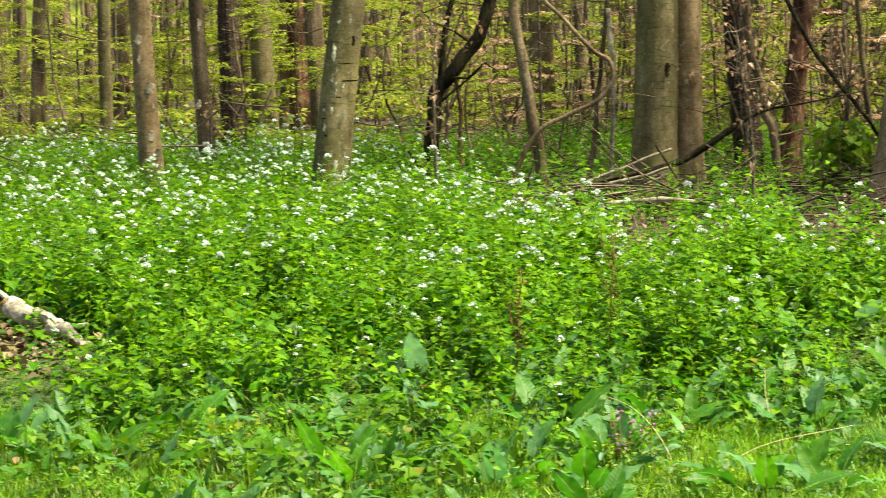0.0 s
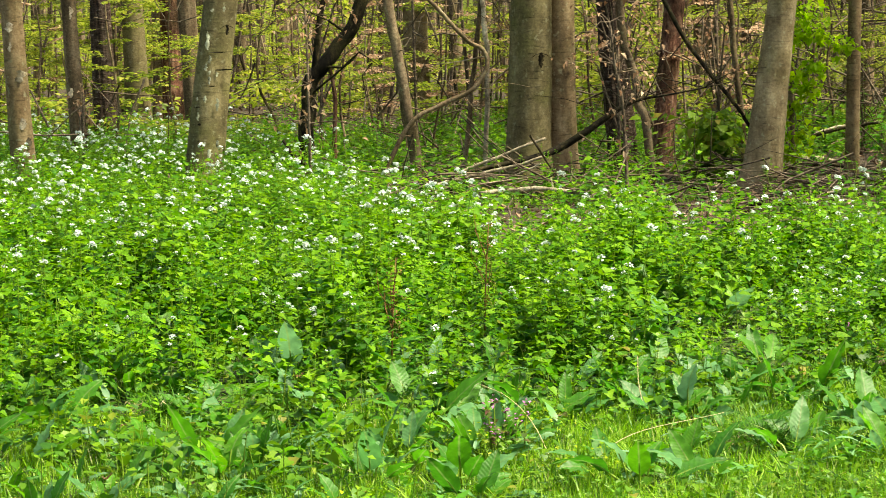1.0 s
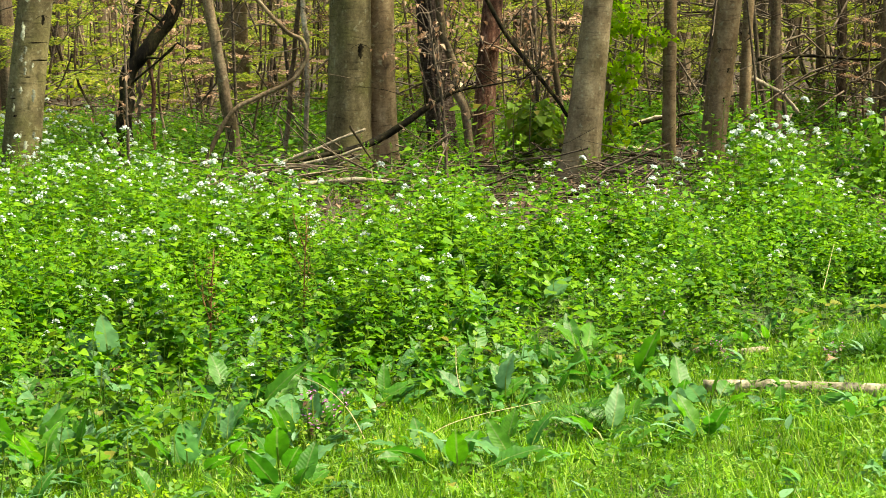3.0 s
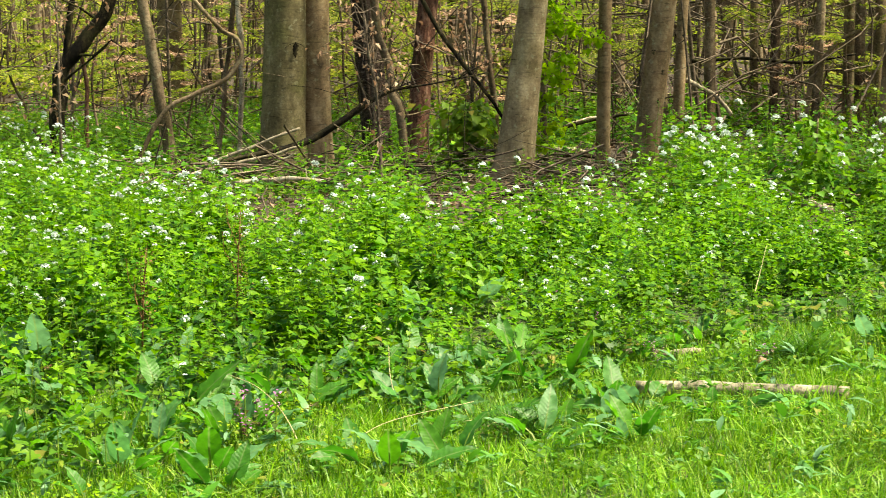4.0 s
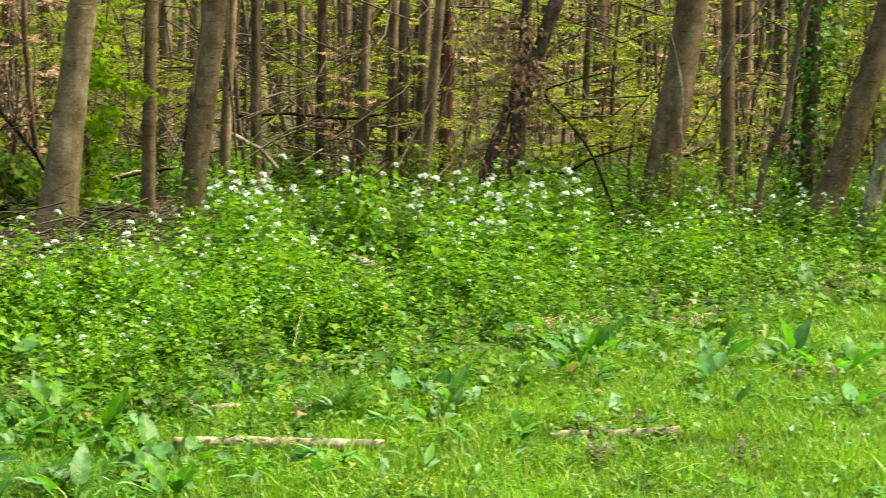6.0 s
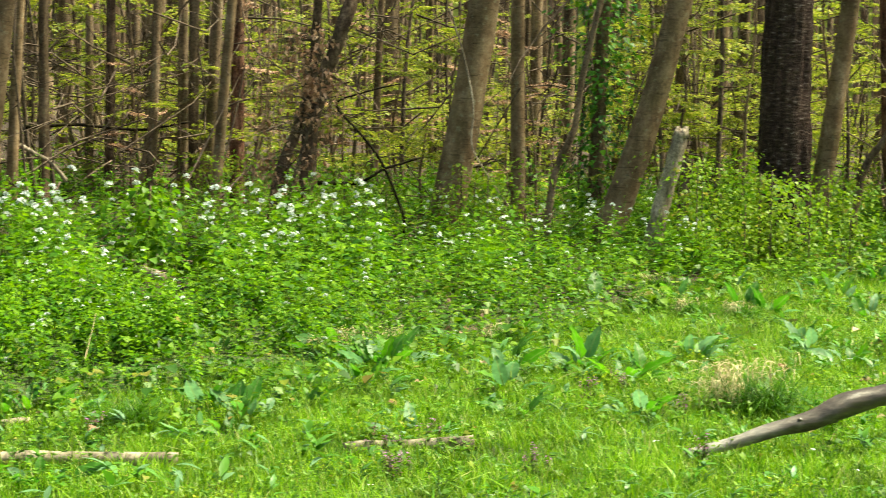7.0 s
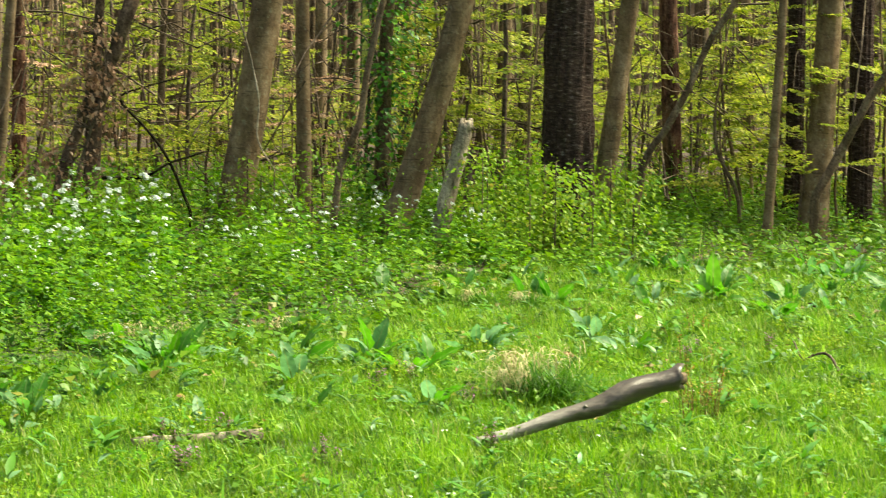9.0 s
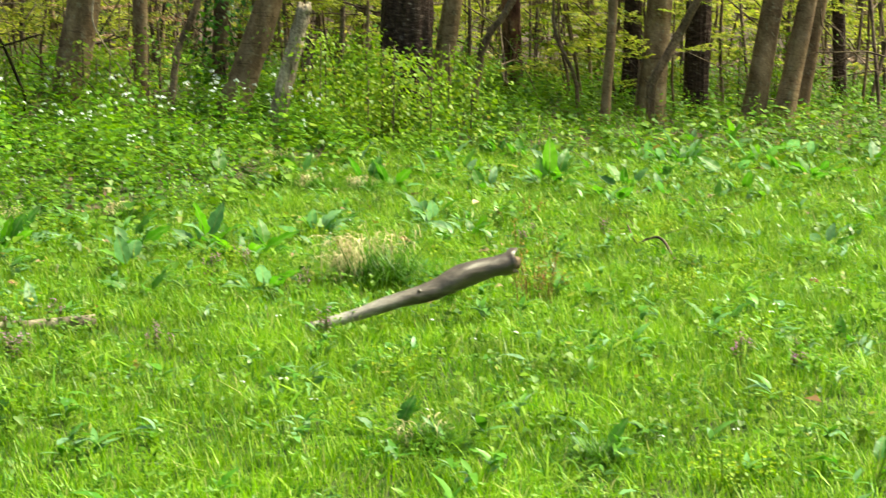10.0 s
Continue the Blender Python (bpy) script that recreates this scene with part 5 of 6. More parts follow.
def litter():
    g = np.random.default_rng(61)
    one = [moved(flat_leaf(0.075, 0.05, 0.3), (0, -0.03, 0), 0, p, q) for p, q in ((0.2, 0.1), (-0.3, 0.5), (0.05, -0.4), (0.5, 0.2))]
    x, y = sown(-14, 48, 13.5, 42, 48, g)
    a, r = polar(x, y)
    back = np.interp(a, BACK_A, EDGE_FAR)
    dens = np.clip((r - back + 2) / 2, 0.1, 1) * (0.3 + 0.8 * clumping(x, y, 2.5, 62)) * np.clip(1.4 - r / 40, 0.3, 1)
    keep = g.random(len(x)) < dens
    x, y = x[keep], y[keep]
    hx, hy = -2.3 + g.normal(0, 0.3, 420), 10.95 + g.normal(0, 0.45, 420)
    x, y = np.concatenate([x, hx]), np.concatenate([y, hy])
    n = len(x)
    stuff("leaf_litter", shape_mesh("leaf_litter", scattered(one, g.integers(0, 4, n), x, y, height_at(x, y) + g.uniform(0.005, 0.03, n), g.uniform(0, 6.28, n), g.uniform(0.7, 1.4, n), 0.0, g), [LITTER]),
          "dry brown beech leaves lying on the wood's floor", "leaf litter")


litter()


# ---- docks: broad waxy leaves in rosettes ----
def dock_leaf(rng, length, width, wave):
    s = np.linspace(0, 1, 10)
    prof = width / 2 * np.array([0.16, 0.74, 0.96, 1.0, 0.96, 0.87, 0.72, 0.52, 0.28, 0.02])
    arch = rng.uniform(0.15, 1.0)
    v = []
    for i, t in enumerate(s):
        y, z = length * t * (1 - 0.3 * arch * t), -length * arch * t * t * 0.7
        for u in (-1, -0.5, 0, 0.5, 1):
            v.append((u * prof[i], y, z + 0.22 * abs(u) * prof[i] + wave * length * abs(u) * math.sin(19 * t + u * 2.2 + rng.uniform(-0.4, 0.4))))
    i, j = np.meshgrid(np.arange(9), np.arange(4), indexing="ij")
    q = i * 5 + j
    f = np.concatenate([np.stack([q, q + 1, q + 6], -1).reshape(-1, 3), np.stack([q, q + 6, q + 5], -1).reshape(-1, 3)])
    stalk = tube([(0, -0.09, -0.012), (0, -0.03, 0.0), (0, length * 0.3, -0.003)], (0.004, 0.004, 0.002), 4, cap=False)
    return joined([(np.array(v), f, np.zeros(len(f), int)), painted(stalk, 1)])


dock_rng = np.random.default_rng(91)
DOCK_LEAVES = [shape_mesh("dock_leaf", dock_leaf(dock_rng, l, w, wv), [DOCK_LEAF, STEM_GREEN]) for l, w, wv in
               ((0.19, 0.085, 0.035), (0.23, 0.08, 0.03), (0.17, 0.08, 0.04), (0.22, 0.095, 0.03), (0.21, 0.066, 0.034), (0.14, 0.055, 0.04))]


def dock(x, y, s):
    g = dock_rng
    base = thing("dock_plant", (x, y, float(height_at(x, y))), "dock plant with broad waxy green leaves, some tinted by painted sky sheen", "plant", "docks along the meadow's edge")
    s = s * 1.12
    n = int(g.integers(6, 10))
    turn = g.uniform(0, 360)
    for i in range(n):
        up = g.uniform(18, 74)
        yaw = turn + i * 137.5 + g.uniform(-70, 70)
        k = s * g.uniform(0.5, 1.08)
        away = Vector((-math.sin(radians(yaw)), math.cos(radians(yaw)), 0)) * (0.07 * math.cos(radians(up)) + g.uniform(0, 0.06) * s)
        part("leaf", DOCK_LEAVES[int(g.integers(6))], base, m=Matrix.Translation(away + Vector((0, 0, 0.085 * k * math.sin(radians(up)) + 0.01))) @ pose(0, 0, 0, up, 0, yaw) @ pose(0, 0, 0, 0, g.uniform(-45, 45), 0) @ Matrix.Scale(k, 4))


for spot in DOCK_SPOTS:
    dock(*spot)


def more_docks():
    """Smaller docks that fill the strip between mustard and meadow."""
    for a0, a1, r0, r1, n in ((-11.5, 17, 7.4, 10.4, 46), (-11.5, 5, 6.9, 8.4, 20), (-5, 13, 7.8, 9.5, 44), (20, 33, 9.8, 12.5, 10), (17, 34, 8.5, 12.5, 12), (34, 46, 6.2, 11, 6), (36, 46, 14.5, 18, 34)):
        for _ in range(n):
            a, r = math.radians(dock_rng.uniform(a0, a1)), dock_rng.uniform(r0, r1)
            if (29 < math.degrees(a) < 41 and r < 9.8):
                continue
            dock(r * math.sin(a), r * math.cos(a), dock_rng.uniform(0.45, 0.9))


more_docks()


# ---- fallen wood ----
def lying(name, points, r0, r1, bark, label, end=False, swell=0.0, fan=0):
    """Fallen wood along a few points, with stubs of side twigs."""
    p = np.array(points)
    foot = int(np.argmin(p[:, 2]))
    x, y = p[foot, 0], p[foot, 1]
    base = thing(name, (x, y, 0), label, "log" if name == "log" else "branch")
    line = curve_through(points, 22) - np.array([x, y, 0])
    r = np.linspace(r0, r1, 22) * (1 + swell * np.sin(np.linspace(0, np.pi, 22)) ** 1.5)
    g = np.random.default_rng(int(abs(p[0, 0]) * 97 + abs(p[0, 1]) * 31))
    jig = g.normal(0, 1, (22, 3))
    jig[1:-1] = (jig[:-2] + jig[1:-1] * 2 + jig[2:]) / 4
    line += jig * min(r0, r1) * (0.1 if end or bark is PALE_LOG else 0.35)
    low = float(np.min(line[:, 2] - r))
    if low > 0.01:
        line[:, 2] -= low * np.linspace(1, 1, 22) if p[:, 2].max() < 0.25 else 0
    if end:
        # swollen, broken end
        r = np.interp(np.linspace(0, 1, 22), (0, 0.12, 0.3, 0.5, 0.6, 0.7, 0.82, 0.93, 1.0), (0.018, 0.024, 0.032, 0.043, 0.053, 0.047, 0.043, 0.05, 0.053))
    skin = tube(line, r, 16, 0.14 if bark is WHITE_BARK else 0.03 if bark is PALE_LOG else 0.07, int(r0 * 1e4))
    if end:
        # the last rings are torn: a notch above, a tongue below
        d = (line[-1] - line[-3]) / np.linalg.norm(line[-1] - line[-3])
        side = np.sin(np.arange(16) * 0.39 * 2 + 1.0) * 0.5 + np.sin(np.arange(16) * 1.9) * 0.5
        skin[0][21 * 16:22 * 16] += d[None] * (0.026 * side)[:, None]
        skin[0][21 * 16:22 * 16, 2] += 0.012
        skin[0][-1] -= d * 0.02
    part("wood", shape_mesh("wood", skin, [bark]), base)
    for q in (g.integers(4, 18, 2) if not end else (9, 14)):
        way = np.array([g.normal(0, 1), g.normal(0, 1), abs(g.normal(0.5, 0.5)) if not end else 0.25])
        way /= np.linalg.norm(way)
        ln = r0 * g.uniform(2, 6) if not end else r0 * 2.2
        if bark is PALE_LOG:
            way, ln = np.array([way[0], way[1], 0.1]), r0 * 1.25
        part("branch_stub", shape_mesh("branch_stub", tube([line[q], line[q] + way * ln * 0.6, line[q] + way * ln], (r[q] * 0.45, r[q] * 0.3, r[q] * 0.16), 6), [bark]), base)
    for q in range(fan):
        # bare twigs spreading from the outer half
        at = line[int(g.integers(13, 21))]
        way = np.array([g.normal(0, 0.8), g.normal(0, 0.4), abs(g.normal(0.6, 0.5))])
        way *= g.uniform(0.25, 0.75) / np.linalg.norm(way)
        mid = at + way * 0.5 + g.normal(0, 0.035, 3)
        part("twig", shape_mesh("twig", tube(curve_through([at, mid, at + way], 6), np.linspace(0.0055, 0.0015, 6), 4, cap=False), [bark]), base)
    if bark is WHITE_BARK:
        d = line[0] - line[2]
        d /= np.linalg.norm(d)
        part("rotten_end", shape_mesh("rotten_end", tube([line[0] - d * 0.02, line[0] + d * 0.03, line[0] + d * 0.1 - np.array([0, 0, 0.03])], (r[0] * 0.95, r[0] * 0.8, r[0] * 0.3), 10, 0.2, 6), [ROTTEN]), base, "orange-brown rotten end")
    if end:
        # the end's split, dark wood
        d = line[-1] - line[-3]
        d /= np.linalg.norm(d)
        part("broken_end", shape_mesh("broken_end", tube([line[-1] - d * 0.012, line[-1] + d * 0.016, line[-1] + d * 0.03 + np.array([0, 0, 0.016])], (r1 * 0.8, r1 * 0.62, r1 * 0.2), 9, 0.2, 4), [CUT_WOOD]), base, "dark splintered end")
        # a swelling below
        up = np.array([0, 0, 1.0])
        part("knot", shape_mesh("knot", tube([line[12] - up * 0.02, line[12] - up * 0.05 + d * 0.01], (0.035, 0.012), 9, 0.1, 8), [bark]), base)



lying("log", [(4.99, 7.65, 0.050), (5.21, 7.60, 0.100), (5.40, 7.56, 0.150), (5.57, 7.52, 0.198), (5.70, 7.48, 0.250), (5.82, 7.45, 0.283), (5.90, 7.43, 0.294)], 0.022, 0.05, LOG_WOOD, "smooth grey-brown log with a broken end raised from the grass", end=True)
lying("log", [(2.28, 8.72, 0.03), (2.55, 8.64, 0.03), (2.86, 8.55, 0.02), (3.10, 8.46, 0.02)], 0.026, 0.03, PALE_LOG, "pale grey-brown log lying in the grass")
lying("log", [(3.81, 8.42, 0.03), (4.06, 8.30, 0.04), (4.30, 8.18, 0.06)], 0.028, 0.032, PALE_LOG, "short pale branch sunk in the grass")
lying("log", [(2.47, 9.70, 0.01), (2.63, 9.66, 0.01), (2.81, 9.61, 0.02)], 0.02, 0.018, DEAD_WOOD, "short grey stick beside dock leaves")
lying("log", [(-2.25, 11.48, 0.19), (-2.06, 11.42, 0.11), (-1.89, 11.34, 0.04)], 0.056, 0.045, WHITE_BARK, "pale peeling log on brown leaves")
lying("log", [(5.37, 16.36, 0.13), (5.49, 16.11, 0.09), (5.54, 15.67, 0.07)], 0.045, 0.04, DEAD_WOOD, "weathered log half hidden by mustard")
lying("fallen_branch", [(0.99, 19.26, 0.10), (1.27, 19.35, 0.21), (1.58, 19.43, 0.27), (1.93, 19.50, 0.33), (2.17, 19.57, 0.41), (2.37, 19.55, 0.53), (2.54, 19.53, 0.65), (2.73, 19.50, 0.77), (2.89, 19.48, 0.83), (3.16, 19.44, 0.87), (3.70, 19.44, 0.97)], 0.010, 0.005, DARK_BARK, "dark arching fallen branch with bare twigs at its end", swell=3.2, fan=16)
lying("fallen_branch", [(0.82, 19.17, 0.11), (1.26, 19.15, 0.19), (1.65, 19.12, 0.22)], 0.016, 0.01, DARK_BARK, "dark stick on a heap of brushwood")
lying("fallen_branch", [(2.42, 19.04, 0.08), (2.81, 18.99, 0.16), (3.20, 18.92, 0.23), (3.44, 18.88, 0.34)], 0.013, 0.007, DARK_BARK, "thin dark branch rising from the brushwood", fan=5)
lying("fallen_branch", [(1.64, 19.12, 0.07), (2.23, 19.06, 0.02), (2.91, 18.97, 0.05)], 0.022, 0.014, GREY_BARK, "grey branch lying before a twin beech")
lying("fallen_branch", [(1.26, 19.15, 0.09), (1.65, 19.12, 0.18), (1.94, 19.09, 0.30)], 0.012, 0.008, DEAD_WOOD, "pale stick leaning on brushwood")
lying("fallen_branch", [(2.90, 18.97, 0.01), (3.39, 18.89, 0.04), (3.82, 18.81, 0.0)], 0.016, 0.01, GREY_BARK, "grey branch on brown leaves")
lying("fallen_branch", [(4.10, 18.75, 0.06), (4.57, 18.64, 0.03), (4.99, 18.53, 0.08)], 0.014, 0.009, DARK_BARK, "dark stick half sunk in leaf litter")
lying("fallen_branch", [(4.81, 21.46, 0.35), (5.13, 21.39, 0.43), (5.45, 21.31, 0.48)], 0.02, 0.012, DARK_BARK, "dark dead branch propped between trunks", fan=4)
lying("fallen_branch", [(4.29, 18.71, 0.14), (4.62, 18.63, 0.21), (4.94, 18.55, 0.19)], 0.014, 0.008, DEAD_WOOD, "weathered stick above the leaf litter")
lying("fallen_branch", [(1.00, 19.27, 0.13), (1.41, 19.25, 0.29), (1.99, 19.20, 0.52)], 0.017, 0.012, DEAD_WOOD, "pale barkless branch leaning on the brushwood")
lying("fallen_branch", [(2.99, 19.77, 1.97), (3.31, 19.72, 1.32), (3.72, 19.65, 0.78), (3.88, 19.62, 0.52)], 0.022, 0.014, DARK_BARK, "thin dead branch slanting down through the trees")
lying("fallen_branch", [(2.26, 18.35, 0.08), (2.42, 18.33, 0.22)], 0.02, 0.02, DEAD_WOOD, "short broken pale branch")
lying("fallen_branch", [(1.36, 18.54, 0.14), (1.83, 18.50, 0.17), (2.35, 18.44, 0.11), (2.81, 18.38, 0.06)], 0.022, 0.016, DEAD_WOOD, "long grey branch lying across the wood floor")
lying("fallen_branch", [(0.95, 18.87, 0.12), (1.24, 18.85, 0.21), (1.62, 18.82, 0.29), (1.94, 18.79, 0.38)], 0.02, 0.012, DEAD_WOOD, "dead branch lying in front of a twin beech")
lying("fallen_branch", [(0.00, 19.49, 0.24), (-0.18, 19.49, 0.38), (-0.28, 19.49, 0.52)], 0.022, 0.012, DARK_BARK, "dark stub of a fallen branch")
lying("fallen_branch", [(3.22, 19.04, 0.08), (3.75, 18.94, -0.01), (4.23, 18.84, -0.03), (4.71, 18.73, -0.01)], 0.016, 0.012, DARK_BARK, "thin dark branch on brown leaves")
lying("fallen_branch", [(4.35, 20.13, 0.13), (4.60, 20.07, 0.16), (4.90, 20.00, 0.12), (5.15, 19.94, 0.07)], 0.03, 0.022, DEAD_WOOD, "weathered branch lying on brown leaves")
lying("fallen_branch", [(4.55, 21.31, 0.16), (4.92, 21.23, 0.19), (5.40, 21.11, 0.12)], 0.022, 0.016, DARK_BARK, "dark branch lying on brown leaves")
lying("fallen_branch", [(4.92, 21.95, 0.32), (5.16, 21.89, 0.41), (5.30, 21.86, 0.43)], 0.018, 0.012, DEAD_WOOD, "grey dead branch leaning on a trunk")
lying("fallen_branch", [(3.19, 17.30, 0.07), (3.46, 17.25, 0.13), (3.76, 17.19, 0.12), (4.02, 17.13, 0.09)], 0.014, 0.01, DARK_BARK, "thin dark branch on brown leaves")
lying("fallen_branch", [(4.75, 16.32, -0.06), (4.87, 16.28, -0.04), (4.99, 16.25, -0.01)], 0.024, 0.018, DEAD_WOOD, "short pale branch among mustard")
lying("fallen_branch", [(4.86, 22.49, 0.08), (5.37, 22.37, 0.03), (5.94, 22.23, -0.05)], 0.035, 0.02, DEAD_WOOD, "weathered branch lying on the wood floor")
lying("fallen_branch", [(5.62, 25.40, 0.12), (6.07, 25.29, 0.23), (6.58, 25.17, 0.30)], 0.03, 0.02, DEAD_WOOD, "dead branch caught between two trunks")
lying("fallen_branch", [(6.54, 23.11, 0.76), (6.83, 23.02, 0.58), (7.01, 22.97, 0.37)], 0.025, 0.02, DEAD_WOOD, "bleached branch leaning in the thicket")
lying("fallen_branch", [(6.87, 24.05, 0.91), (7.41, 23.89, 0.95), (8.06, 23.68, 0.90), (8.58, 23.50, 1.01)], 0.022, 0.012, DARK_BARK, "dead side branch caught in the thicket")
lying("fallen_branch", [(7.91, 23.20, 0.35), (8.02, 23.17, 0.84), (8.30, 23.07, 1.18), (8.69, 22.92, 1.38)], 0.03, 0.02, GREY_BARK, "bowed branch arching over the thicket")
lying("fallen_branch", [(7.95, 18.41, 0.59), (8.28, 18.26, 0.59), (8.50, 18.16, 0.72), (8.80, 18.02, 0.83)], 0.018, 0.008, DARK_BARK, "thin black branch lying among young leaves")
lying("fallen_branch", [(9.13, 18.17, 2.17), (9.25, 18.11, 1.76), (9.34, 18.07, 1.30), (9.33, 18.07, 0.94), (9.45, 18.01, 0.69), (9.64, 17.91, 0.38)], 0.009, 0.006, DEAD_WOOD, "pale dead branch hanging along a beech")
crooked("dead_twig", [(7.95, 8.68, 0.03), (8.12, 8.98, 0.09), (8.15, 9.13, 0.07), (8.09, 9.15, 0.05), (8.24, 9.40, 0.11)], 0.009, 0.005, TWIG_BARK, "dark forked twig lying in the meadow", category="branch")
crooked("snag", [(10.05, 16.05, 0.25), (10.11, 16.02, 0.55), (10.17, 15.98, 0.86), (10.23, 15.95, 1.13)], 0.085, 0.062, DEAD_WOOD, "broken grey snag with a worn slanting top", category="dead tree", rough=0.06)
crooked("stump", [(10.85, 16.85, 0.35), (10.86, 16.85, 0.63), (10.88, 16.84, 0.86)], 0.055, 0.045, CUT_WOOD, "dark rotten stump behind a snag", category="stump", rough=0.1)


def brushwood():
    """Thin dead twigs tangled between the trees and over the floor."""
    g = np.random.default_rng(15)
    def twigs(n, a0, a1, r0, r1, z0, z1, size, up):
        out = []
        for i in range(n):
            a, r = math.radians(g.uniform(a0, a1)), g.uniform(r0, r1)
            at = np.array([r * math.sin(a), r * math.cos(a), g.uniform(z0, z1)])
            way = g.normal(0, 1, 3) * np.array([1, 1, up])
            way /= np.linalg.norm(way)
            ln, w = g.uniform(0.4, 1.6) * size, g.uniform(0.004, 0.011) * size
            side = np.cross(way, (0, 0, 1)) * g.normal(0, 0.18) + np.array([0, 0, g.normal(0, 0.15)])
            pts = [at + way * ln * (s - 0.5) + side * ln * (s - 0.5) ** 2 * 4 for s in (0, 0.3, 0.65, 1)]
            out.append(tube(pts, (w, w * 0.8, w * 0.55, w * 0.25), 4, cap=False))
        return out
    floor = twigs(560, -12, 32, 17, 28, 0.02, 0.14, 1.0, 0.14) + twigs(130, 1, 14, 17.6, 20.5, 0.04, 0.26, 1.1, 0.25)
    stuff("floor_twigs", shape_mesh("floor_twigs", joined(floor), [TWIG_BARK]), "thin dead twigs scattered over the wood's floor", "twigs")
    tangle = twigs(290, 12, 21, 23.5, 32, 0.1, 2.0, 1.4, 0.6) + twigs(130, 1, 12, 21, 26, 0.3, 2.2, 1.1, 0.9) + twigs(170, 20, 32, 21, 28, 0.2, 2.4, 1.2, 0.9) + twigs(50, -12, 1, 21, 28, 0.2, 2.0, 1.2, 0.8) + twigs(160, 32, 47, 22, 28, 0.3, 2.6, 1.3, 0.9)
    stuff("brushwood", shape_mesh("brushwood", joined(tangle), [TWIG_BARK]), "tangle of thin dead branches between the trunks", "brushwood")


brushwood()


def leafy(name, x, y, stem_r, tall, mats, label, leaf, count, wide, z0, bark, lean=(0, 0), category="tree", group=""):
    """A stem thickly clothed in leaves."""
    g = np.random.default_rng(1000 + int(x * 100 + y))
    base = thing(name, (x, y, float(height_at(x, y))), label, category, group)
    zs = np.linspace(-0.1, tall, 14)
    part("trunk", shape_mesh("trunk", tube(np.column_stack([lean[0] * zs, lean[1] * zs, zs]), np.linspace(stem_r, stem_r * 0.5, 14), 9, 0.06, 3), [bark]), base)
    one = heart_leaf(leaf, False, 0.25)
    z = g.uniform(z0, tall, count)
    rad = stem_r + wide * np.abs(g.normal(0, 0.6, count)) * (0.6 + 0.6 * np.sin(z * 2.1) ** 2)
    an = g.uniform(0, 6.28, count)
    out = [moved(one, (lean[0] * q - math.sin(t) * d, lean[1] * q + math.cos(t) * d, q), t, g.uniform(-1.0, 0.2), g.uniform(-0.5, 0.5), g.uniform(0.6, 1.3)) for q, d, t in zip(z, rad, an)]
    part("foliage", shape_mesh("foliage", joined(out), mats), base, kind="stuff")
    return base


leafy("ivy_clad_tree", 11.47, 19.52, 0.09, 5.0, [IVY_LEAF], "tree wrapped in thick green ivy", 0.055, 3400, 0.42, 0.15, GREY_BARK, (0.03, 0))
leafy("elder_bush", 3.75, 20.75, 0.02, 0.68, [SHRUB_LEAF], "leafy green elder bush between the trunks", 0.09, 620, 0.5, 0.05, GREY_BARK, (0, 0))
leafy("elder_bush", 11.17, 15.92, 0.015, 0.7, [BRIGHT_LEAF], "leafy green bush before an old oak", 0.09, 60, 0.3, 0.2, GREY_BARK, (0, 0))
def young_maple(x, y, clumps, label):
    """A slim tree with hanging clumps of broad new leaves; a clump is x, y, z, width."""
    g = np.random.default_rng(39)
    base = thing("young_maple", (x, y, float(height_at(x, y))), label, "sapling")
    stem = curve_through([(0, 0, -0.05), (-0.03, 0.03, 0.6), (-0.05, 0.05, 1.3), (0.02, 0.05, 2.6)], 14)
    part("stem", shape_mesh("stem", tube(stem, np.linspace(0.03, 0.012, 14), 7, 0.04, 4), [GREY_BARK]), base)
    one = [broad_leaf(0.075, 0.35), heart_leaf(0.06, True, 0.3)]
    out, wood = [], []
    for cx, cy, cz, w in clumps:
        c = np.array([cx - x, cy - y, cz])
        root = stem[int(np.argmin(np.abs(stem[:, 2] - cz - 0.25)))]
        wood.append(tube(curve_through([root, (root + c) / 2 + np.array([0, 0, 0.08]), c], 6), np.linspace(0.007, 0.003, 6), 4, cap=False))
        for _ in range(int(560 * w)):
            d = g.normal(0, 1, 3) * np.array([0.55, 0.55, 0.4]) * w
            out.append(moved(one[int(g.integers(2))], c + d, g.uniform(0, 6.28), g.uniform(-1.0, 0.15), g.uniform(-0.5, 0.5), g.uniform(0.55, 1.2)))
    boughs = part("twig", shape_mesh("twig", joined(wood), [TWIG_BARK]), base, kind="stuff")
    part("foliage", shape_mesh("foliage", joined(out), [MAPLE_LEAF]), boughs, "clumps of bright green new leaves", kind="stuff")


young_maple(4.41, 20.25, [(4.33, 20.3, 1.3, 0.14), (4.42, 20.2, 0.98, 0.15), (4.34, 20.3, 0.72, 0.13), (4.42, 20.2, 0.46, 0.15), (4.36, 20.3, 0.28, 0.12), (4.50, 20.2, 1.42, 0.15), (4.63, 20.1, 1.34, 0.12), (4.82, 20.05, 1.26, 0.10),
                          (4.58, 20.2, 1.1, 0.11), (4.55, 20.3, 0.85, 0.10), (4.46, 20.3, 1.6, 0.16), (4.40, 20.4, 1.9, 0.2), (4.6, 20.4, 2.2, 0.2), (4.3, 20.5, 2.5, 0.2)], "young maple with bright green new leaves")
leafy("elder_bush", 5.60, 16.20, 0.012, 0.72, [BRIGHT_LEAF], "leafy bush standing over the mustard", 0.06, 420, 0.3, 0.05, GREY_BARK, (0.04, 0))


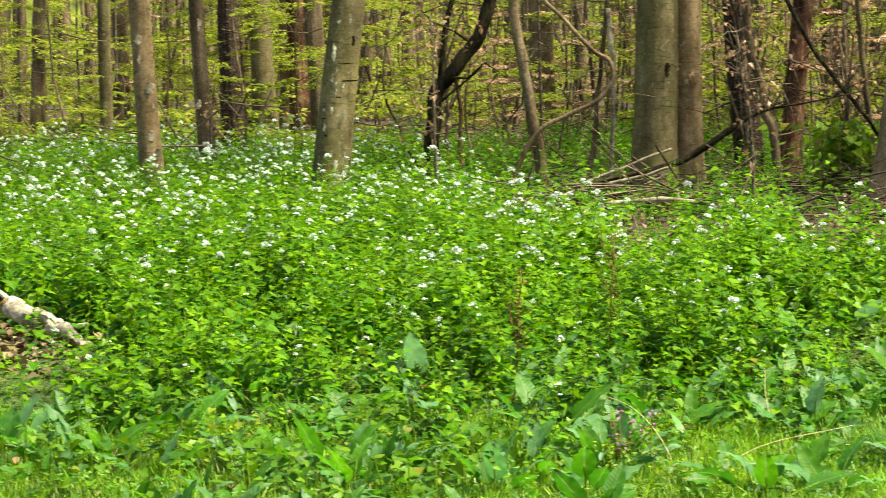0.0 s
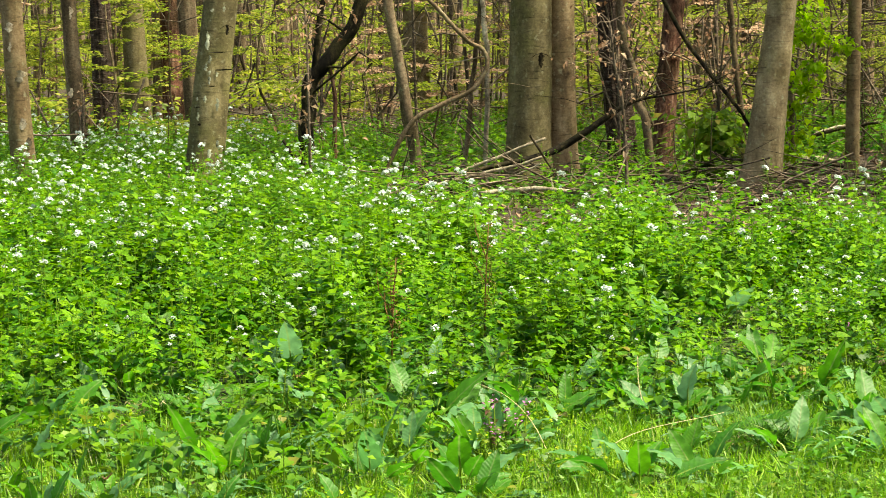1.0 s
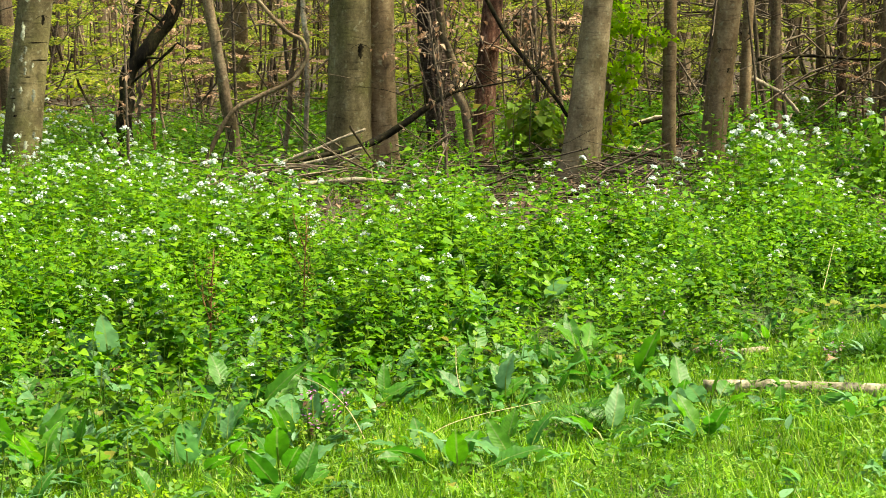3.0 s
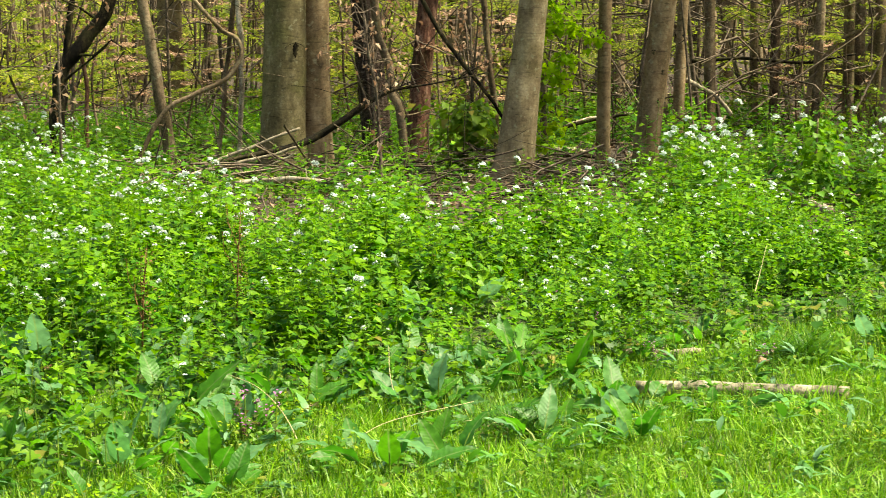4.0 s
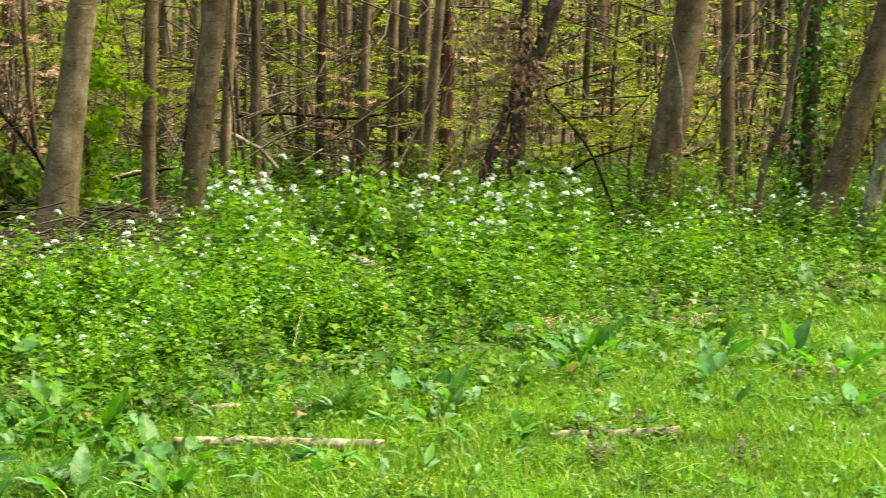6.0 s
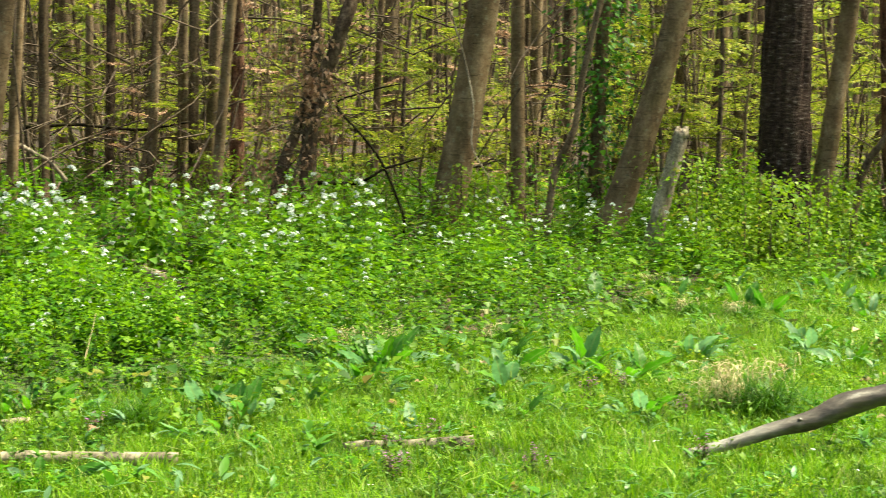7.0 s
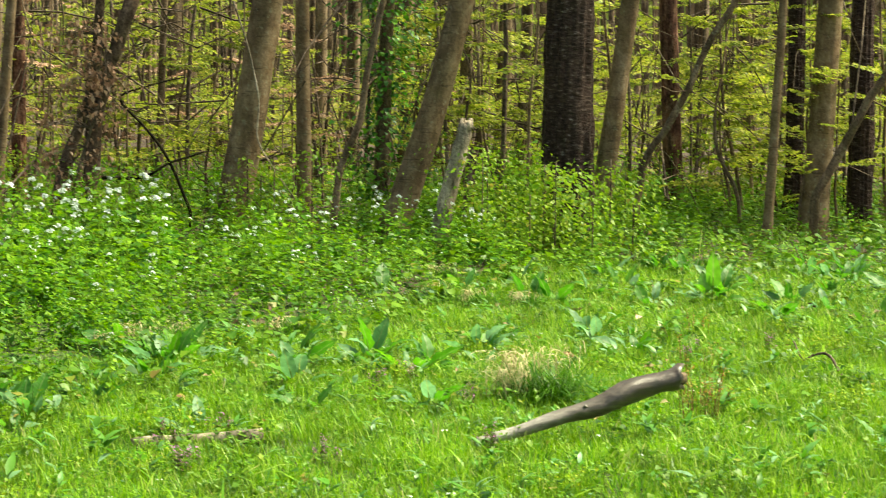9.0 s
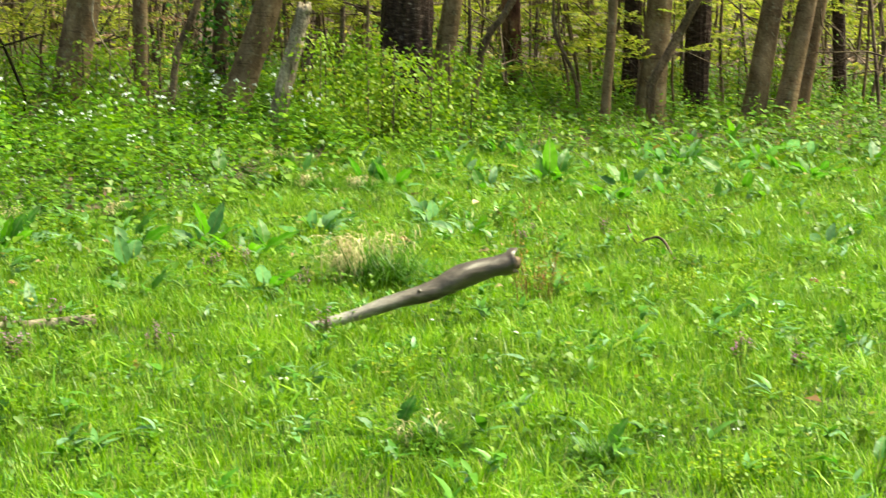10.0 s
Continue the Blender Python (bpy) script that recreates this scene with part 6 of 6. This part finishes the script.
def dead_leaves(x, y, z, spread, n, mats, label):
    """A bunch of withered leaves hanging on bare twigs."""
    g = np.random.default_rng(1000 + int(x * 70 + z * 10))
    base = thing("withered_twig", (x, y, 0), label, "branch")
    out, wood = [], []
    for i in range(9):
        a = g.uniform(0, 6.28)
        tip = np.array([math.cos(a) * spread * g.uniform(0.4, 1), math.sin(a) * spread * 0.6, z + g.normal(0, spread * 0.9)])
        wood.append(tube([(0, 0, max(0.0, tip[2] - 0.7)), tip * 0.6 + np.array([0, 0, tip[2] * 0.3]), tip], (0.012, 0.008, 0.003), 4, cap=False))
        for k in range(n // 9):
            at = tip + g.normal(0, spread * 0.28, 3)
            out.append(moved(flat_leaf(0.056, 0.034, 0.5), at, g.uniform(0, 6.28), g.uniform(-1.4, 0.2), g.uniform(-0.6, 0.6), g.uniform(0.6, 1.2)))
    wood.append(tube([(0, 0, -0.05), (0.02, 0, z * 0.5), (0, 0, z + spread * 0.5)], (0.02, 0.016, 0.008), 6))
    boughs = part("twig", shape_mesh("twig", joined(wood), [TWIG_BARK]), base, kind="stuff")
    part("foliage", shape_mesh("foliage", joined(out), mats), boughs, "curled brown leaves", kind="stuff")


def hung_leaves(x, y, line, bunches, label, each=(5, 14), spread=0.17, drift=-0.07, seed=83):
    """Thin twigs along a line, each with a hanging bunch of withered leaves."""
    g = np.random.default_rng(seed)
    base = thing("withered_twig", (x, y, 0), label, "branch")
    stem = curve_through([(0, 0, -0.05)] + list(line), 14)
    wood, out = [tube(stem, np.linspace(0.018, 0.008, 14), 6)], []
    one = flat_leaf(0.06, 0.034, 0.5)
    for i in range(bunches):
        at = stem[int(g.integers(3, 14))]
        tip = at + np.array([g.normal(drift, spread), g.normal(0, 0.1), g.normal(0.02, 0.1)])
        wood.append(tube([at, (at + tip) / 2 + np.array([0, 0, 0.04]), tip], (0.005, 0.004, 0.002), 4, cap=False))
        for k in range(int(g.integers(*each))):
            out.append(moved(one, tip + g.normal(0, 1, 3) * np.array([0.04, 0.04, 0.05]), g.uniform(0, 6.28), g.uniform(-1.5, -0.1), g.uniform(-0.7, 0.7), g.uniform(0.55, 1.2)))
    boughs = part("twig", shape_mesh("twig", joined(wood), [TWIG_BARK]), base, kind="stuff")
    part("foliage", shape_mesh("foliage", joined(out), [BROWN_LEAF]), boughs, "curled brown leaves", kind="stuff")


hung_leaves(7.66, 18.05, [(-0.08, 0.15, 0.35), (-0.02, 0.08, 0.75), (0.08, 0.0, 1.15), (0.16, -0.04, 1.5), (0.1, -0.05, 1.85)], 120, "bare twigs hung with curled brown leaves between crooked stems", (4, 11), 0.2, -0.13)
hung_leaves(2.57, 18.21, [(-0.04, 0.01, 0.82), (-0.10, 0.01, 1.14), (-0.14, 0.02, 1.51)], 34, "fine bare twigs with a few tan leaves above a broken limb", (1, 6), 0.16, 0.0, 91)
hung_leaves(-0.04, 18.59, [(-0.01, -0.00, 0.76), (-0.01, -0.00, 1.19), (-0.02, -0.00, 1.65)], 30, "fine bare twigs with a few tan leaves beside a dark stem", (1, 6), 0.16, 0.0, 92)
hung_leaves(3.88, 21.14, [(-0.02, 0.00, 0.73), (0.01, -0.00, 1.10), (0.04, -0.01, 1.43)], 26, "thin twig with hanging tan leaves inside the wood", (1, 6), 0.16, 0.0, 93)
dead_leaves(-2.25, 21.68, 0.75, 0.12, 60, [BROWN_LEAF], "twig with a few withered leaves")
dead_leaves(0.05, 22.50, 1.6, 0.5, 380, [BROWN_LEAF], "bare sapling hung with curled brown leaves")
dead_leaves(2.77, 20.30, 1.45, 0.32, 170, [BROWN_LEAF], "thin sapling with a few withered leaves")
dead_leaves(4.02, 22.13, 1.45, 0.3, 200, [BROWN_LEAF], "thin sapling with a few withered leaves")


def dead_nettle(x, y, s=1.0):
    g = np.random.default_rng(1000 + int(x * 100 + y * 7))
    base = thing("dead_nettle", (x, y, float(height_at(x, y))), "purple dead-nettle in flower among the grass", "wildflower", "purple flowers in the meadow")
    leaves, petals = [], []
    for i in range(7):
        px, py, h = g.normal(0, 0.035), g.normal(0, 0.035), g.uniform(0.1, 0.2)
        leaves.append(painted(tube([(px, py, -0.01), (px * 1.2, py * 1.2, h)], (0.003, 0.002), 3, cap=False), 1))
        for k in range(8):
            t = g.uniform(0, 6.28)
            leaves.append(moved(heart_leaf(0.022, False), (px * 1.1, py * 1.1, h * g.uniform(0.4, 0.98)), t, g.uniform(-0.6, 0.2)))
        for k in range(7):
            petals.append(moved(flat_leaf(0.014, 0.009, 0.3), (px * 1.2 + g.normal(0, 0.007), py * 1.2 + g.normal(0, 0.007), h * g.uniform(0.8, 1.08)), g.uniform(0, 6.28), g.uniform(-0.2, 0.9)))
    part("foliage", shape_mesh("foliage", joined(leaves), [NETTLE_LEAF, STEM_GREEN]), base, m=Matrix.Scale(s, 4), kind="stuff")
    part("blossom", shape_mesh("blossom", joined(petals), [PURPLE]), base, "small purple petals", Matrix.Scale(s, 4), "stuff")


for spot in ((0.65, 7.84, 1.25), (2.45, 10.96), (2.44, 10.19), (2.49, 9.26), (2.97, 9.21), (3.91, 8.31), (4.18, 8.35), (3.74, 7.7), (5.74, 9.37), (5.43, 9.2), (5.54, 8.5), (4.98, 7.49),
             (3.66, 7.61), (4.22, 7.56), (6.13, 6.24), (6.19, 6.0), (8.17, 9.51), (7.64, 9.52)):
    dead_nettle(spot[0], spot[1], 0.72 if len(spot) < 3 else spot[2])


def grass_tussock(x, y, s, dry, label, high=1.0):
    """A big tussock: green blades below, dry straw bent over them."""
    g = np.random.default_rng(1000 + int(x * 50 + y * 11))
    base = thing("grass_tussock", (x, y, float(height_at(x, y))), label, "grass", "tussocks in the meadow")
    part("green_grass", shape_mesh("green_grass", tuft(g, 460, 0.31 * s, 0.0048, 0.065 * s, (0.5, 1.6)), [TUSSOCK]), base, kind="stuff")
    if dry:
        out = []
        lateral = (y / math.hypot(x, y), -x / math.hypot(x, y))
        for i in range(dry):
            # limp strands that rise a little, curl over and hang
            t = g.uniform(0, 6.28)
            mass = i % 5 != 0
            side, deep = (g.normal(-0.13, 0.045), g.normal(0.03, 0.05)) if mass else (g.normal(0.0, 0.09), g.normal(0.02, 0.06))
            at = np.array([side * lateral[0] - deep * lateral[1], side * lateral[1] + deep * lateral[0], (g.uniform(0.06, 0.2) if mass else g.uniform(0.15, 0.23)) * high]) * s
            ln, bend, a = g.uniform(0.07, 0.16) * s, g.uniform(1.6, 4.2), g.uniform(0.2, 1.3)
            p, w = [at], g.uniform(0.0011, 0.002)
            for k in range(5):
                a -= bend / 5
                p.append(p[-1] + ln / 5 * np.array([math.cos(a) * math.sin(t), math.cos(a) * math.cos(t), math.sin(a)]))
            across = np.array([math.cos(t), -math.sin(t), 0.3]) * w
            v = np.concatenate([[q - across * f, q + across * f] for q, f in zip(p, (0.8, 1, 1, 0.9, 0.7, 0.2))])
            f = [(2 * k, 2 * k + 1, 2 * k + 3) for k in range(5)] + [(2 * k, 2 * k + 3, 2 * k + 2) for k in range(5)]
            out.append((v, np.array(f), np.zeros(10, int)))
        part("straw", shape_mesh("straw", joined(out), [STRAW]), base, "pale dry straw", kind="stuff")


grass_tussock(1.63, 7.98, 0.75, 130, "small tussock with broken dry straw at its foot", 0.35)
grass_tussock(6.02, 8.6, 1.22, 330, "large dark green tussock with curled pale straw on top")
grass_tussock(3.21, 9.35, 0.75, 0, "dark green grass tussock near a log")
grass_tussock(-1.22, 8.98, 0.7, 170, "flattened dry grass at the foot of the docks", 0.5)
grass_tussock(-0.64, 8.83, 0.6, 130, "flattened dry grass at the foot of the docks", 0.6)
grass_tussock(5.19, 11.3, 0.8, 130, "flattened tussock of dry straw before the mustard")
grass_tussock(4.23, 5.7, 0.55, 60, "small tussock with curled dry stalks")
grass_tussock(4.57, 5.24, 0.5, 0, "small upright tuft of dark grass")
grass_tussock(8.1, 12.9, 0.7, 90, "tussock with dry straw among docks")
for spot in ((8.78, 13.98), (8.19, 12.56), (8.42, 12.29), (6.23, 11.59), (5.49, 11.51), (5.00, 11.30)):
    grass_tussock(*spot, 0.6, 110, "low tussock of dry straw at the mustard's edge")


def straw_stalk(points, label):
    x, y, z = points[0]
    base = thing("straw_stalk", (x, y, float(height_at(x, y))), label, "grass")
    q = curve_through(points, 16) - np.array([x, y, 0])
    part("stalk", shape_mesh("stalk", tube(q, np.linspace(0.0024, 0.0011, 16), 4), [STRAW]), base)


straw_stalk([(0.84, 7.65, -0.06), (0.78, 7.95, 0.10), (0.69, 8.06, 0.20), (0.58, 8.17, 0.24)], "long pale dry grass stalk bent over")
straw_stalk([(0.87, 7.54, -0.01), (1.08, 7.72, 0.11), (1.45, 7.86, 0.16)], "long pale dry grass stalk leaning on docks")
straw_stalk([(0.25, 7.39, -0.02), (0.08, 7.69, 0.03), (-0.16, 7.89, 0.05)], "long pale dry grass stalk lying on leaves")
straw_stalk([(3.10, 9.73, 0.27), (3.15, 9.82, 0.34), (3.21, 9.91, 0.46)], "single pale dry stalk")
straw_stalk([(10.65, 13.32, 0.02), (10.66, 13.31, 0.17), (10.74, 13.37, 0.38)], "single pale dry stalk standing up")
straw_stalk([(1.27, 8.50, 0.02), (1.25, 8.60, 0.16), (1.26, 8.70, 0.26)], "pale dry stalk among docks")


def rusty_stalk(x, y, tall, label):
    """Last year's dock stalk with whorls of dry seed."""
    g = np.random.default_rng(1000 + int(x * 90 + y))
    base = thing("dock_stalk", (x, y, float(height_at(x, y))), label, "plant")
    out = [tube([(0, 0, -0.02), (0.01, 0, tall * 0.5), (0.03, 0.01, tall)], (0.005, 0.004, 0.002), 5)]
    for i in range(5):
        z, t = tall * g.uniform(0.25, 0.75), g.uniform(0, 6.28)
        out.append(tube([(0.01, 0, z), (0.05 * math.cos(t), 0.05 * math.sin(t), z + 0.1), (0.06 * math.cos(t), 0.06 * math.sin(t), z + 0.2)], (0.003, 0.002, 0.001), 3, cap=False))
    seeds = []
    for i in range(260):
        z = tall * g.uniform(0.35, 1.0)
        seeds.append(moved(flat_leaf(0.012, 0.009), (0.02 + g.normal(0, 0.022), g.normal(0, 0.022), z), g.uniform(0, 6.28), g.uniform(-0.8, 0.8)))
    stalk = part("stalk", shape_mesh("stalk", joined(out), [RUST]), base, kind="stuff")
    part("seed_head", shape_mesh("seed_head", joined(seeds), [RUST]), stalk, "rust-brown seed whorls", kind="stuff")


rusty_stalk(0.31, 9.67, 0.55, "rust-brown dead dock stalk among mustard")
rusty_stalk(0.78, 10.45, 0.62, "tall reddish dry stalk among mustard")


def red_seedlings(x, y, n, spread, tall, label):
    """Thin reddish stems with small orange leaves at their tips."""
    g = np.random.default_rng(1000 + int(x * 90 + y))
    base = thing("red_seedlings", (x, y, float(height_at(x, y))), label, "plant")
    stems, leaves = [], []
    for i in range(n):
        px, py, h = g.normal(0, spread), g.normal(0, spread * 0.6), tall * g.uniform(0.5, 1.1)
        lx = px * 0.5 + g.normal(0, 0.015)
        stems.append(tube([(px, py, -0.02), (px + lx * 0.3, py, h * 0.6), (px + lx, py, h)], (0.0022, 0.0016, 0.001), 3, cap=False))
        for k in range(9):
            leaves.append(moved(flat_leaf(0.016, 0.008), (px + lx * g.uniform(0.5, 1.1), py + g.normal(0, 0.008), h * g.uniform(0.55, 1.05)), g.uniform(0, 6.28), g.uniform(-0.5, 0.9)))
    red = part("stem", shape_mesh("stem", joined(stems), [RUST]), base, kind="stuff")
    part("foliage", shape_mesh("foliage", joined(leaves), [SEEDLING]), red, "small orange and green leaves", kind="stuff")


red_seedlings(6.37, 7.85, 34, 0.06, 0.25, "reddish seedling stems with orange tips beside a log")
red_seedlings(7.3, 9.1, 12, 0.08, 0.2, "thin reddish stems standing in the meadow grass")
red_seedlings(8.3, 10.4, 12, 0.09, 0.2, "thin reddish stems standing in the meadow grass")


def yellow_herbs():
    """Clumps of fine yellow-green herbs in the meadow."""
    g = np.random.default_rng(46)
    one = [herb(g, 16, 0.05, 0.11, 0.018, small=True) for _ in range(4)]
    cx, cy = sown(-6, 47, 6.0, 13.5, 0.6, g)
    x = np.concatenate([cx + g.normal(0, 0.09, len(cx)) for _ in range(16)])
    y = np.concatenate([cy + g.normal(0, 0.07, len(cy)) for _ in range(16)])
    a, r = polar(x, y)
    keep = r < np.interp(a, EDGE_A, EDGE_NEAR) + 0.5
    x, y = x[keep], y[keep]
    n = len(x)
    stuff("yellow_herbs", shape_mesh("yellow_herbs", scattered(one, g.integers(0, 4, n), x, y, height_at(x, y), g.uniform(0, 6.28, n), g.uniform(0.6, 1.2, n), 0.15, g), [YELLOW_HERB, STEM_GREEN]), "fine yellow-green herbs in loose clumps among the grass", "herbs")


yellow_herbs()


def meadow_flecks():
    """Scattered pale leaves and tiny white flowers in the grass."""
    g = np.random.default_rng(44)
    x, y = sown(-12, 47, 5.8, 13, 3.5, g)
    a, r = polar(x, y)
    keep = (r < np.interp(a, EDGE_A, EDGE_NEAR) - 0.3) & (g.random(len(x)) < np.interp(a, (-12, 25, 36, 42), (0.06, 0.15, 0.4, 1.0)))
    x, y = x[keep], y[keep]
    n = len(x)
    w = 0.0034
    q = np.array([(-w, -w, 0), (w, -w, 0.003), (w, w, 0), (-w, w, 0.003)])
    flower = joined([moved((q, np.array([(0, 1, 2), (0, 2, 3)]), np.zeros(2, int)), (i * 0.012, j * 0.01, 0.1), i + j, 0.4 * i) for i, j in ((0, 0), (1, 0.5), (-0.5, 1))])
    stuff("white_flowers", shape_mesh("white_flowers", scattered([flower], np.zeros(n, int), x, y, height_at(x, y), g.uniform(0, 6.28, n), g.uniform(0.7, 1.4, n), 0.2, g), [PETAL]), "tiny white flowers scattered in the grass", "flowers")
    x, y = sown(-12, 47, 5.8, 15, 0.6, g)
    n = len(x)
    stuff("dead_leaves", shape_mesh("dead_leaves", scattered([moved(flat_leaf(0.06, 0.04, 0.4), (0, 0, 0.04), 0, 0.3, 0.3)], np.zeros(n, int), x, y, height_at(x, y), g.uniform(0, 6.28, n), g.uniform(0.6, 1.3, n), 0.0, g), [BROWN_LEAF]), "single brown leaves blown into the grass", "leaves")


meadow_flecks()


def clover():
    """Small three-part leaves spread through the grass."""
    g = np.random.default_rng(48)
    one = joined([moved(flat_leaf(0.013, 0.012, 0.15), (0, 0, 0.045), t, 0.5) for t in (0, 2.1, 4.2)])
    two = joined([moved(flat_leaf(0.024, 0.012, 0.15), (0, 0, 0.035), t, 0.8) for t in (0.4, 2.0, 3.6, 5.2)])
    x, y = sown(-12, 48, 5.7, 15, 150, g)
    a, r = polar(x, y)
    keep = (r < np.interp(a, EDGE_A, EDGE_NEAR)) & (g.random(len(x)) < clumping(x, y, 0.8, 71) * np.clip(1.4 - r / 14, 0.2, 1))
    x, y = x[keep], y[keep]
    n = len(x)
    stuff("clover", shape_mesh("clover", scattered([one, two], g.integers(0, 2, n), x, y, height_at(x, y) + g.uniform(0, 0.04, n), g.uniform(0, 6.28, n), g.uniform(0.8, 1.6, n), 0.5, g), [CLOVER]), "clover and small broad leaves among the grass", "herbs")


clover()


def meadow_rosettes():
    """Seedling docks and plantains: small waxy leaves in loose rosettes all over the meadow."""
    g = np.random.default_rng(57)
    kinds = []
    for _ in range(6):
        out = []
        for i in range(int(g.integers(4, 8))):
            ln = g.uniform(0.035, 0.075)
            s = np.array([0, 0.3, 0.62, 1.0])
            w = ln * g.uniform(0.13, 0.2) * np.array([0.35, 1.0, 0.85, 0.05])
            bend = g.uniform(0.1, 0.7)
            v = []
            for k in range(4):
                y, z = ln * s[k], -bend * ln * s[k] ** 2
                v += [(-w[k], y, z + 0.15 * w[k]), (0, y, z), (w[k], y, z + 0.15 * w[k])]
            f = []
            for k in range(3):
                for c in range(2):
                    q = 3 * k + c
                    f += [(q, q + 1, q + 4), (q, q + 4, q + 3)]
            out.append(moved((np.array(v), np.array(f), np.zeros(len(f), int)), (0, 0, g.uniform(0.01, 0.05)), g.uniform(0, 6.28), g.uniform(0.2, 1.1), g.uniform(-0.4, 0.4)))
        kinds.append(joined(out))
    x, y = sown(-6, 48, 5.7, 16, 16, g)
    a, r = polar(x, y)
    keep = (r < np.interp(a, EDGE_A, EDGE_NEAR) + 1.2) & (g.random(len(x)) < 0.25 + 0.75 * clumping(x, y, 1.3, 58))
    x, y = x[keep], y[keep]
    n = len(x)
    stuff("meadow_rosettes", shape_mesh("meadow_rosettes", scattered(kinds, g.integers(0, 6, n), x, y, height_at(x, y) + 0.02, g.uniform(0, 6.28, n), g.uniform(0.7, 1.5, n), 0.15, g), [ROSETTE]), "small waxy green leaves scattered through the grass, some with painted bluish sheen", "herbs")


meadow_rosettes()


def edge_shrubs():
    """Low shrubs in fresh leaf along the wood's edge."""
    g = np.random.default_rng(52)
    for a0, a1, r0, r1, n in ((32.6, 37, 18.0, 20.5, 17), (37, 47, 23.5, 27, 12), (19, 31, 20, 22, 7), (22, 29, 18.8, 20.5, 9)):
        for _ in range(n):
            a, r = math.radians(g.uniform(a0, a1)), g.uniform(r0, r1)
            leafy("low_shrub", r * math.sin(a), r * math.cos(a), 0.008, g.uniform(0.45, 0.95), [SHRUB_LEAF], "low shrub in fresh green leaf at the wood's edge", 0.036, 260, 0.36, 0.06, TWIG_BARK, category="shrub", group="shrubs at the wood's edge")


edge_shrubs()
